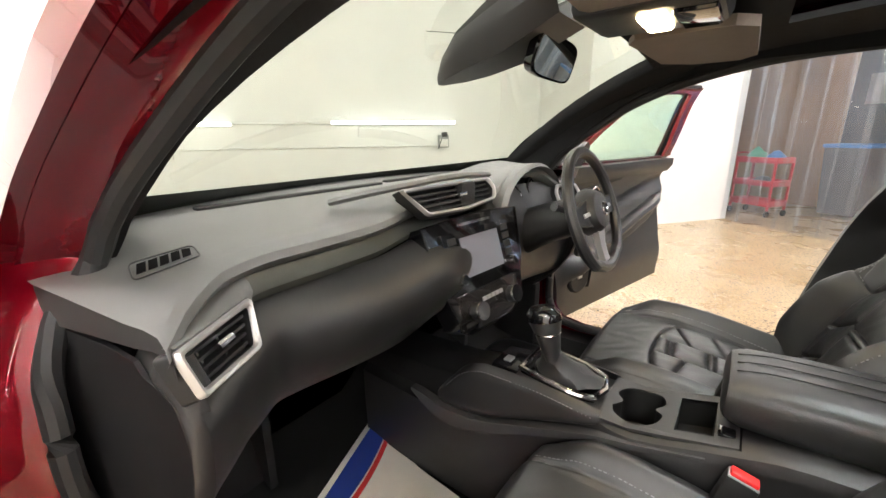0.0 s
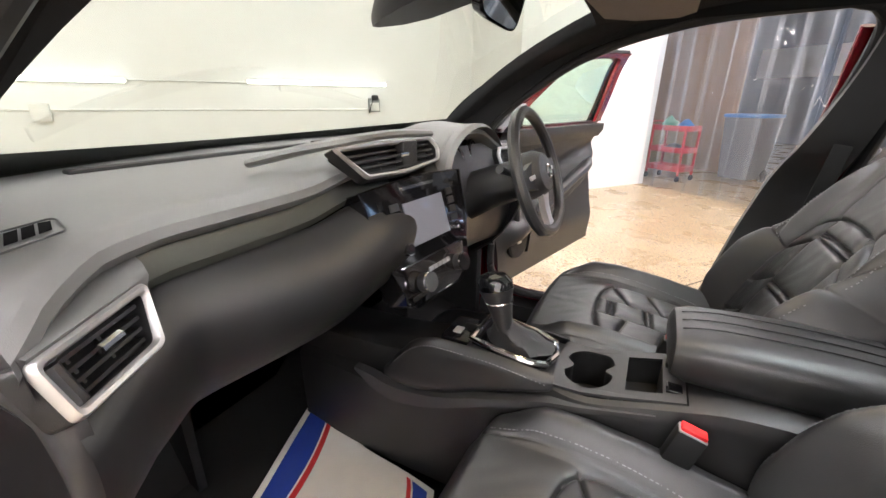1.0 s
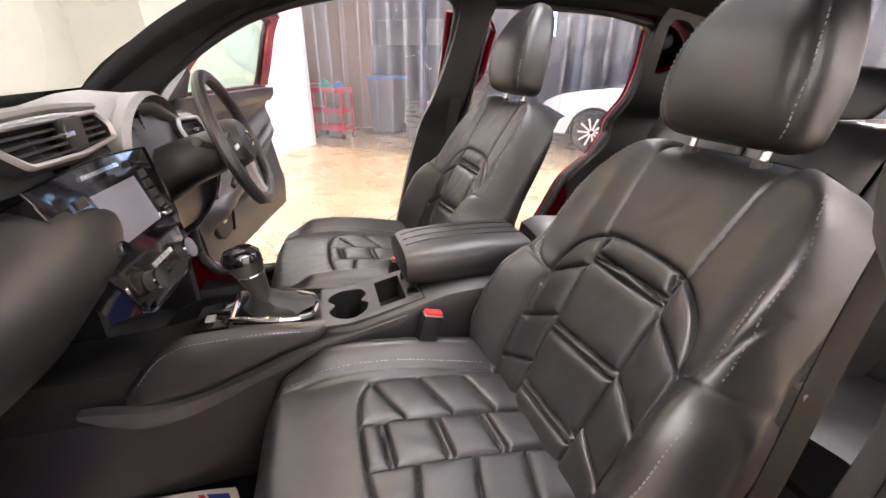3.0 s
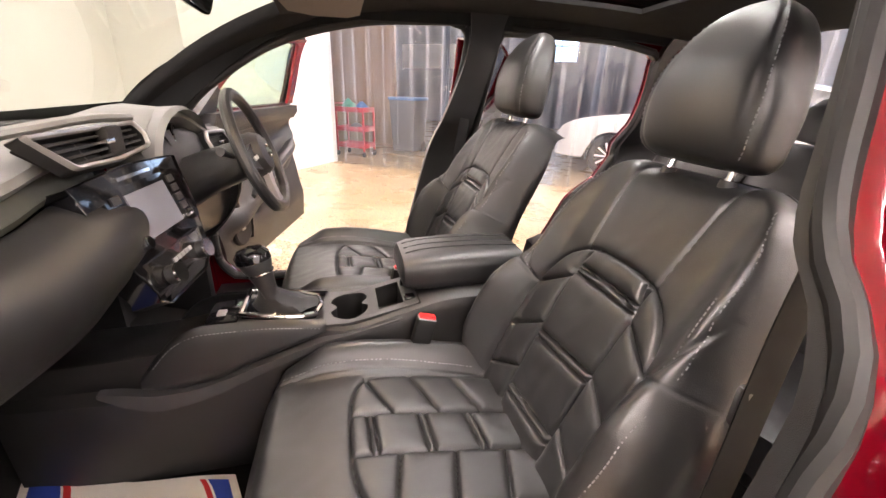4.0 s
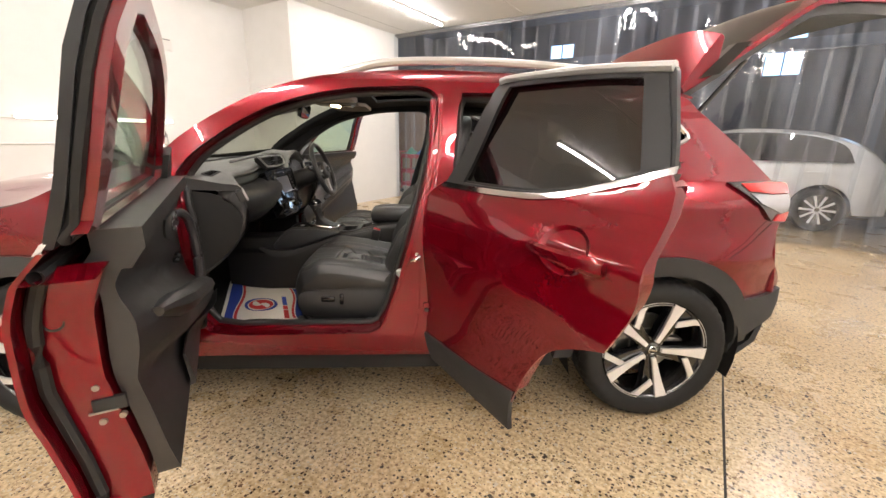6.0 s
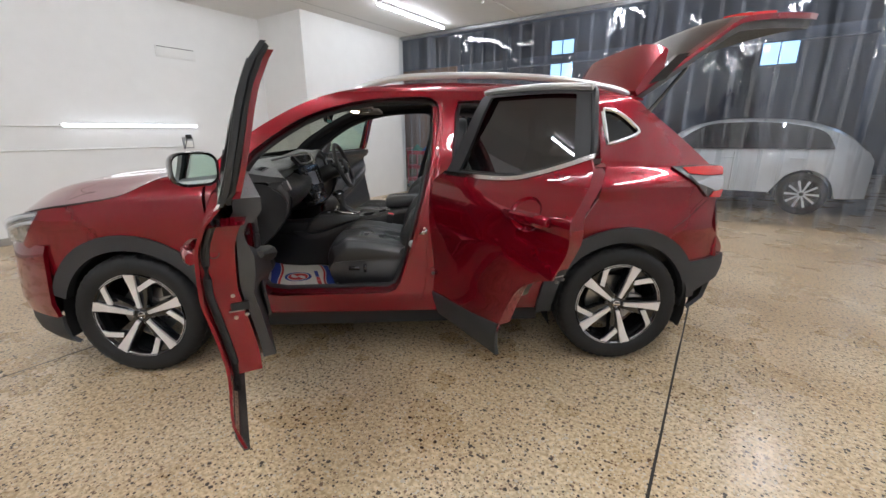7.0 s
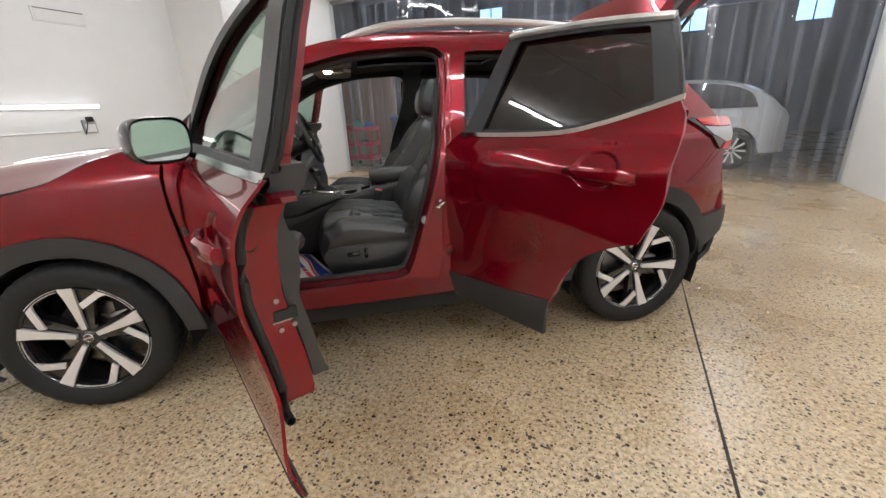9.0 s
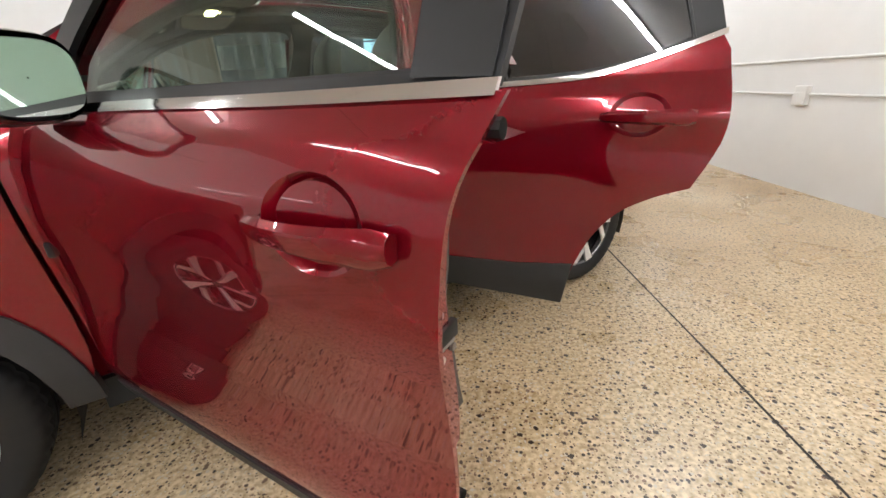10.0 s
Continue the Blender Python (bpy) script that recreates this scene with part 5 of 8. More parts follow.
hexa = rounded([(-0.066, 0.010), (-0.052, 0.036), (0.050, 0.042), (0.066, 0.020), (0.060, -0.026), (0.046, -0.040), (-0.050, -0.044), (-0.060, -0.036)], 0.007)
near = rounded([(-0.0585, 0.0225), (0.0725, 0.0245), (0.047, -0.0243), (-0.0575, -0.0225)], 0.007)
vent((0.743, -0.577, 1.010), (-0.528, 0.850, 0.004), (-0.318, -0.202, 0.926), near, 4, dash, True, 0.0075)
vent((0.722, 0.660, 1.040), (0.25, 0.95, 0.02), (-0.35, 0.1, 0.9), [(-q[0] * 0.9, q[1] * 0.9) for q in reversed(hexa)], 4, dash)
wide = rounded([(-0.172, 0.034), (0.150, 0.032), (0.166, 0.002), (0.150, -0.026), (0.02, -0.036), (-0.118, -0.030)], 0.010)
centre = vent(in_cabin(0.742, -0.105, 1.128), (0.03, 1.0, 0.0), (-0.45, 0.0, 0.9), [(q[0] * 0.96, q[1] * 0.80) for q in wide], 4, dash, False, 0.007)
part("vent_divider", block(0.672, 0.696, 0.015, 0.075, 1.082, 1.150, 0.006), TRIM, centre, "black vent divider")
# mound and brow round the middle vent
part("vent_brow", tube(spline([(0.55, -0.25, 1.130), (0.655, -0.18, 1.158), (0.672, 0.0, 1.166), (0.66, 0.18, 1.156)], 5), [0.018] * 16, 8, flat=0.5), DASH, dash, "dark grey vent brow")
# demister slots and windscreen slot
DEM = in_cabin(0.672, -0.662, 1.10)
VOID = mat("deep_black_slot", (0.004, 0.004, 0.004), 0.95, rough_var=0, spec=0.1)
dem_u, dem_v = Vector((0.12, 0.99, 0)).normalized(), Vector((-0.99, 0.12, 0)).normalized()


def on_top(a, b, h=0.0):
    q = DEM + dem_u * a * 0.66 + dem_v * b * 1.2
    return Vector((q.x, q.y, dash_top_z(q.x, q.y) + h))


for j in range(5):
    a = -0.040 + 0.020 * j
    part("demister_slot", surface([[on_top(a - 0.011, -0.013, 0.003), on_top(a + 0.005, -0.013, 0.003)], [on_top(a - 0.001, 0.013, 0.003), on_top(a + 0.015, 0.013, 0.003)]]), VOID, dash, "black demister slot")
part("demister_frame", tube([on_top(a, b, 0.002) for a, b in rounded([(-0.060, -0.022), (0.058, -0.022), (0.066, 0.022), (-0.052, 0.022)], 0.012)], 0.0012, 6, True), TRIM, dash, "grey demister surround")
part("windscreen_slot", block(0.32, 0.345, -0.42, 0.10, 1.10, 1.124, 0.003), SEAL, dash, "long black windscreen slot")
part("windscreen_slot", block(0.30, 0.325, 0.14, 0.50, 1.10, 1.124, 0.003), SEAL, dash, "long black windscreen slot")
part("wiper", tube(spline([(0.20, -0.55, 1.105), (0.215, -0.1, 1.115), (0.20, 0.4, 1.115)], 5), 0.008, 6), GLOSS, car, "black wiper blade")
part("wiper", tube(spline([(0.235, 0.05, 1.118), (0.225, 0.35, 1.12), (0.20, 0.66, 1.10)], 5), 0.008, 6), GLOSS, car, "black wiper blade")

# centre stack with screen
stack_u, stack_v = Vector((0.10, 1.0, 0.0)).normalized(), Vector((-0.30, 0.03, 0.95)).normalized()
stack_n = stack_u.cross(stack_v)
S0 = Vector((0.744, 0.054, 0.920))


def on_stack(a, b, d=0.0):
    b = b * 0.80 if b < 0 else b
    return S0 + stack_u * a + stack_v * b + stack_n * (d + 0.02 * (b / 0.15) ** 2 * (-1 if b < -0.09 else 0))


face = outline([(-0.185, 0.150), (0.0, 0.160), (0.185, 0.150)], [(0.165, 0.02), (0.125, -0.13)], [(0.09, -0.155), (-0.09, -0.155)], [(-0.125, -0.13), (-0.165, 0.02), (-0.185, 0.150)], n=4)
stack = part("control_panel", sheet([face], lambda a, b, d: on_stack(a, b, d - 0.06), 0.05, 0.06), GLOSS, dash, "gloss black centre console panel")
unit = sheet([[(-0.125, 0.005), (0.125, 0.005), (0.135, 0.125), (-0.135, 0.125)]], lambda a, b, d: on_stack(a, b, d), 0.1, 0.008)
part("radio_unit", unit, GLOSS, stack, "gloss black radio unit")
part("screen", sheet([[(-0.078, 0.012), (0.070, 0.012), (0.070, 0.108), (-0.078, 0.108)]], lambda a, b, d: on_stack(a, b, 0.008 + d), 0.1, 0.003), SCREEN, stack, "dark touch screen reflecting the bay")
part("disc_slot", sheet([[(-0.06, 0.135), (0.06, 0.135), (0.06, 0.142), (-0.06, 0.142)]], lambda a, b, d: on_stack(a, b, 0.001 + d), 0.1, 0.002), CHROME, stack, "bright slot edge")
for a in (-0.106, 0.102):
    for k in range(4):
        b = 0.105 - 0.022 * k
        part("radio_button", sheet([[(a - 0.013, b - 0.008), (a + 0.013, b - 0.008), (a + 0.013, b + 0.008), (a - 0.013, b + 0.008)]], lambda x, y, d: on_stack(x, y, 0.008 + d), 0.1, 0.004), TRIM, stack, "small black button")
    k = [on_stack(a, 0.014, 0.010), on_stack(a, 0.014, 0.026)]
    part("radio_knob", tube(k, 0.0135, 16), CHROME, stack, "chrome-edged knob")
    part("radio_knob", tube([on_stack(a, 0.014, 0.026), on_stack(a, 0.014, 0.029)], 0.0105, 16), GLOSS, stack, "gloss black knob face")
climate = [(-0.108, -0.130), (0.108, -0.130), (0.118, -0.03), (-0.118, -0.03)]
part("climate_panel", sheet([climate], lambda a, b, d: on_stack(a, b, d), 0.1, 0.006), mat("reflective_black", (0.02, 0.018, 0.018), 0.05, coat=1.0, rough_var=0), stack, "glossy climate control panel")
for a in (-0.072, 0.072):
    part("climate_knob", tube([on_stack(a, -0.088, 0.004), on_stack(a, -0.088, 0.028)], 0.021, 20), TRIM, stack, "black climate dial")
    part("climate_knob", tube([on_stack(a, -0.088, 0.024), on_stack(a, -0.088, 0.030)], 0.0225, 20), CHROME, stack, "chrome dial ring")
for k in range(5):
    a = -0.034 + 0.017 * k
    part("climate_button", sheet([[(a - 0.007, -0.070), (a + 0.007, -0.070), (a + 0.007, -0.058), (a - 0.007, -0.058)]], lambda x, y, d: on_stack(x, y, 0.006 + d), 0.1, 0.003), GREYPLASTIC, stack)
part("stack_edge", tube([on_stack(q[0], q[1], 0.002) for q in face], 0.0022, 6, True), GLOSS, stack, "thin black edge")

# instrument cluster and steering wheel
DC = 0.45
part("cluster", block(0.56, 0.61, DC - 0.19, DC + 0.17, 1.00, 1.13, 0.02), SEAL, dash, "black instrument binnacle")
for dy in (-0.085, 0.085):
    m = Matrix.Translation((0.640, DC + dy, 1.055)) @ pose(0, 0, 0, 0, 72, 0)
    dial = part("dial", lathe([(0.0, 0.0), (0.054, 0.0), (0.058, 0.012), (0.062, 0.014), (0.064, 0.0)], 32, m=m), GLOSS, dash, "round black dial")
    part("dial_ring", lathe([(0.056, 0.013), (0.060, 0.016), (0.063, 0.013)], 32, m=m), CHROME, dial, "chrome dial ring")
    for k in range(11):
        a = radians(-40 + 26 * k)
        part("dial_mark", block(0.042, 0.050, -0.001, 0.001, 0.001, 0.002, m=m @ Matrix.Rotation(a, 4, "Z")), WHITEPLASTIC, dial)
hood = []
for i in range(17):
    a = radians(-15 + 210 * i / 16)
    hood.append([(0.56, DC + 0.20 * math.cos(a), 1.045 + 0.115 * math.sin(a)), (0.68, DC + 0.215 * math.cos(a), 1.040 + 0.130 * math.sin(a)), (0.695, DC + 0.205 * math.cos(a), 1.040 + 0.120 * math.sin(a)), (0.60, DC + 0.185 * math.cos(a), 1.045 + 0.10 * math.sin(a))])
part("cluster_hood", surface(hood), DASH, dash, "dark grey instrument hood")

WHEEL = Matrix.Translation((0.885, DC, 1.035)) @ pose(0, 0, 0, 0, 70, 0)
ring = [(0.182 * math.cos(a) if math.cos(a) < 0.8 else 0.17 * math.cos(a), 0.186 * math.sin(a), 0) for a in (2 * math.pi * k / 48 for k in range(48))]
wheel = part("steering_wheel", moved(tube(ring, 0.0165, 10, True), WHEEL), LEATHER, car, "black leather steering wheel")
rows = []
for r, h in ((0.0, 0.030), (0.035, 0.030), (0.060, 0.022), (0.075, 0.0), (0.078, -0.03), (0.05, -0.06), (0.0, -0.06)):
    rows.append([WHEEL @ Vector((r * 0.9 * math.cos(a), r * 1.05 * math.sin(a), h)) for a in (2 * math.pi * k / 28 for k in range(28))])
hub = part("wheel_hub", surface(rows, None, False, True), TRIM, wheel, "black padded wheel centre")
part("hub_badge", moved(lathe([(0.014, 0.031), (0.018, 0.035), (0.022, 0.031)], 24), WHEEL), CHROME, hub, "round chrome emblem")
for a0, w in ((90, 0.028), (-90, 0.028), (0, 0.022)):
    t = Matrix.Rotation(radians(a0), 4, "Z")
    rows = []
    for r, ww, h in ((0.055, w * 1.5, 0.0), (0.10, w, -0.006), (0.14, w * 0.9, -0.006), (0.175, w * 1.1, 0.0)):
        rows.append([WHEEL @ (t @ Vector((r, -ww, h - 0.012))), WHEEL @ (t @ Vector((r, -ww, h + 0.006))), WHEEL @ (t @ Vector((r, ww, h + 0.006))), WHEEL @ (t @ Vector((r, ww, h - 0.012)))])
    part("spoke", surface(rows, None, False, True), SATIN if a0 == 0 else TRIM, wheel, "satin silver lower spoke" if a0 == 0 else "black switch spoke")
    if a0:
        for k in range(3):
            q = WHEEL @ (t @ Vector((0.085 + 0.016 * k, 0.0, 0.010)))
            part("wheel_button", block(-0.006, 0.006, -0.006, 0.006, -0.003, 0.003, 0.002, m=Matrix.Translation(q) @ pose(0, 0, 0, 0, 64, 0)), SATIN, wheel, "small silver switch")
col = [WHEEL @ Vector((0, 0, -0.04)), WHEEL @ Vector((0, 0, -0.16)), WHEEL @ Vector((0.01, 0, -0.26))]
part("steering_column", tube(col, [0.058, 0.065, 0.075], 14), TRIM, car, "black steering column shroud")
for s in (-1, 1):
    p0 = WHEEL @ Vector((-0.02, s * 0.05, -0.06))
    p1 = WHEEL @ Vector((-0.05, s * 0.155, -0.055))
    part("stalk", tube([p0, p0.lerp(p1, 0.6), p1], [0.007, 0.009, 0.012], 8), TRIM, car, "black control stalk")


def dashes(points, r=0.0011, on=0.0055, off=0.0030):
    """Short stitches along a line, in one mesh."""
    bm = bmesh.new()
    pts = [Vector(p) for p in points]
    run = 0.0
    for a, b in zip(pts, pts[1:]):
        d = (b - a).length
        if d < 1e-6:
            continue
        t = (b - a) / d
        while run < d:
            p, q = a + t * run, a + t * min(d, run + on)
            side = t.cross(Vector((0.3, 0.2, 0.93))).normalized() * r
            lift = side.cross(t).normalized() * r
            ring = [[bm.verts.new(c + side), bm.verts.new(c + lift), bm.verts.new(c - side), bm.verts.new(c - lift)] for c in (p, q)]
            for k in range(4):
                bm.faces.new((ring[0][k], ring[1][k], ring[1][(k + 1) % 4], ring[0][(k + 1) % 4]))
            run += on + off
        run -= d
    return bm


# ---- console between the seats ----
CY = 0.045
# x, half width of the top, height, half width below, height of the moulding
stations = [(0.38, 0.080, 0.660, 0.100, 0.590), (0.60, 0.078, 0.665, 0.108, 0.585), (0.70, 0.076, 0.672, 0.110, 0.570), (0.80, 0.076, 0.690, 0.110, 0.578), (0.865, 0.076, 0.705, 0.110, 0.602), (0.885, 0.076, 0.728, 0.110, 0.610),
            (1.00, 0.078, 0.712, 0.109, 0.650), (1.06, 0.088, 0.703, 0.108, 0.668), (1.14, 0.102, 0.702, 0.106, 0.680), (1.28, 0.098, 0.735, 0.100, 0.700), (1.40, 0.098, 0.760, 0.098, 0.72), (1.64, 0.100, 0.760, 0.100, 0.72)]
sections = [(x, hw, top) for x, hw, top, low, zm in stations]
rows = []
for x, hw, top, lowhw, zm in stations:
    half = [(lowhw * 0.97, 0.34), (lowhw, 0.48), (lowhw, zm - 0.012), (hw + 0.001, zm + 0.006), (hw, top - 0.022), (hw * 0.95, top - 0.006), (hw * 0.84, top)]
    rows.append([(x, CY - h, z) for h, z in half] + [(x, CY + h, z) for h, z in reversed(half)])
across = len(rows[0])
fine = [spline([r[k] for r in rows], 4) for k in range(across)]
deck = [[fine[k][i] for k in range(across)] for i in range(len(fine[0]))]
bm = bmesh.new()
vs = [[bm.verts.new(q) for q in r] for r in deck]
for i in range(len(vs) - 1):
    for j in range(across - 1):
        mid = (deck[i][j][0] + deck[i + 1][j][0]) / 2
        if j == across // 2 - 1 and 1.07 < mid < 1.30:
            continue
        bm.faces.new((vs[i][j], vs[i + 1][j], vs[i + 1][j + 1], vs[i][j + 1]))
bm.faces.new(vs[-1])
console = part("centre_console", bm, CONSOLE, car, "dark grey plastic centre console", angle=40)


def deck_z(x):
    return float(np.interp(x, [s[0] for s in sections], [s[2] for s in sections]))


MOULDING = mat("satin_grey_moulding", (0.060, 0.059, 0.059), 0.42, 0.2, grain=0.1, scale=40)
cups = outline([(1.085, CY - 0.025), (1.095, CY - 0.050), (1.130, CY - 0.066), (1.168, CY - 0.052), (1.180, CY - 0.020), (1.165, CY), (1.180, CY + 0.022), (1.168, CY + 0.054), (1.130, CY + 0.066), (1.097, CY + 0.050), (1.085, CY + 0.022), (1.100, CY), (1.085, CY - 0.025)], n=4)
tray = outline([(1.205, CY - 0.058), (1.268, CY - 0.058)], [(1.268, CY + 0.058), (1.205, CY + 0.058)])
plate = [(1.068, CY - 0.084), (1.305, CY - 0.080), (1.305, CY + 0.080), (1.068, CY + 0.084)]
part("console_deck", sheet([plate, [(q[0], q[1]) for q in cups], [(q[0], q[1]) for q in tray]], lambda u, v, d: (u, v, deck_z(u) + 0.004 - d), 0.06, 0.006), MOULDING, console, "satin dark grey cup holder surround")
for ring, deep, word in ((cups, 0.085, "black cup holder"), (tray, 0.06, "black open tray")):
    bm = surface([[(q[0], q[1], deck_z(q[0]) + 0.002 - d) for q in ring] for d in (0, deep)], None, False, True)
    bm.verts.ensure_lookup_table()
    n = len(ring)
    bm.faces.new([bm.verts[n + i] for i in range(n)])
    part("cup_holder" if deep > 0.07 else "tray", bm, SEAL, console, word)
for dy in (-0.068, 0.068):
    part("seat_heater_switch", block(1.272, 1.300, CY + dy * 0.6 - 0.014, CY + dy * 0.6 + 0.014, deck_z(1.285), deck_z(1.285) + 0.009, 0.003), GLOSS, console, "small black switch")
# padded knee panels over a sweeping moulding
pad_low = pchip([(0.66, 0.600), (0.731, 0.590), (0.806, 0.598), (0.916, 0.636), (1.075, 0.689)])
pad_top = pchip([(0.66, 0.612), (0.700, 0.662), (0.745, 0.708), (0.780, 0.724), (0.806, 0.729), (0.914, 0.730), (1.075, 0.716)])
for s in (-1, 1):
    rows = []
    for i in range(33):
        u = 0.668 + 0.407 * i / 32
        lo, hi = pad_low(u), pad_top(u)
        end = min(1, (i + 0.4) / 3, (32.4 - i) / 2)
        row = []
        for j in range(13):
            a = j / 12
            v = lo + (hi - lo) * a
            swell = 0.014 * (1 - abs(2 * a - 1) ** 5) * end ** 0.6
            row.append((u, CY + s * (0.108 - 0.024 * (v - 0.60) / 0.14 + swell - 0.010), v))
        row.append((u, CY + s * 0.074, hi + 0.001))
        rows.append(row)
    pad = part("knee_pad", surface(rows), LEATHER, console, "padded black knee panel", angle=60)
    part("stitching", dashes([(u, CY + s * (0.108 - 0.024 * (pad_top(u) - 0.612) / 0.14 + 0.0045), pad_top(u) - 0.012) for u in (0.70 + 0.36 * k / 40 for k in range(41))]), SEAM, pad, "fine grey stitching")
    line = [(0.585, 0.112, 0.600), (0.63, 0.115, 0.585), (0.69, 0.116, 0.568), (0.763, 0.115, 0.572), (0.84, 0.114, 0.592), (0.914, 0.113, 0.620), (1.00, 0.112, 0.650), (1.065, 0.110, 0.670), (1.14, 0.106, 0.684), (1.26, 0.100, 0.712)]
    path = spline([Vector(q) for q in line], 5)
    wide = pchip([(0.58, 0.004), (0.64, 0.022), (0.69, 0.026), (0.80, 0.020), (0.95, 0.013), (1.10, 0.009), (1.27, 0.003)])
    rows = [[(q.x, CY + s * (q.y - 0.020), q.z + wide(q.x)), (q.x, CY + s * q.y, q.z + wide(q.x) * 0.8), (q.x, CY + s * (q.y + 0.001), q.z), (q.x, CY + s * q.y, q.z - wide(q.x) * 0.8), (q.x, CY + s * (q.y - 0.020), q.z - wide(q.x))] for q in path]
    part("console_line", surface(rows), MOULDING, console, "grey sweeping console moulding", angle=60)
# gear lever
ring = outline([(0.885, CY - 0.060), (1.00, CY - 0.062), (1.050, CY - 0.045)], [(1.062, CY), (1.050, CY + 0.045)], [(1.00, CY + 0.062), (0.885, CY + 0.060)], n=4)
part("gear_frame", tube([(q[0], q[1], deck_z(q[0]) + 0.014) for q in ring], 0.0075, 8, True), CHROME, console, "chrome gear lever frame")
part("gear_plate", sheet([[(q[0], q[1]) for q in ring]], lambda u, v, d: (u, v, deck_z(u) + 0.012 - d), 0.05, 0.010), GLOSS, console, "gloss black gear plate")
rows = []
for t in range(9):
    f = t / 8
    rr = (1 - f) ** 1.3
    cx, cz = 0.975 - 0.030 * f, deck_z(0.96) + 0.010 + 0.062 * f
    rows.append([(cx + (0.022 + 0.060 * rr) * math.cos(a), CY - 0.035 * f + (0.020 + 0.034 * rr) * math.sin(a) * (1 + 0.08 * math.sin(5 * a + 3 * f)), cz + 0.004 * math.sin(6 * a + 9 * f) * (1 - f)) for a in (2 * math.pi * k / 24 for k in range(24))])
part("gear_gaiter", surface(rows, None, False, True), LEATHER, console, "black leather gear gaiter")
G = Matrix.Translation((0.945, CY - 0.037, 0.797)) @ pose(0, 0, 0, 0, -12, 0) @ Matrix.Diagonal((1.25, 1.25, 1.26, 1))
rows = []
for h, rx, ry in ((-0.02, 0.014, 0.014), (0.0, 0.017, 0.016), (0.030, 0.023, 0.020), (0.052, 0.030, 0.024), (0.066, 0.030, 0.024), (0.076, 0.022, 0.018), (0.079, 0.006, 0.005)):
    rows.append([G @ Vector((rx * math.cos(a) - 0.006 * (h / 0.08), ry * math.sin(a), h)) for a in (2 * math.pi * k / 20 for k in range(20))])
knob = part("gear_knob", surface(rows, None, False, True), LEATHER, console, "black gear knob with glossy cap")
rows = []
for h, rx, ry in ((0.056, 0.0315, 0.0255), (0.068, 0.0315, 0.0255), (0.078, 0.023, 0.019), (0.0805, 0.006, 0.005)):
    rows.append([G @ Vector((rx * math.cos(a) - 0.006 * (h / 0.08), ry * math.sin(a), h)) for a in (2 * math.pi * k / 20 for k in range(20))])
part("knob_cap", surface(rows, None, False, True), GLOSS, knob, "glossy black cap")
part("knob_ring", tube([G @ Vector((0.024 * math.cos(a) - 0.002, 0.0205 * math.sin(a), 0.032)) for a in (2 * math.pi * k / 20 for k in range(20))], 0.002, 6, True), CHROME, knob, "thin chrome ring")
# small tray ahead of the lever
part("front_tray", block(0.80, 0.875, CY - 0.055, CY + 0.055, 0.700, 0.726, 0.008), GLOSS, console, "gloss black storage tray")
part("usb_socket", block(0.822, 0.842, CY - 0.03, CY - 0.005, 0.722, 0.730, 0.002), SATIN, console, "small silver socket")
# arm rest
rows = []
for x, hw, z0, z1 in ((1.268, 0.078, 0.775, 0.815), (1.275, 0.090, 0.755, 0.832), (1.30, 0.096, 0.745, 0.842), (1.40, 0.100, 0.745, 0.848), (1.52, 0.100, 0.745, 0.848), (1.60, 0.096, 0.75, 0.842), (1.625, 0.080, 0.77, 0.82)):
    zc, hz = (z0 + z1) / 2, (z1 - z0) / 2
    rows.append([(x, CY + 0.05 + hw * math.copysign(abs(math.cos(a)) ** 0.5, math.cos(a)), zc + hz * math.copysign(abs(math.sin(a)) ** 0.6, math.sin(a))) for a in (2 * math.pi * k / 32 for k in range(32))])
bm = surface(rows, None, False, True)
bm.verts.ensure_lookup_table()
bm.faces.new([bm.verts[i] for i in range(32)])
bm.faces.new([bm.verts[6 * 32 + i] for i in range(32)])
arm = part("armrest", bm, LEATHER, console, "padded black leather armrest lid")
for dy in (-0.035, 0.0, 0.035):
    part("seam", tube(spline([(1.285, CY + 0.05 + dy, 0.838), (1.35, CY + 0.05 + dy, 0.8485), (1.5, CY + 0.05 + dy, 0.850), (1.6, CY + 0.05 + dy, 0.843)], 4), 0.0014, 5), SEAL, arm)


# ---- seats ----


def seam_field(S, V, lines):
    """Distance of every grid point to the nearest sewn line."""
    best = np.full(S.shape, 9.0)
    for line in lines:
        for (a0, b0), (a1, b1) in zip(line, line[1:]):
            da, db = a1 - a0, b1 - b0
            k = np.clip(((S - a0) * da + (V - b0) * db) / max(1e-12, da * da + db * db), 0, 1)
            best = np.minimum(best, np.hypot(S - a0 - k * da, V - b0 - k * db))
    return best


def sewn(pts, n=6):
    return [(q[0], q[1]) for q in spline([Vector((a, b, 0)) for a, b in pts], n)]


def both(lines):
    return lines + [[(a, -b) for a, b in line] for line in lines]


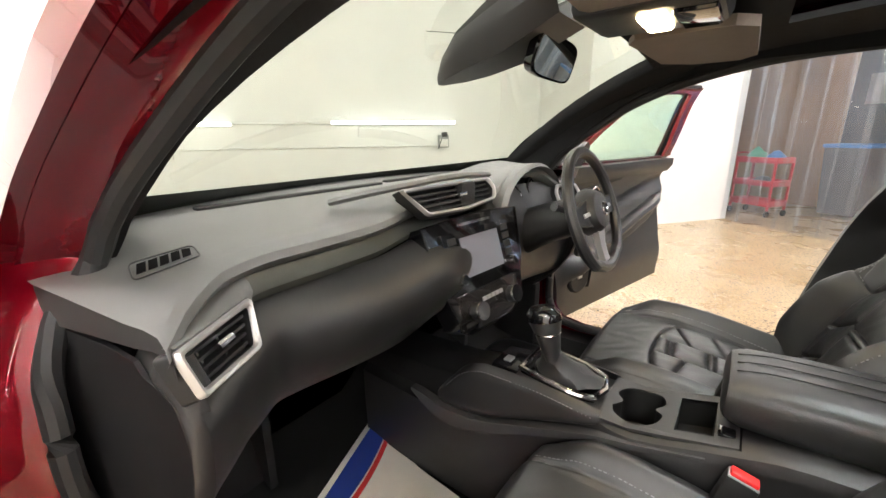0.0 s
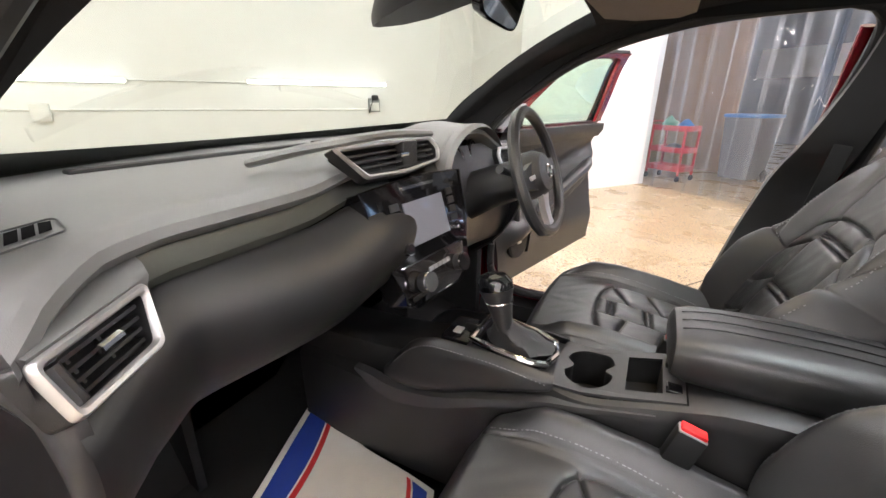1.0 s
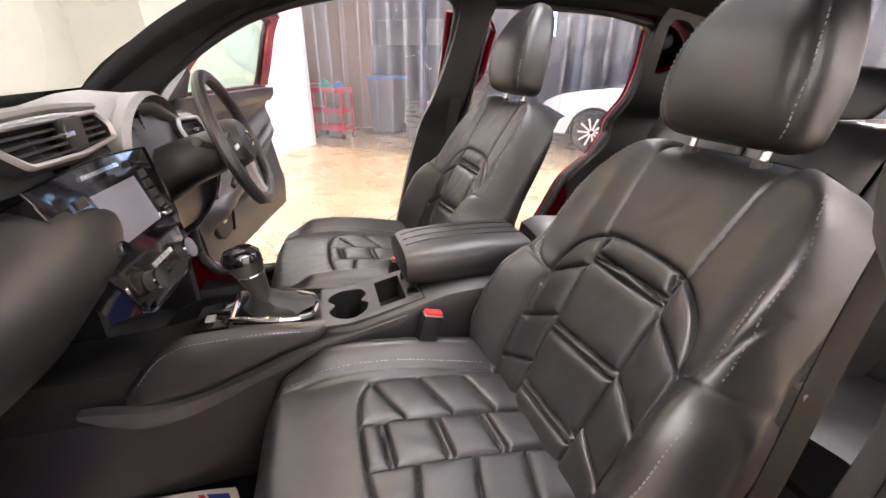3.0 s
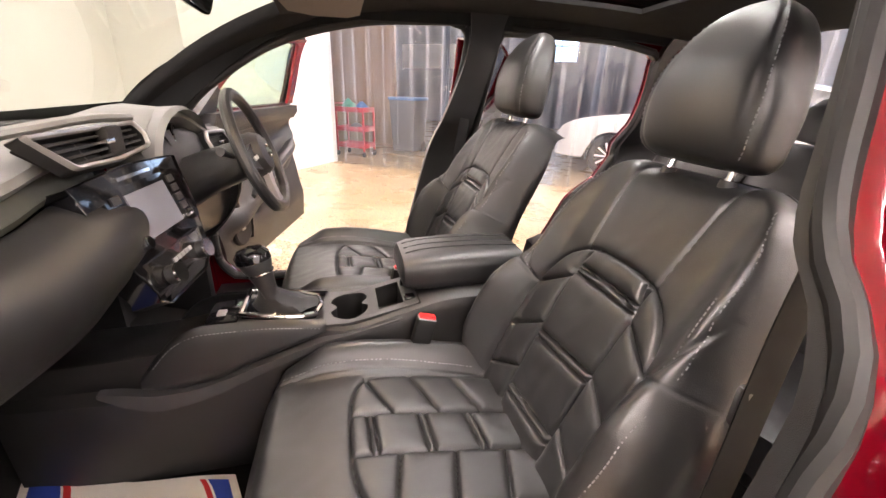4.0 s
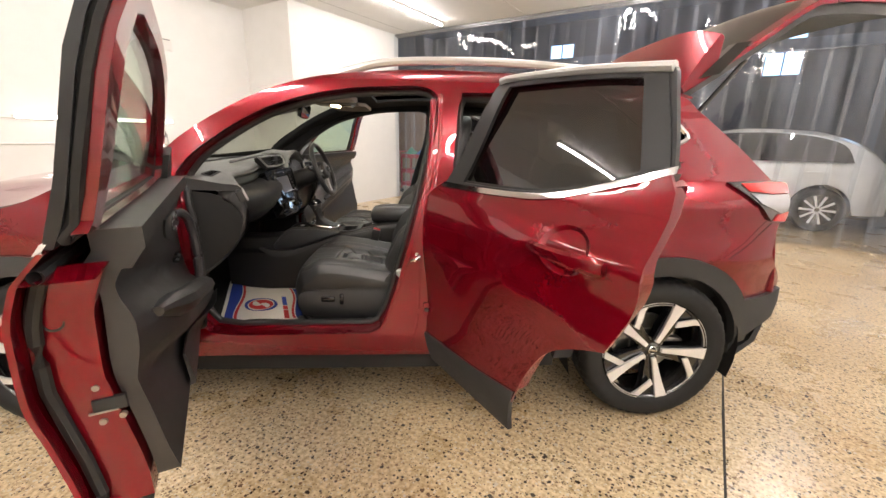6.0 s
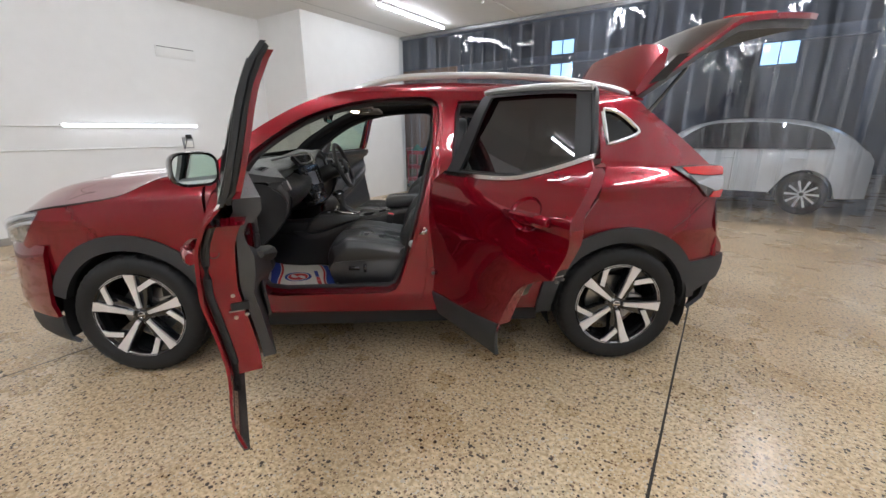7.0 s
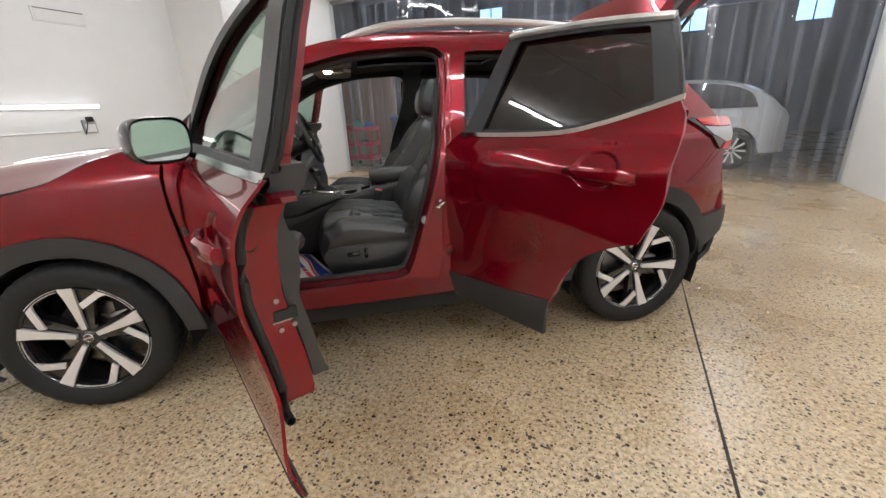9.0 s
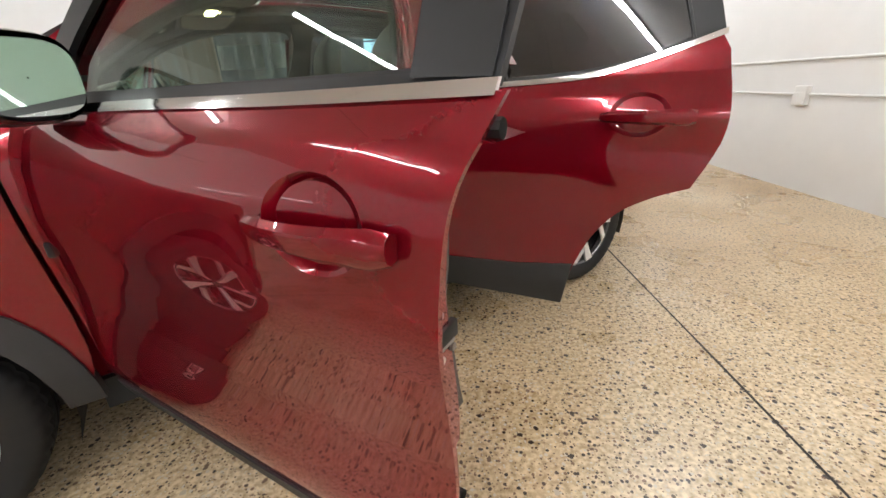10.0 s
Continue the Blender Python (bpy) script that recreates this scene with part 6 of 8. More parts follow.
# sewn lines of the backrest: height, distance from the middle
BACK_ARCH = sewn([(-0.02, 0.170), (0.12, 0.171), (0.25, 0.168), (0.315, 0.152), (0.360, 0.120), (0.385, 0.070), (0.390, 0.0)])
BACK_QUILT = both([BACK_ARCH, [(-0.02, 0.082), (0.20, 0.086), (0.33, 0.090), (0.377, 0.074)],
                   [(0.375, 0.086), (0.318, 0.086), (0.262, 0.168)], [(0.205, 0.086), (0.150, 0.170)], [(0.095, 0.084), (0.045, 0.171)], [(0.335, 0.086), (0.345, 0.0)]]) + [
    [(0.328, -0.088), (0.328, 0.088)], [(0.345, -0.086), (0.345, 0.086)], [(0.205, -0.086), (0.190, 0.086)], [(0.188, -0.086), (0.173, 0.086)], [(0.066, -0.084), (0.054, 0.084)], [(0.049, -0.084), (0.037, 0.084)]]
BACK_LINES = both([sewn([(0.378, 0.092), (0.46, 0.098), (0.55, 0.104), (0.585, 0.102)]),
                   sewn([(0.262, 0.170), (0.285, 0.195), (0.345, 0.212), (0.40, 0.222)]), sewn([(0.262, 0.170), (0.283, 0.215), (0.290, 0.262)])])
CUSH_ARCH = sewn([(0.54, 0.156), (0.30, 0.156), (0.235, 0.152), (0.200, 0.130), (0.184, 0.080), (0.180, 0.0)])
CUSH_QUILT = both([CUSH_ARCH]) + [
    [(0.182, 0.046), (0.54, 0.046)], [(0.182, -0.046), (0.54, -0.046)],
    [(0.212, 0.150), (0.262, 0.046)], [(0.306, 0.156), (0.352, 0.046)], [(0.400, 0.156), (0.440, 0.046)],
    [(0.262, -0.046), (0.240, -0.155)], [(0.360, -0.046), (0.335, -0.156)], [(0.455, -0.046), (0.425, -0.156)],
    [(0.216, -0.046), (0.212, 0.046)], [(0.227, -0.046), (0.223, 0.046)], [(0.312, -0.046), (0.306, 0.046)], [(0.326, -0.046), (0.320, 0.046)], [(0.410, -0.046), (0.402, 0.046)], [(0.424, -0.046), (0.416, 0.046)]]
CUSH_LINES = both([sewn([(0.03, 0.172), (0.12, 0.178), (0.30, 0.176), (0.48, 0.168)]), sewn([(0.035, 0.235), (0.10, 0.243), (0.30, 0.246), (0.48, 0.240)])]) + [[(0.022, -0.24), (0.020, 0.0), (0.022, 0.24)]]


def quilted(S, V, quilt, lines, arch, inside):
    """Relief of sewn leather: stuffed panels within the arch, creases along every line."""
    dq, dl = seam_field(S, V, quilt), seam_field(S, V, lines)
    h = np.where(inside, 0.0085 * (1 - np.exp(-dq / 0.0065)) + 0.0015, 0.007 * (1 - np.exp(-seam_field(S, V, both([arch])) / 0.008)))
    h = h - 0.0060 * np.exp(-(dq / 0.0026) ** 2) + 0.004 * (1 - np.exp(-dl / 0.010)) - 0.0035 * np.exp(-(dl / 0.0028) ** 2)
    wrinkle = 0.0007 * np.sin(S * 61 + 3 * np.sin(V * 37)) * np.sin(V * 53 + 2 * np.sin(S * 29))
    return h + wrinkle


def smooth01(a):
    a = np.clip(a, 0, 1)
    return a * a * (3 - 2 * a)


def sheet_of(P):
    """A mesh over a grid of points, shape (rows, columns, 3)."""
    n, m = P.shape[:2]
    me_v = [tuple(q) for q in P.reshape(-1, 3)]
    bm = bmesh.new()
    vs = [bm.verts.new(q) for q in me_v]
    for i in range(n - 1):
        for j in range(m - 1):
            bm.faces.new((vs[i * m + j], vs[(i + 1) * m + j], vs[(i + 1) * m + j + 1], vs[i * m + j + 1]))
    return bm


def curve_at(values, xs, ys):
    f = pchip(list(zip(xs, ys)))
    return np.array([f(float(v)) for v in values])


def make_seat(y0, label, outer, dx=0.0, dz=0.0):
    """A front seat at y0; outer is the side of its door, -1 or 1."""
    seat = part("front_seat", block(1.02 + dx, 1.46 + dx, y0 - 0.21, y0 + 0.21, 0.40, 0.53, 0.02), TRIM, car, label)
    # cushion
    u = np.concatenate([[0.0, 0.002, 0.006, 0.012, 0.020], np.linspace(0.028, 0.54, 210)])
    v = np.concatenate([[-0.275, -0.2735, -0.270], np.linspace(-0.264, 0.264, 210), [0.270, 0.2735, 0.275]])
    S, V = np.meshgrid(u, v, indexing="ij")
    z = 0.664 - 0.004 * np.cos(np.clip(S / 0.2, 0, 1) * np.pi) - 0.050 * np.clip((S - 0.20) / 0.30, 0, 1.1) ** 1.4
    A = np.abs(V)
    z += (0.046 * smooth01((A - 0.160) / 0.055)) * smooth01((S - 0.02) / 0.13)
    z -= 0.060 * (np.clip((A - 0.205) / 0.070, 0, 1)) ** 2.6
    z -= 0.075 * np.clip((0.050 - S) / 0.050, 0, 1) ** 2.6
    front = np.interp(A, [0, 0.15, 0.24, 0.275], [0.0, 0.004, 0.022, 0.05])
    arch_u = np.interp(A, [q[1] for q in reversed(CUSH_ARCH) if q[1] < 0.1555], [q[0] for q in reversed(CUSH_ARCH) if q[1] < 0.1555])
    inside = (A < 0.156) & (S > arch_u)
    z += quilted(S, V, CUSH_QUILT, CUSH_LINES, CUSH_ARCH, inside) - 0.009
    X = 0.962 + dx + S + front * np.clip(1 - S / 0.15, 0, 1)
    P = np.stack([X, y0 + V, z + dz], axis=-1)
    skirt = P[:1].copy()
    skirt[:, :, 2] -= 0.07
    skirt[:, :, 0] += 0.004
    skirt2 = P[:1].copy()
    skirt2[:, :, 2] -= 0.115
    skirt2[:, :, 0] += 0.030
    P = np.concatenate([skirt2, skirt, P])
    sides = []
    for col in (0, -1):
        c1, c2 = P[:, col:col + 1 or None].copy(), P[:, col:col + 1 or None].copy()
        c1[:, :, 2] = np.minimum(c1[:, :, 2], 0.60 + dz)
        c1[:, :, 1] += 0.002 if col else -0.002
        c2[:, :, 2] = np.minimum(c2[:, :, 2], 0.53 + dz)
        c2[:, :, 1] += -0.02 if col else 0.02
        sides.append((c2, c1))
    P = np.concatenate([sides[0][0], sides[0][1], P, sides[1][1], sides[1][0]], axis=1)
    cushion = part("seat_cushion", sheet_of(P), LEATHER, seat, "black leather seat cushion with quilted panels", angle=80)

    def on_cushion(a, b, h=0.002):
        i = int(np.argmin(abs(u - a)))
        return Vector((float(X[i].mean()), y0 + b, float(np.interp(b, v, z[i])) + dz + h))
    for s in (-1, 1):
        part("stitching", dashes([on_cushion(a, s * np.interp(a, [0.03, 0.12, 0.3, 0.48], [0.180, 0.186, 0.184, 0.176])) for a in np.linspace(0.04, 0.46, 40)]), SEAM, cushion, "fine grey stitching")
    # backrest
    lean = radians(26.5)
    up, fwd = Vector((math.sin(lean), 0, math.cos(lean))), Vector((-math.cos(lean), 0, math.sin(lean)))
    back_fwd = fwd
    base = Vector((1.446 + dx, y0, 0.619 + dz)) - fwd * 0.012
    ss = np.concatenate([np.linspace(-0.07, 0.572, 250), [0.579, 0.585, 0.589, 0.591]])
    kk = np.concatenate([[-1.0, -0.995, -0.985], np.linspace(-0.965, 0.965, 210), [0.985, 0.995, 1.0]])
    S, K = np.meshgrid(ss, kk, indexing="ij")
    wide = curve_at(ss, [-0.07, 0.0, 0.08, 0.16, 0.24, 0.285, 0.33, 0.40, 0.46, 0.51, 0.55, 0.575, 0.591], [0.235, 0.255, 0.272, 0.276, 0.268, 0.254, 0.243, 0.238, 0.232, 0.218, 0.192, 0.160, 0.125])
    V = K * wide[:, None]
    A = np.abs(V)
    kA = np.abs(K)
    swell = curve_at(ss, [-0.07, 0.0, 0.10, 0.20, 0.27, 0.31, 0.40, 0.50, 0.58], [0.03, 0.055, 0.080, 0.078, 0.058, 0.040, 0.034, 0.022, 0.004])[:, None]
    f = swell * smooth01((A - 0.150) / 0.075) + 0.012 * np.sin(np.pi * np.clip(S / 0.55, 0, 1))
    f = f - 0.095 * np.clip((kA - 0.80) / 0.20, 0, 1) ** 2.6 - 0.05 * np.clip((S - 0.545) / 0.046, 0, 1) ** 2.4
    f = f - 0.030 * np.exp(-((S - 0.60) / 0.045) ** 2) * (A < 0.30) * smooth01((0.125 - A) / 0.03)
    arch_s = np.interp(A, [q[1] for q in reversed(BACK_ARCH) if q[0] > 0.10], [q[0] for q in reversed(BACK_ARCH) if q[0] > 0.10])
    inside = (A < 0.170) & (S < arch_s)
    f = f + quilted(S, V, BACK_QUILT, BACK_LINES, BACK_ARCH, inside) - 0.006
    P = np.array(base)[None, None] + S[..., None] * np.array(up) + f[..., None] * np.array(fwd) + V[..., None] * np.array((0, 1.0, 0))
    rear = []
    for k in (0.97, 0.80, 0.45, 0.0, -0.45, -0.80, -0.97):
        deep = -0.055 - 0.055 * math.sqrt(1 - (k * 0.97) ** 4) * np.clip((0.66 - ss) / 0.14, 0.25, 1)
        rear.append(np.array(base)[None] + ss[:, None] * np.array(up) + deep[:, None] * np.array(fwd) + (k * wide)[:, None] * np.array((0, 1.0, 0)))
    rear = np.stack(rear, axis=1)
    bm = sheet_of(np.concatenate([P, rear, P[:, :1]], axis=1))
    m = P.shape[1] + 8
    bm.verts.ensure_lookup_table()
    bmesh.ops.remove_doubles(bm, verts=bm.verts[:], dist=1e-5)
    bmesh.ops.holes_fill(bm, edges=[e for e in bm.edges if e.is_boundary], sides=0)
    rest = part("backrest", bm, LEATHER, seat, "black leather backrest with quilted panels", angle=80)

    def on_back(a, b, h=0.002):
        i = int(np.argmin(abs(ss - a)))
        return Vector([float(np.interp(b, V[i], P[i, :, c])) for c in range(3)]) + back_fwd * h
    for s in (-1, 1):
        part("stitching", dashes([on_back(a, s * b) for a, b in sewn([(0.03, 0.236), (0.16, 0.246), (0.25, 0.240)], 14)]), SEAM, rest, "fine grey stitching")
        part("stitching", dashes([on_back(a, s * b) for a, b in sewn([(0.300, 0.226), (0.38, 0.214), (0.47, 0.205), (0.545, 0.172)], 14)]), SEAM, rest, "fine grey stitching")
        part("stitching", dashes([on_back(a, s * b) for a, b in sewn([(0.272, 0.180), (0.293, 0.203), (0.345, 0.205), (0.42, 0.200)], 10)]), SEAM, rest, "fine grey stitching")
    # headrest
    hb = base + up * 0.590 + fwd * 0.010
    up, fwd = Vector((math.sin(radians(15)), 0, math.cos(radians(15)))), Vector((-math.cos(radians(15)), 0, math.sin(radians(15))))
    H = pchip([(0.0, 0.090), (0.008, 0.110), (0.03, 0.122), (0.08, 0.124), (0.13, 0.114), (0.18, 0.094), (0.215, 0.070), (0.235, 0.046), (0.247, 0.020), (0.250, 0.004)])
    D = pchip([(0.0, 0.030), (0.008, 0.045), (0.03, 0.054), (0.08, 0.058), (0.13, 0.057), (0.18, 0.050), (0.215, 0.040), (0.235, 0.028), (0.247, 0.013), (0.250, 0.003)])
    F = pchip([(0.0, 0.0), (0.05, 0.012), (0.12, 0.018), (0.20, 0.008), (0.25, -0.006)])
    rows = []
    for i in range(41):
        t = 0.25 * (1 - math.cos(math.pi * i / 40)) / 2
        c = hb + up * (t - 0.004) + fwd * F(t)
        row = []
        for k in range(72):
            a = 2 * math.pi * k / 72
            ca, sa = math.cos(a), math.sin(a)
            dent = 0.0035 * (math.exp(-((abs(ca) ** 0.62 - 0.80) / 0.035) ** 2) if sa > 0 else 0)
            row.append(c + Vector((0, H(t) * math.copysign(abs(ca) ** 0.62, ca), 0)) + fwd * (D(t) * math.copysign(abs(sa) ** 0.62, sa) - 0.022 - dent))
        rows.append(row)
    bm = surface(rows, None, False, True)
    bm.verts.ensure_lookup_table()
    bm.faces.new([bm.verts[i] for i in range(72)])
    head = part("headrest", bm, LEATHER, seat, "padded black leather headrest", angle=70)
    for s in (-1, 1):
        line = []
        for i in range(22):
            t = 0.012 + 0.215 * i / 21
            line.append(hb + up * (t - 0.004) + fwd * (F(t) + D(t) * (1 - 0.875 ** (2 / 0.62)) ** 0.31 - 0.021) + Vector((0, s * H(t) * 0.875, 0)))
        part("stitching", dashes(line), SEAM, head, "fine grey stitching")
        a = hb + Vector((0, s * 0.062, 0)) - fwd * 0.03
        part("headrest_post", tube([a - up * 0.05, a + up * 0.02], 0.0065, 10), CHROME, head, "chrome headrest post")
        part("post_collar", tube([a - up * 0.042, a - up * 0.020], 0.013, 12), TRIM, head, "black plastic collar")
    # plinth with switches on the door side
    yo = y0 + outer * 0.245
    val = outline([(1.000, 0.50), (1.03, 0.535), (1.21, 0.545), (1.41, 0.56)], [(1.45, 0.59), (1.48, 0.58)], [(1.45, 0.52), (1.41, 0.455)], [(1.31, 0.435), (1.07, 0.440), (1.015, 0.465), (1.000, 0.50)], n=4)
    side_panel = part("seat_side", sheet([val], lambda a, b, d: (a + dx, yo + outer * (0.028 - d + 0.012 * math.sin(max(0, min(1, (b - 0.41) / 0.13)) * math.pi)), 0.435 + (b - 0.435) * 1.32 + dz), 0.03, 0.05), TRIM, seat, "black plastic seat side panel")
    part("seat_switch", block(1.11 + dx, 1.175 + dx, yo + outer * 0.036 - 0.010, yo + outer * 0.036 + 0.010, 0.522 + dz, 0.546 + dz, 0.006), GLOSS, side_panel, "black seat adjuster switch")
    part("seat_switch", block(1.195 + dx, 1.215 + dx, yo + outer * 0.036 - 0.010, yo + outer * 0.036 + 0.010, 0.508 + dz, 0.560 + dz, 0.006), GLOSS, side_panel, "black seat adjuster switch")
    part("recliner_cover", tube([(1.45 + dx, yo - 0.01 * outer, 0.610 + dz), (1.45 + dx, yo + 0.03 * outer, 0.610 + dz)], 0.045, 18), TRIM, side_panel, "round black hinge cover")
    for dy in (-0.19, 0.19):
        part("seat_rail", block(0.97 + dx, 1.52 + dx, y0 + dy - 0.02, y0 + dy + 0.02, 0.362, 0.402, 0.004), STEEL, seat, "steel seat rail")
    # buckle on the console side
    by = y0 - outer * 0.222
    q = Matrix.Translation((1.320 + dx, by, 0.745)) @ pose(0, 0, 0, 0, 14, 0)
    stalk = part("buckle", block(-0.022, 0.022, -0.013, 0.013, -0.07, 0.012, 0.005, m=q), SEAL, seat, "seat belt buckle with red button")
    part("button", block(-0.019, 0.019, -0.010, 0.010, 0.008, 0.018, 0.003, m=q), BUCKLE, stalk, "red release button")
    part("buckle_rim", block(-0.021, 0.021, -0.012, 0.012, 0.004, 0.0125, 0.003, m=q), GREYPLASTIC, stalk, "pale plastic buckle rim")
    part("buckle_strap", block(-0.014, 0.014, -0.006, 0.006, -0.22, -0.06, 0.003, m=q), SEAL, stalk, "black buckle stalk")
    return seat


make_seat(-0.405, "black leather front passenger seat", -1)
make_seat(0.315, "black leather driver's seat", 1, -0.02, 0.03)
# the cabin's fittings sit a little towards the near side
done = set()
for ob in list(car.children):
    if ob.name.split(".")[0] in ("dashboard", "centre_console", "steering_wheel", "steering_column", "stalk"):
        for o in (ob, *ob.children_recursive):
            if o.data.name not in done:
                done.add(o.data.name)
                o.data.transform(CABIN)
# rear bench
rows = []
for x, z in ((1.98, 0.44), (1.95, 0.50), (1.97, 0.585), (2.03, 0.61), (2.15, 0.60), (2.35, 0.575), (2.45, 0.57)):
    rows.append([(x, -0.66 + 1.32 * j / 24, z + 0.018 * math.cos(4 * math.pi * j / 24) * (1 if x > 1.96 else 0)) for j in range(25)])
bench = part("rear_bench", surface(rows), LEATHER, car, "black leather rear bench")
for y0 in (-0.42, 0.0, 0.42):
    w = 0.225 if y0 else 0.185
    rows = []
    for s, f in ((0.0, 0.02), (0.06, 0.05), (0.25, 0.055), (0.45, 0.045), (0.56, 0.025), (0.59, -0.02), (0.58, -0.08), (0.0, -0.08)):
        up, fw = Vector((0.34, 0, 0.94)), Vector((-0.94, 0, 0.34))
        rows.append([Vector((2.42, y0 + w * k, 0.56)) + up * s + fw * (f - 0.035 * abs(k) ** 6) for k in (-1, -0.95, -0.8, -0.5, 0, 0.5, 0.8, 0.95, 1)])
    part("rear_backrest", surface(rows), LEATHER, bench, "black leather rear seat back", angle=60)
    c = Vector((2.42, y0, 0.56)) + Vector((0.34, 0, 0.94)) * 0.64
    rows = []
    for t, f in ((-0.055, 0.35), (-0.045, 0.8), (0.0, 1.0), (0.06, 0.95), (0.09, 0.7), (0.10, 0.2)):
        rows.append([c + Vector((0.34, 0, 0.94)) * t + Vector((-0.045 * math.sin(a) * f, 0.125 * f * math.cos(a), 0)) for a in (2 * math.pi * k / 24 for k in range(24))])
    part("rear_headrest", surface(rows, None, False, True), LEATHER, bench, "black leather rear headrest", angle=60)
part("parcel_shelf", block(2.68, 3.05, -0.62, 0.62, 1.03, 1.06, 0.008), TRIM, car, "black parcel shelf")
part("boot_floor", block(2.60, 3.36, -0.62, 0.62, 0.60, 0.64, 0.008), CARPET, car, "black boot carpet")

# seat belts
for side in (-1, 1):
    yb = side * 0.70
    pts = [(1.66, yb * 0.97, 1.22), (1.63, yb * 0.97, 1.0), (1.60, yb * 0.985, 0.75), (1.56, yb * 0.99, 0.46)]
    rows = [[(p[0] - 0.022, p[1], p[2]), (p[0] + 0.022, p[1] + side * 0.006, p[2])] for p in spline(pts, 5)]
    belt = part("seat_belt", solid(surface(rows), 0.002), SEAL, car, "black webbing seat belt")
    part("belt_guide", block(1.625, 1.70, yb * 0.965 - 0.02, yb * 0.965 + 0.02, 1.20, 1.28, 0.012), TRIM, belt, "black belt guide")
    part("belt_tongue", block(1.60, 1.65, yb * 0.96 - 0.012, yb * 0.96 + 0.004, 0.86, 0.92, 0.006), STEEL, belt, "steel belt tongue")

# overhead console, visors, mirror and grab handles
over = part("overhead_console", block(0.985, 1.20, -0.145, 0.045, 1.435, 1.50, 0.018), TRIM, car, "black overhead console")
part("map_lamp", block(1.080, 1.120, -0.105, 0.0, 1.427, 1.440, 0.006), mat("lit_map_lamp", (1, 0.9, 0.7), 0.4, emit=(1.0, 0.72, 0.38), power=45.0, rough_var=0), over, "lit warm map lamp")
part("glasses_hatch", block(1.130, 1.19, -0.11, 0.01, 1.428, 1.440, 0.006), GLOSS, over, "dark overhead hatch")
for s in (-1, 1):
    vis = outline([(1.03, 0.12), (1.20, 0.12)], [(1.235, 0.16), (1.235, 0.46)], [(1.20, 0.51), (1.10, 0.50)], [(1.03, 0.44), (1.01, 0.16)], n=4)
    part("sun_visor", sheet([vis], lambda u, v, d, s=s: (u, s * v, 1.462 + 0.02 * (u - 1.03) - 0.06 * max(0, v - 0.2) ** 1.0 * 0.5 - d), 0.05, 0.02), BEIGE, car, "grey-beige sun visor folded up")
wedge = []
for x, w, z0, z1 in ((0.70, 0.012, 1.362, 1.380), (0.74, 0.05, 1.368, 1.405), (0.79, 0.075, 1.378, 1.440), (0.88, 0.085, 1.400, 1.490), (0.98, 0.09, 1.445, 1.515)):
    wedge.append([(x, -0.10 - w, z1), (x, -0.10 - w, (z0 + z1) / 2), (x, -0.10 - w * 0.7, z0), (x, -0.10 + w * 0.7, z0), (x, -0.10 + w, (z0 + z1) / 2), (x, -0.10 + w, z1)])
bm = surface(wedge)
bm.verts.ensure_lookup_table()
bm.faces.new([bm.verts[i] for i in range(6)])
part("sensor_housing", bm, TRIM, car, "black sensor housing behind the windscreen")
MM = Matrix.Translation((0.915, -0.02, 1.402)) @ pose(0, 0, 0, 0, 17, 4)
rows = []
for t, f in ((-0.028, 0.3), (-0.024, 0.7), (-0.010, 0.95), (0.006, 1.0), (0.010, 0.97)):
    rows.append([MM @ Vector((t, 0.118 * f * math.copysign(abs(math.cos(a)) ** 0.45, math.cos(a)), 0.040 * f * math.copysign(abs(math.sin(a)) ** 0.45, math.sin(a)))) for a in (2 * math.pi * k / 32 for k in range(32))])
inner_mirror = part("rear_view_mirror", surface(rows, None, False, True), GLOSS, car, "black rear-view mirror")
rows = [[MM @ Vector((0.0095, 0.110 * f * math.copysign(abs(math.cos(a)) ** 0.45, math.cos(a)), 0.035 * f * math.copysign(abs(math.sin(a)) ** 0.45, math.sin(a)))) for a in (2 * math.pi * k / 32 for k in range(32))] for f in (1, 0.02)]
part("mirror_glass", surface(rows, None, False, True), MIRROR, inner_mirror, "silvered mirror glass")
part("mirror_stem", tube([(0.83, -0.06, 1.45), (0.87, -0.02, 1.425), MM @ Vector((-0.02, 0, 0))], 0.014, 8), TRIM, inner_mirror, "black mirror stem")
for side in (-1, 1):
    part("roof_handle", tube(spline([(1.78, side * 0.60, 1.475), (1.80, side * 0.585, 1.455), (1.90, side * 0.58, 1.450), (2.0, side * 0.585, 1.455), (2.02, side * 0.60, 1.475)], 4), 0.010, 8), HEADLINER, car, "black roof grab handle")

# ---- paper mat in the footwell ----
MC = [Vector((0.43, -0.105)), Vector((0.875, -0.195)), Vector((1.035, -0.59)), Vector((0.595, -0.615))]


def mat_at(a, b, h=0.0):
    q = MC[0].lerp(MC[1], a).lerp(MC[3].lerp(MC[2], a), b)
    lift = 0.030 * max(0, 0.25 - a) * 4 * max(0, 0.5 - b) + 0.004 * math.sin(9 * a + 4 * b) + 0.07 * max(0, 0.55 - q.x)
    return Vector((q.x, q.y, 0.394 + lift + h))


def mat_sheet(ring, h, thick=0.0008, step=0.06):
    return sheet([ring], lambda u, v, d: mat_at(u, v, h + d), step, thick)


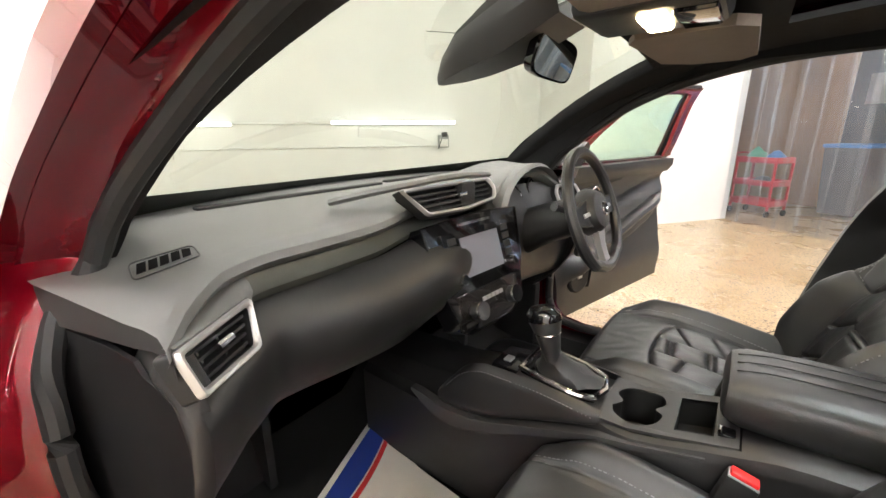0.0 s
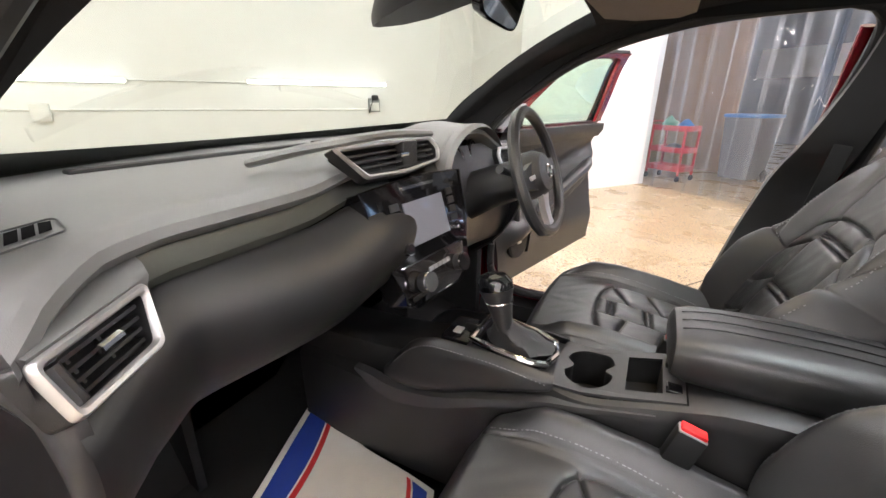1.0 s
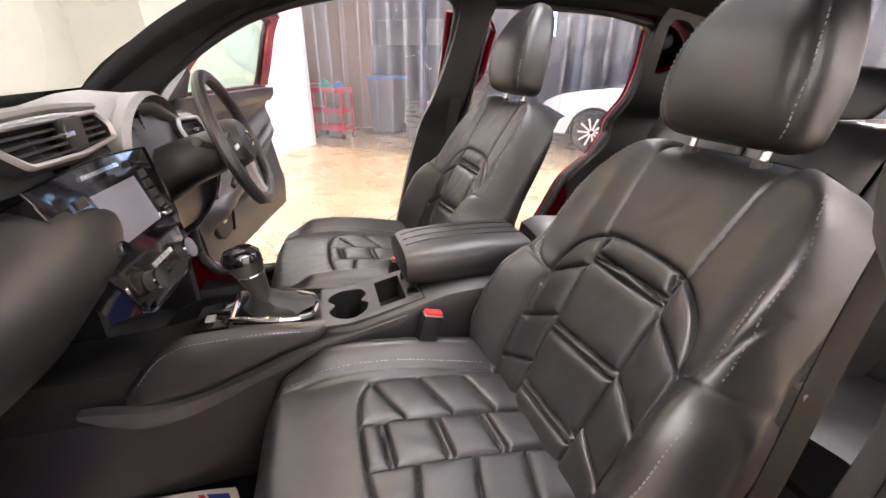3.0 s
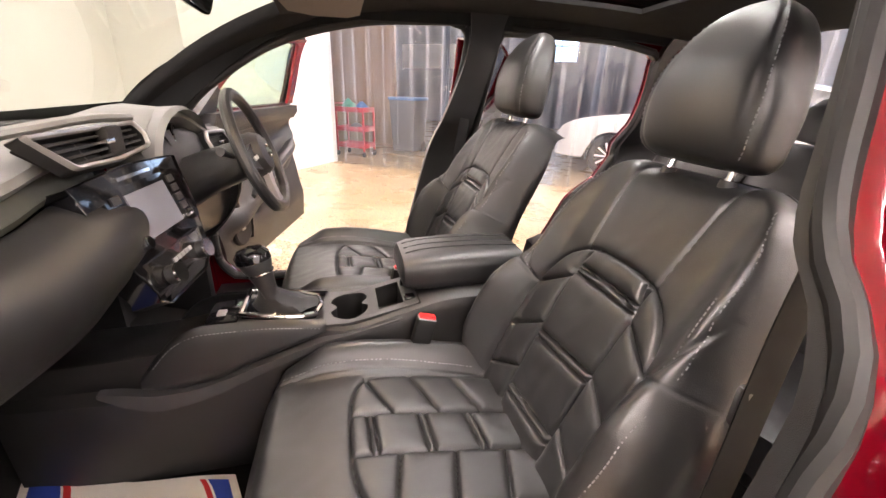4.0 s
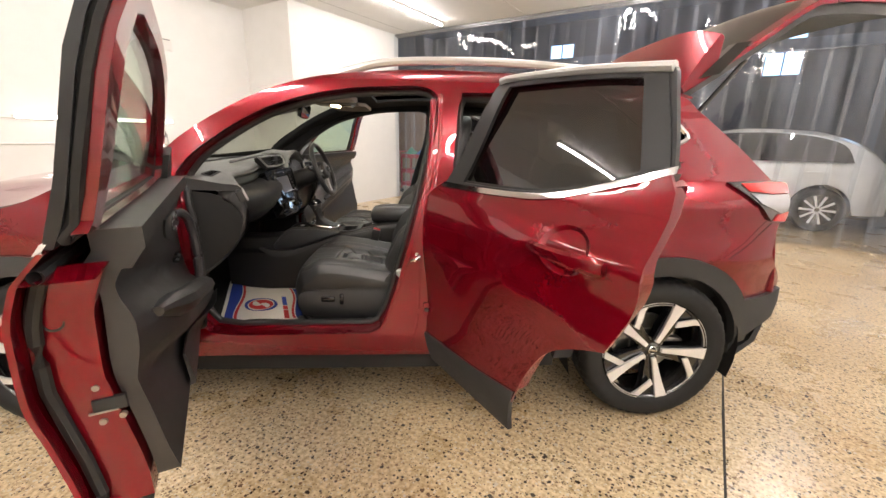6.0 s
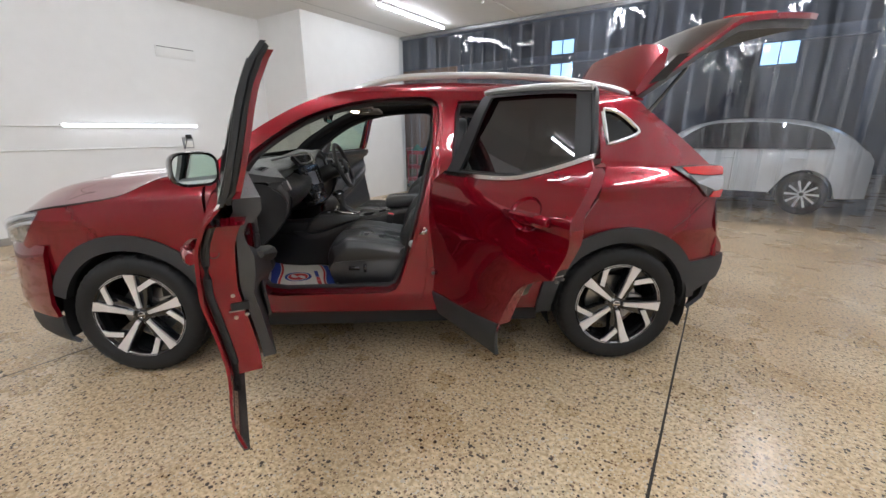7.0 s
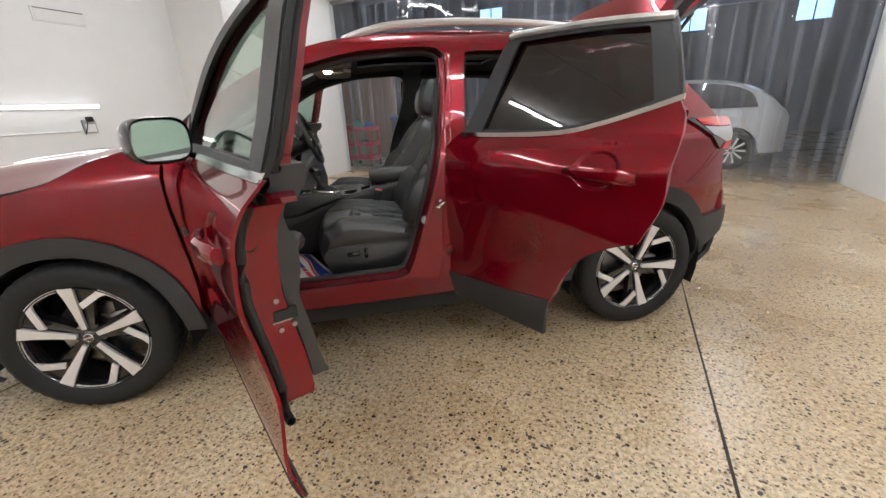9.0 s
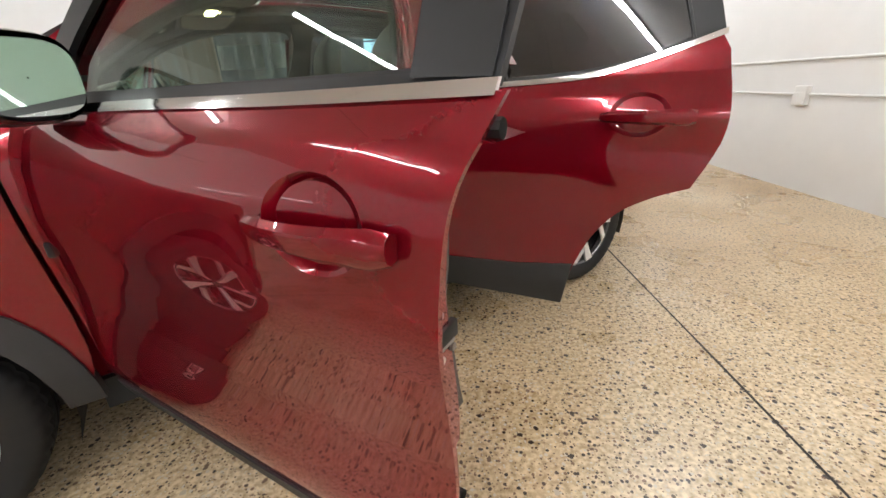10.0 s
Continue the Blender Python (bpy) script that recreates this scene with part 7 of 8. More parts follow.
paper = thing("paper_floor_mat", "white paper protection mat with blue and red print in the footwell", "floor mat")
part("paper", mat_sheet([(0, 0), (0.5, 0.03), (1, 0), (1, 1), (0, 1)], 0.0), WHITEPAPER, paper)
for a0, a1, a2 in ((0.04, 0.16, 0.205), (0.96, 0.86, 0.82)):
    wave = [b / 12 for b in range(13)]
    edge = [(a1 + 0.03 * math.sin(b * 5.5), b) for b in wave]
    edge2 = [(a2 + 0.03 * math.sin(b * 5.5), b) for b in wave]
    part("print", mat_sheet([(a0, 0.04)] + [(a, max(0.04, min(0.97, b))) for a, b in edge] + [(a0, 0.97)], 0.0015), BLUEINK, paper, "blue printed border")
    gap = 0.012 if a2 > a1 else -0.012
    part("print", mat_sheet([(a + gap, max(0.04, min(0.97, b))) for a, b in edge] + [(a, max(0.04, min(0.97, b))) for a, b in reversed(edge2)], 0.0015), REDINK, paper, "red printed stripe")
LC, LR = (0.44, 0.60), 0.20


def swirl(r0, r1, a0, a1, taper):
    n = 18
    out = []
    for i in range(n + 1):
        a = radians(a0 + (a1 - a0) * i / n)
        out.append((LC[0] + LR * r1 * math.cos(a), LC[1] + LR * 1.0 * r1 * math.sin(a)))
    for i in range(n, -1, -1):
        a = radians(a0 + (a1 - a0) * i / n)
        k = 1 - (abs(i / n - 0.5) * 2) ** 2 if taper == 1 else 1 - i / n
        r = r1 - (r1 - r0) * max(0.08, k)
        out.append((LC[0] + LR * r * math.cos(a), LC[1] + LR * 1.0 * r * math.sin(a)))
    return out


part("print", mat_sheet(swirl(0.80, 1.0, 100, 300, 1), 0.0015, step=0.04), BLUEINK, paper, "blue printed arc")
part("print", mat_sheet(swirl(0.80, 1.0, -80, 120, 1), 0.0018, step=0.04), BLUEINK, paper, "blue printed arc")
part("print", mat_sheet(swirl(0.02, 0.74, 60, 245, 2), 0.0015, step=0.04), REDINK, paper, "red printed swirl")
part("print", mat_sheet(swirl(0.02, 0.74, 240, 425, 2), 0.0015, step=0.04), REDINK, paper, "red printed swirl")
for b0, b1, m in ((0.36, 0.62, BLUEINK), (0.64, 0.74, REDINK), (0.76, 0.98, REDINK)):
    part("print", mat_sheet([(0.70, b0), (0.755, b0), (0.755, b1), (0.70, b1)], 0.0015), m, paper, "printed bar")

# ---- bay fittings ----


def local(x, y, z, rz=0):
    return ROOM @ pose(x, y, z, 0, 0, rz)


def strip_light(name, m, label, length, drop=0.05, glow=None):
    """A batten along local y with its tube facing local -z."""
    ob = thing(name, label, "light", at=m)
    part("housing", block(-0.022, 0.022, -length / 2, length / 2, 0.0, drop, 0.006), WHITEPLASTIC, ob)
    part("tube", tube([(0, -length / 2 + 0.02, -0.012), (0, length / 2 - 0.02, -0.012)], 0.022, 10), glow or TUBE, ob, "bright glowing tube")
    return ob


for yc in (4.60, 1.4, -1.8, -4.9):
    for xc in (-1.60, 1.40, 4.1):
        strip_light("ceiling_strip_light", local(xc, yc, HIGH - 0.05), "lit white strip light on the ceiling", 1.8, 0.05, TUBE if xc < 0 else BRIGHTTUBE)
for yc, ln, zc in ((1.18, 1.69, 1.42), (-1.56, 1.56, 1.40)):
    strip_light("wall_strip_light", local(X0 + 0.05, yc, zc) @ pose(0, 0, 0, 0, -90, 0), "lit white strip light on the wall", ln, 0.05, WALLTUBE)


def bay_box(name, x0, x1, y0, y1, z0, z1, material, label, category, bevel=0.004):
    ob = part(name, block(x0, x1, y0, y1, z0, z1, bevel), material, None, "", 35, ROOM)
    return tagged(ob, label, category)


# conduits, sockets and vents on the walls
def conduit(points, label, r=0.011):
    ob = part("conduit", tube(points, r, 8), WHITEPLASTIC, None, "", 35, ROOM)
    return tagged(ob, label, "conduit", "wall conduits")


conduit([(X0 + 0.012, -2.34, 1.40), (X0 + 0.012, -5.9, 1.40)], "thin white conduit along the white wall")
conduit([(X0 + 0.012, -0.78, 1.41), (X0 + 0.012, 0.34, 1.41)], "thin white conduit between two strip lights")
conduit([(X0 + 0.012, -5.9, 1.115), (X0 + 0.012, 1.78, 1.115)], "thin white conduit along the white wall")
conduit([(X1 - 0.012, -5.9, 1.18), (X1 - 0.012, 4.30, 1.18)], "thin grey conduit on the white wall")
conduit([(X1 - 0.012, -5.9, 0.88), (X1 - 0.012, 4.30, 0.88)], "thin grey conduit on the white wall")


def socket(x, y, z, side, plug):
    ob = thing("wall_socket", "grey socket box on the wall" + (" with a black plug" if plug else ""), "socket", "wall sockets", at=local(x, y, z))
    part("socket_box", block(0 if side > 0 else -0.05, 0.05 if side > 0 else 0, -0.075, 0.075, -0.085, 0.085, 0.008), GREYPLASTIC if plug else WHITEPLASTIC, ob, "plastic socket box")
    part("socket_face", block(0.05 if side > 0 else -0.056, 0.056 if side > 0 else -0.05, -0.06, 0.06, -0.07, 0.03, 0.003), WHITEPLASTIC, ob, "white socket face")
    if plug:
        part("plug", block(0.03, 0.09, -0.035, 0.045, 0.06, 0.125, 0.015), SEAL, ob, "black plug")
        part("lead", tube(spline([(0.07, -0.03, 0.06), (0.08, -0.06, -0.02), (0.05, -0.08, -0.10)], 5), 0.006, 6), SEAL, ob, "black lead")


socket(X0, 1.85, 1.17, 1, True)
socket(X0, -1.53, 1.09, 1, False)
socket(X1, 2.80, 0.87, -1, False)
socket(X1, 4.35, 1.19, -1, False)
socket(X1, 4.35, 0.89, -1, False)
for y0 in (1.62, -0.56):
    ob = thing("wall_vent", "slim white ventilation panel high on the wall", "vent", "wall vents", at=local(X0, y0, 2.40))
    part("vent_frame", block(0, 0.018, 0, 0.56, 0, 0.165, 0.004), WHITEPLASTIC, ob)
    part("vent_flap", block(0.018, 0.028, 0.02, 0.54, 0.012, 0.135, 0.003), WHITEPLASTIC, ob, "white flap")
    part("vent_slot", block(0.0185, 0.022, 0.02, 0.54, 0.142, 0.150), SEAL, ob, "dark slot")
sk = part("baseboard", block(X0 + 0.001, X0 + 0.012, Y0, JOGY, 0.0, 0.09, 0.002), mat("grey_upstand", (0.33, 0.31, 0.28), 0.7, grain=0.15, scale=12), None, "", 35, ROOM)
tagged(sk, "grey concrete upstand at the foot of the wall", "baseboard", "", "structure")
sk = part("trim", block(JOGX, X1, Y1 - 0.045, Y1 - 0.002, HIGH - 0.055, HIGH, 0.003), STEEL, None, "", 35, ROOM)
tagged(sk, "steel curtain rail under the ceiling edge", "rail", "", "structure")
seam_mat = mat("ceiling_seam", (0.45, 0.45, 0.44), 0.8)
for k, xx in enumerate((-2.6, -0.2, 2.7)):
    t = part("trim", block(xx - 0.004, xx + 0.004, Y0, Y1 - 0.05, HIGH - 0.004, HIGH - 0.0005), seam_mat, None, "", 35, ROOM)
    tagged(t, "thin seam between ceiling panels", "trim", "", "structure")
for xx, yy in ((-0.35, 4.7), (0.6, 3.6), (2.9, 4.4)):
    s = part("ceiling_hook", lathe([(0.0, -0.03), (0.012, -0.03), (0.020, -0.02), (0.022, 0.0)], 12), WHITEPLASTIC, None, "", 35, local(xx, yy, HIGH))
    tagged(s, "small white sensor on the ceiling", "sensor")
# floor joints
for name, pts in (("floor_joint", [(2.975, Y0), (2.975, FARY)]), ("floor_joint", [(-0.13, Y0), (-0.13, FARY)])):
    (xa, ya), (xb, yb) = pts
    rows = []
    for i in range(60):
        y = ya + (yb - ya) * i / 59
        w = 0.006 + 0.004 * noise.noise((xa, y * 3.1, 0.3))
        c = 0.006 * noise.noise((xa, y * 1.7, 2.2))
        rows.append([(xa + c - w, y, 0.0008), (xa + c + w, y, 0.0008)])
    j = part(name, surface(rows), JOINT, None, "", 35, ROOM)
    tagged(j, "dark saw-cut joint in the concrete floor", "floor joint", "", "structure")


# ---- strip curtain ----
def strip_mat():
    m = bpy.data.materials.new("clear_pvc_strip")
    m.use_nodes = True
    nt = m.node_tree
    nt.nodes.remove(nt.nodes["Principled BSDF"])
    N, L = nt.nodes, nt.links
    tr = N.new("ShaderNodeBsdfTransparent")
    tr.inputs[0].default_value = (0.93, 0.95, 0.97, 1)
    df = N.new("ShaderNodeBsdfDiffuse")
    df.inputs[0].default_value = (0.56, 0.63, 0.78, 1)
    m1 = N.new("ShaderNodeMixShader")
    tc = N.new("ShaderNodeTexCoord")
    mp = N.new("ShaderNodeMapping")
    mp.inputs["Scale"].default_value = (6, 6, 0.25)
    L.new(tc.outputs["Object"], mp.inputs["Vector"])
    n1 = N.new("ShaderNodeTexNoise")
    n1.inputs["Scale"].default_value = 1.6
    n1.inputs["Detail"].default_value = 4
    L.new(mp.outputs[0], n1.inputs["Vector"])
    r1 = N.new("ShaderNodeMapRange")
    r1.inputs["From Min"].default_value = 0.35
    r1.inputs["From Max"].default_value = 0.75
    r1.inputs["To Min"].default_value = 0.02
    r1.inputs["To Max"].default_value = 0.17
    L.new(n1.outputs["Fac"], r1.inputs["Value"])
    L.new(r1.outputs[0], m1.inputs[0])
    L.new(tr.outputs[0], m1.inputs[1])
    L.new(df.outputs[0], m1.inputs[2])
    gl = N.new("ShaderNodeBsdfGlossy")
    gl.inputs["Roughness"].default_value = 0.02
    mp2 = N.new("ShaderNodeMapping")
    mp2.inputs["Scale"].default_value = (5, 5, 0.9)
    L.new(tc.outputs["Object"], mp2.inputs["Vector"])
    n2 = N.new("ShaderNodeTexNoise")
    n2.inputs["Scale"].default_value = 1.3
    n2.inputs["Detail"].default_value = 2
    L.new(mp2.outputs[0], n2.inputs["Vector"])
    bp = N.new("ShaderNodeBump")
    bp.inputs["Strength"].default_value = 1.0
    bp.inputs["Distance"].default_value = 0.016
    L.new(n2.outputs["Fac"], bp.inputs["Height"])
    L.new(bp.outputs[0], gl.inputs["Normal"])
    lw = N.new("ShaderNodeLayerWeight")
    lw.inputs["Blend"].default_value = 0.5
    pw = N.new("ShaderNodeMath")
    pw.operation = "POWER"
    pw.inputs[1].default_value = 4
    L.new(lw.outputs["Facing"], pw.inputs[0])
    fr = N.new("ShaderNodeMapRange")
    fr.inputs["To Min"].default_value = 0.07
    L.new(pw.outputs[0], fr.inputs["Value"])
    m2 = N.new("ShaderNodeMixShader")
    L.new(fr.outputs[0], m2.inputs[0])
    L.new(m1.outputs[0], m2.inputs[1])
    L.new(gl.outputs[0], m2.inputs[2])
    L.new(m2.outputs[0], N["Material Output"].inputs[0])
    return m


PVC = strip_mat()
curtain = thing("strip_curtain", "clear plastic strip curtain hanging across the bay opening", "curtain", at=ROOM)
rail = part("curtain_rail", block(JOGX + 0.01, X1 - 0.01, Y1 - 0.10, Y1 - 0.05, HIGH - 0.04, HIGH - 0.002, 0.004), STEEL, curtain, "steel hanging rail")
random.seed(7)
x = JOGX + 0.02
k = 0
while x < X1 - 0.05:
    w = min(0.30, X1 - 0.01 - x)
    rows = []
    ph, lean, bow = random.uniform(0, 6), random.uniform(-0.02, 0.02), random.choice((-1, 1)) * random.uniform(0.004, 0.016)
    yy = Y1 - 0.13 - (0.022 if k % 2 else 0)
    for i in range(19):
        z = HIGH - 0.02 - (HIGH - 0.03) * i / 18
        f = i / 18
        row = []
        for j in range(7):
            s = j / 6 - 0.5
            row.append((x + w * (s + 0.5) + lean * f, yy + bow * (4 * s * s - 0.5) * (0.4 + 0.6 * f) + (0.006 + 0.010 * f) * math.sin(7.5 * f + ph) + 0.05 * s * math.sin(ph + 2.2 * f), z))
        rows.append(row)
    part("strip", surface(rows), PVC, curtain)
    x += 0.245
    k += 1

# ---- beyond the curtain ----
STEELBLUE = mat("blue_grey_cladding", (0.10, 0.15, 0.25), 0.6, grain=0.2, scale=14)
DARKWALL = mat("dark_grey_block_wall", (0.075, 0.10, 0.155), 0.8, grain=0.25, scale=10)
WOOD = mat("brown_plywood", (0.30, 0.165, 0.085), 0.55, grain=0.25, scale=20, stretch=(1, 1, 0.15))
DAY = mat("bright_window_daylight", (0.8, 0.9, 1.0), 0.5, emit=(0.46, 0.72, 1.0), power=2.6, rough_var=0)
structure("far_wall_north", block(FARX0, FARX1, FARY, FARY + 0.2, 0, FARH), DARKWALL, "dark blue-grey workshop wall", "wall")
structure("far_wall_west", block(FARX0 - 0.2, FARX0, Y1, FARY, 0, FARH), DARKWALL, "dark grey workshop side wall", "wall")
structure("far_wall_east", block(FARX1, FARX1 + 0.2, Y1, FARY, 0, FARH), DARKWALL, "dark grey workshop side wall", "wall")
structure("far_wall_south", block(FARX0, X0 - 0.2, Y1 - 0.2, Y1, 0, FARH), DARKWALL, "dark workshop wall beside the bay", "wall")
structure("far_wall_south_east", block(X1 + 0.2, FARX1, Y1 - 0.2, Y1, 0, FARH), DARKWALL, "dark workshop wall beside the bay", "wall")
structure("far_wall_over", block(X0 - 0.2, X1 + 0.2, Y1 - 0.15, Y1, HIGH + 0.15, FARH), DARKWALL, "dark workshop wall above the bay", "wall")
structure("far_ceiling", block(FARX0, FARX1, Y1 - 0.2, FARY, FARH, FARH + 0.15), STEELBLUE, "blue-grey steel workshop roof", "ceiling")
for n, (x0, x1, z0, z1) in enumerate(((-3.32, -2.40, 3.28, 4.82), (-1.24, -0.11, 2.25, 3.28), (3.6, 4.53, 3.28, 4.66), (6.9, 7.8, 3.28, 4.66))):
    w = thing("window_%d" % (n + 1), "bright daylit workshop window with dark frame", "window", "", "structure", at=ROOM)
    for i in range(2):
        za = z0 + (z1 - z0) * i / 2
        part("pane", block(x0, x1, FARY - 0.03, FARY - 0.02, za + 0.03, za + (z1 - z0) / 2 - 0.03), DAY, w)
        part("window_bar", block(x0 - 0.03, x1 + 0.03, FARY - 0.06, FARY - 0.01, za - 0.02, za + 0.02, 0.004), STEELBLUE, w)
    part("window_bar", block(x0 - 0.03, x1 + 0.03, FARY - 0.06, FARY - 0.01, z1 - 0.02, z1 + 0.02, 0.004), STEELBLUE, w)
    for xx in (x0, (x0 + x1) / 2, x1):
        part("window_bar", block(xx - 0.02, xx + 0.02, FARY - 0.06, FARY - 0.01, z0, z1, 0.004), STEELBLUE, w)
# steel posts and beams
for n, xx in enumerate((-3.4, 0.9, 5.6)):
    ob = thing("steel_post", "tall blue-grey steel roof post", "post", "roof posts", at=local(xx, 12.0, 0))
    part("web", block(-0.01, 0.01, -0.09, 0.09, 0, FARH), STEELBLUE, ob)
    for yy in (-0.09, 0.09):
        part("flange", block(-0.09, 0.09, yy - 0.012, yy + 0.012, 0, FARH), STEELBLUE, ob)
bay_box("steel_beam", FARX0, FARX1, 11.9, 12.1, 3.35, 3.60, STEELBLUE, "long blue-grey steel beam across the workshop", "beam")
bay_box("steel_beam", FARX0, FARX1, 8.9, 9.05, 4.4, 4.6, STEELBLUE, "long blue-grey steel beam across the workshop", "beam")
bay_box("white_banner", -6.87, -4.17, FARY - 0.06, FARY - 0.02, 2.0, 2.85, WHITEPLASTIC, "white blank board fixed on the far wall", "board")
# wooden partition
ob = thing("wooden_partition", "brown plywood partition panels beyond the curtain", "partition", at=local(-4.93, 8.2, 0))
for k in range(3):
    part("panel", block(0.62 * k, 0.62 * k + 0.615, 0, 0.03, 0, 2.95, 0.003), WOOD, ob)
part("edge_post", block(1.86, 1.93, -0.02, 0.05, 0, 2.95, 0.004), WOOD, ob)
# red tool trolley
tr = thing("tool_trolley", "red metal three-tier trolley loaded with cloths", "trolley", at=local(-3.05, 6.7, 0))
REDMETAL = mat("red_enamel", (0.55, 0.02, 0.025), 0.35, 0.1, coat=0.4, grain=0.05, scale=30)
for z in (0.16, 0.46, 0.80):
    part("tray", block(-0.30, 0.30, -0.19, 0.19, z, z + 0.012), REDMETAL, tr)
    for y in (-0.19, 0.19):
        part("tray_rim", block(-0.30, 0.30, y - 0.006, y + 0.006, z, z + 0.085, 0.002), REDMETAL, tr)
    for xx in (-0.30, 0.30):
        part("tray_rim", block(xx - 0.006, xx + 0.006, -0.19, 0.19, z, z + 0.085, 0.002), REDMETAL, tr)
for xx in (-0.29, 0.29):
    for y in (-0.18, 0.18):
        part("leg", block(xx - 0.015, xx + 0.015, y - 0.015, y + 0.015, 0.10, 0.86, 0.003), REDMETAL, tr)
        part("castor", lathe([(0.0, -0.015), (0.045, -0.015), (0.05, 0.0), (0.045, 0.015), (0.0, 0.015)], 16, m=Matrix.Translation((xx, y, 0.05)) @ pose(0, 0, 0, 0, 90, 0)), SEAL, tr, "black castor")
part("push_bar", tube(spline([(-0.29, -0.18, 0.86), (-0.36, -0.16, 0.93), (-0.36, 0.16, 0.93), (-0.29, 0.18, 0.86)], 4), 0.012, 8), REDMETAL, tr)


def heap(name, m, size, material, label, category, seed):
    rows = []
    for i in range(7):
        f = i / 6
        rows.append([(size[0] * (1 - f ** 2.2 * 0.9) * math.cos(a) * (1 + 0.22 * noise.noise((math.cos(a) * 2, math.sin(a) * 2, seed + f * 2))), size[1] * (1 - f ** 2.2 * 0.9) * math.sin(a), size[2] * f * (1 + 0.25 * noise.noise((math.cos(a) * 3, f * 3, seed)))) for a in (2 * math.pi * k / 18 for k in range(18))])
    bm = surface(rows, None, False, True)
    bm.verts.ensure_lookup_table()
    bm.faces.new([bm.verts[6 * 18 + i] for i in range(18)])
    ob = part(name, bm, material, None, "", 60, m)
    return tagged(ob, label, category)


GREENCLOTH = mat("green_cloth", (0.03, 0.22, 0.13), 0.9, grain=0.2, scale=50)
BLUECLOTH = mat("blue_cloth", (0.03, 0.14, 0.36), 0.85, grain=0.2, scale=50)
heap("cloth_pile", local(-3.17, 6.7, 0.812), (0.15, 0.15, 0.20), GREENCLOTH, "crumpled green cloths on the red trolley", "cloth", 1.0)
heap("cloth_pile", local(-2.89, 6.7, 0.812), (0.13, 0.15, 0.17), BLUECLOTH, "crumpled blue cloths on the red trolley", "cloth", 4.0)
heap("cloth_pile", local(-3.03, 6.7, 0.472), (0.2, 0.13, 0.12), mat("dark_cloth", (0.05, 0.03, 0.03), 0.9, grain=0.2, scale=50), "dark cloths on the trolley's middle tray", "cloth", 7.0)
# wheeled bin with blue lid
bn = thing("wheeled_bin", "dark grey wheeled bin with a blue lid", "bin", at=local(-2.38, 7.6, 0))
BINGREY = mat("bin_grey", (0.07, 0.075, 0.085), 0.5, grain=0.1, scale=30)
rows = [[(sx * w, sy * d, z) for sx, sy in ((-1, -1), (1, -1), (1, 1), (-1, 1))] for w, d, z in ((0.22, 0.24, 0.06), (0.24, 0.27, 0.4), (0.27, 0.31, 1.02))]
bm = surface(rows, None, False, True)
bm.verts.ensure_lookup_table()
bm.faces.new([bm.verts[i] for i in range(4)])
part("bin_body", bm, BINGREY, bn)
part("lid", block(-0.29, 0.29, -0.34, 0.33, 1.02, 1.075, 0.02), BLUECLOTH, bn, "blue plastic lid")
for xx in (-0.22, 0.22):
    part("bin_wheel", lathe([(0.0, -0.025), (0.10, -0.025), (0.105, 0), (0.10, 0.025), (0.0, 0.025)], 20, m=Matrix.Translation((xx, 0.22, 0.10)) @ pose(0, 0, 0, 0, 90, 0)), SEAL, bn, "black bin wheel")
# more clutter
heap("bag_heap", local(-0.75, 7.6, 0.0), (0.35, 0.3, 0.55), BLUECLOTH, "blue plastic sacks heaped on the floor", "sacks", 11.0)
cab = thing("tool_cabinet", "red and dark metal tool cabinet", "cabinet", at=local(-1.2, 8.4, 0))
part("cabinet_body", block(-0.35, 0.35, -0.25, 0.25, 0.05, 0.95, 0.01), BINGREY, cab)
for k in range(5):
    part("drawer", block(-0.33, 0.33, -0.27, -0.25, 0.10 + 0.165 * k, 0.245 + 0.165 * k, 0.006), REDMETAL, cab)

# white car parked behind the curtain
wc = thing("parked_car", "white hatchback parked behind the plastic curtain", "car", at=local(1.47, 7.85, 0))
# flat grey for an added sheet; the cabin's dimness is in its colour
BACKING = mat("cabin_dimness_grey", (0.16, 0.17, 0.17), 0.8)
WHITEPAINT = mat("white_car_paint", (0.74, 0.75, 0.76), 0.3, coat=1.0, grain=0.02, scale=20)
top_line = pchip([(-0.88, 0.62), (-0.80, 0.74), (-0.4, 0.90), (0.3, 1.00), (0.55, 1.08), (1.15, 1.42), (1.7, 1.50), (2.4, 1.47), (2.9, 1.34), (3.35, 1.02), (3.46, 0.85)])
wc_half = pchip([(-0.88, 0.55), (-0.6, 0.80), (-0.2, 0.88), (2.7, 0.89), (3.2, 0.82), (3.46, 0.62)])
rows = []
for i in range(47):
    x = -0.88 + 4.34 * i / 46
    h = top_line(x)
    w = wc_half(x)
    belt = min(h, 0.98)
    low = 0.28
    for cx in (0.0, 2.68):
        dd = 0.37 ** 2 - (x - cx) ** 2
        if dd > 0:
            low = max(low, 0.33 + math.sqrt(dd))
    low = min(low, belt - 0.05)
    half = [(w * 0.97, low), (w, (low + belt) / 2), (w, belt - 0.08), (w * 0.965, belt)]
    half += [(w * 0.86 if h > 1.15 else w * 0.9, max(belt, h - 0.06)), (w * 0.70, max(belt, h - 0.008)), (w * 0.3, h)]
    rows.append([(x, -a, b) for a, b in half] + [(x, a, b) for a, b in reversed(half)])
part("body", solid(surface(rows), 0.01), WHITEPAINT, wc)
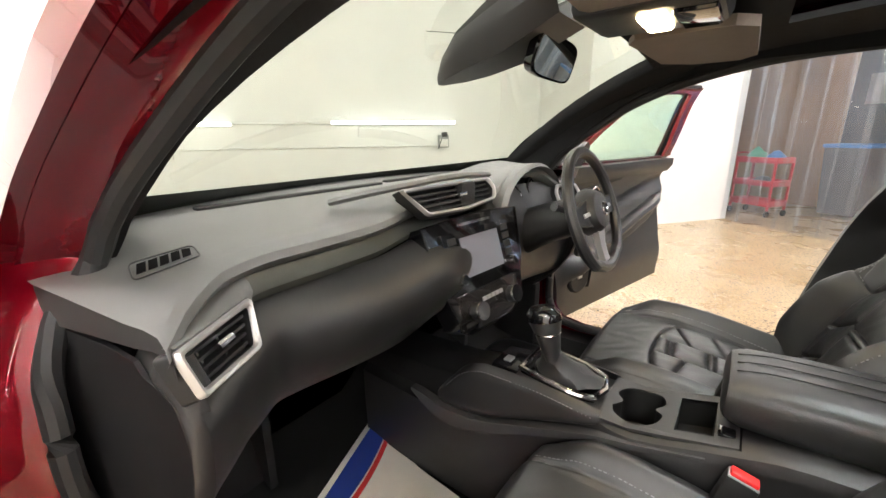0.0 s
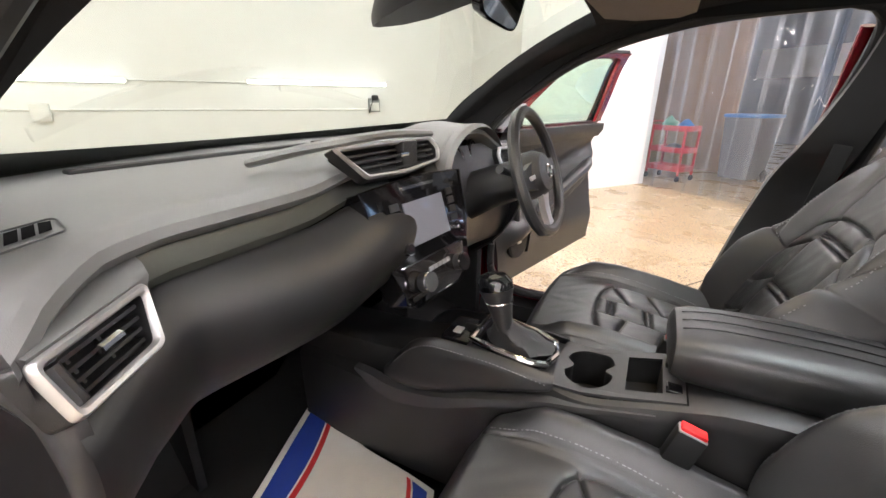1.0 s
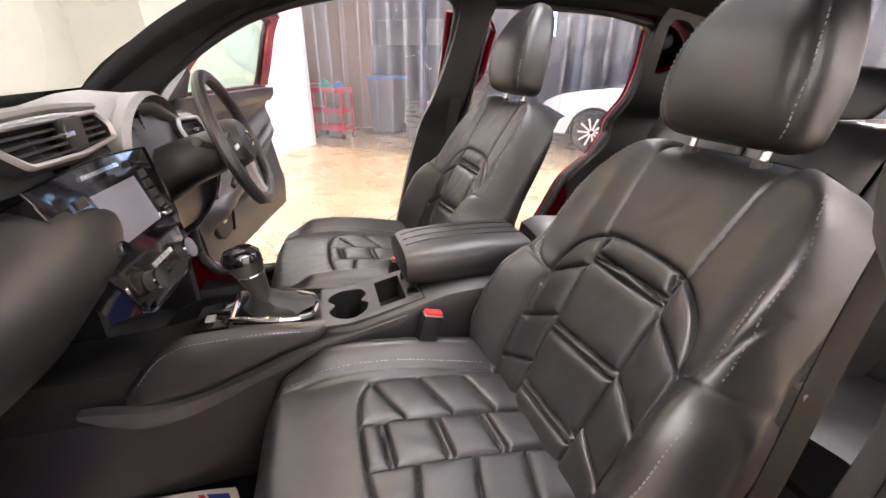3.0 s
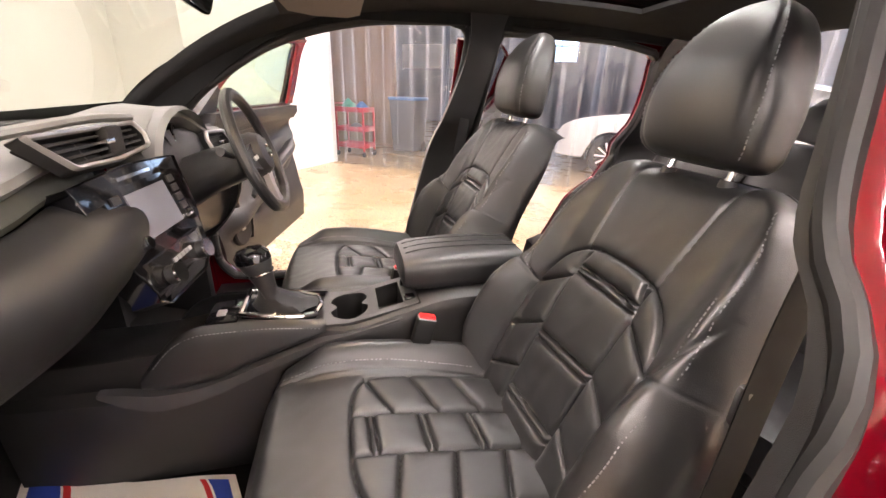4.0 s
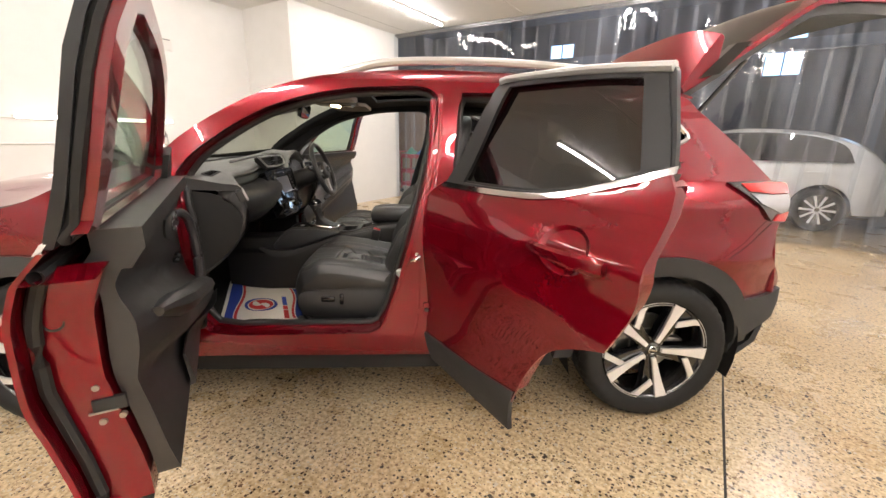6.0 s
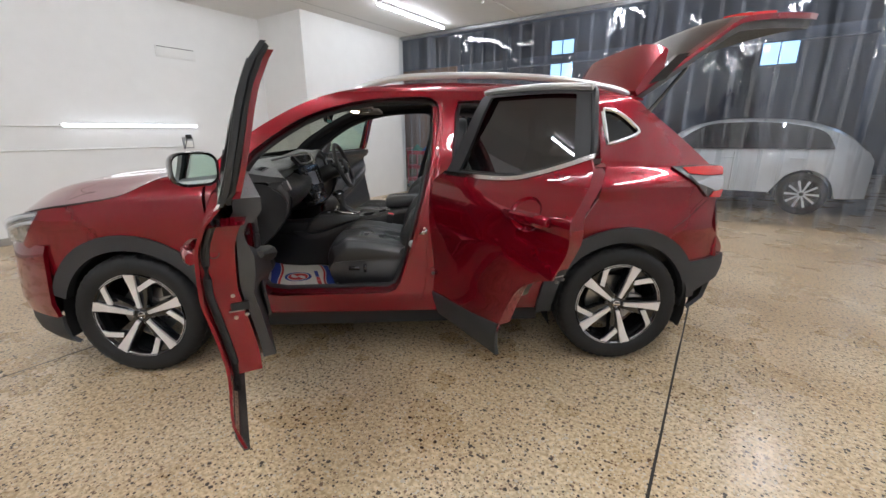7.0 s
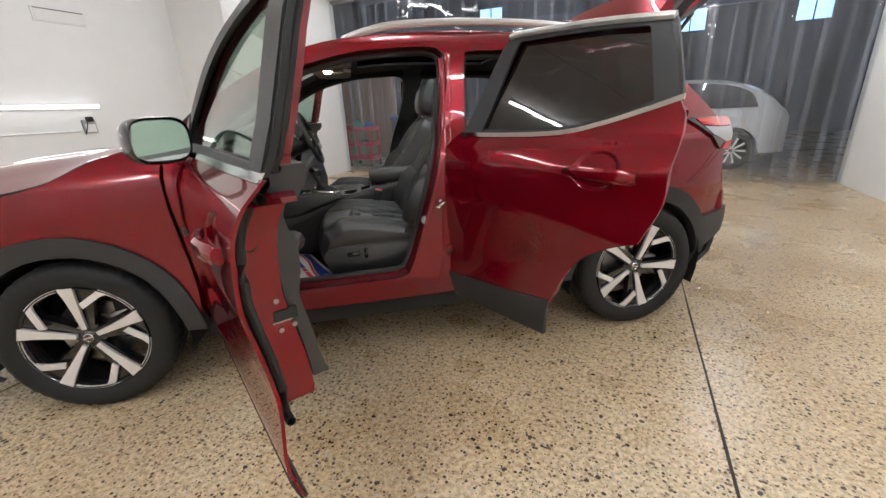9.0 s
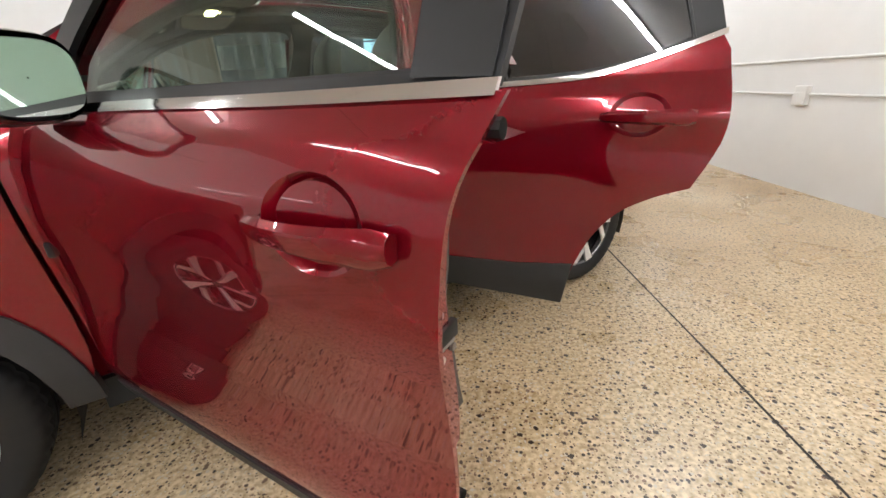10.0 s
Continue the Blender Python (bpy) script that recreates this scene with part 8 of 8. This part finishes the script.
for s in (-1, 1):
    glass_line = [(0.72, 1.0), (1.22, 1.37), (1.75, 1.43), (2.35, 1.40), (2.80, 1.27), (2.95, 1.02)]
    part("side_window", sheet([[(q.x, q.y) for q in spline(glass_line, 4)]], lambda u, v, d, s=s: (u, s * (0.90 - 0.10 * max(0, v - 0.98) / 0.4 - d), v), 0.2, 0.01), PRIVACY, wc, "dark side windows")
    part("window_backing", sheet([[(q.x, q.y) for q in spline(glass_line, 4)]], lambda u, v, d, s=s: (u, s * (0.886 - 0.10 * max(0, v - 0.98) / 0.4 - d), v), 0.2, 0.01), BACKING, wc, "grey sheet standing in for the dim cabin")
    for hx in (1.55, 2.45):
        part("door_handle", block(hx, hx + 0.18, s * 0.895 - 0.012, s * 0.895 + 0.012, 0.86, 0.885, 0.006), WHITEPAINT, wc)
    for dx in (0.62, 1.72):
        part("door_gap", block(dx - 0.003, dx + 0.003, s * 0.885 - 0.008, s * 0.885 + 0.008, 0.35, 0.97), SEAL, wc, "dark door gap")
    part("sill", block(0.42, 2.25, s * 0.86 - 0.03, s * 0.86 + 0.03, 0.22, 0.33, 0.01), CLAD, wc, "black sill")
    for cx in (0.0, 2.68):
        m = Matrix.Translation((cx, s * 0.80, 0.325)) @ pose(0, 0, 0, 90 if s < 0 else -90, 0, 0)
        wh = part("wheel", lathe([(0.22, 0.085), (0.24, 0.10), (0.29, 0.10), (0.32, 0.075), (0.325, 0.0), (0.32, -0.08), (0.22, -0.09)], 40), RUBBER, wc, "tyre with ten-spoke alloy", at=m)
        part("rim", lathe([(0.225, 0.088), (0.215, 0.09), (0.20, 0.03), (0.0, 0.025)], 40), BLACKALLOY, wh)
        for k in range(10):
            t = Matrix.Rotation(radians(36 * k), 4, "Z")
            part("spoke", sheet([[(0.03, -0.010), (0.21, -0.024), (0.222, 0.010), (0.03, 0.012)]], lambda u, v, d: (u, v, 0.085 - d), 0.2, 0.015, t), ALLOY, wh)
        part("arch", surface([[(cx + 0.36 * math.cos(radians(a)), s * yy, 0.33 + 0.36 * math.sin(radians(a))) for a in range(-10, 195, 12)] for yy in (0.87, 0.55)]), SEAL, wc, "dark wheel arch")
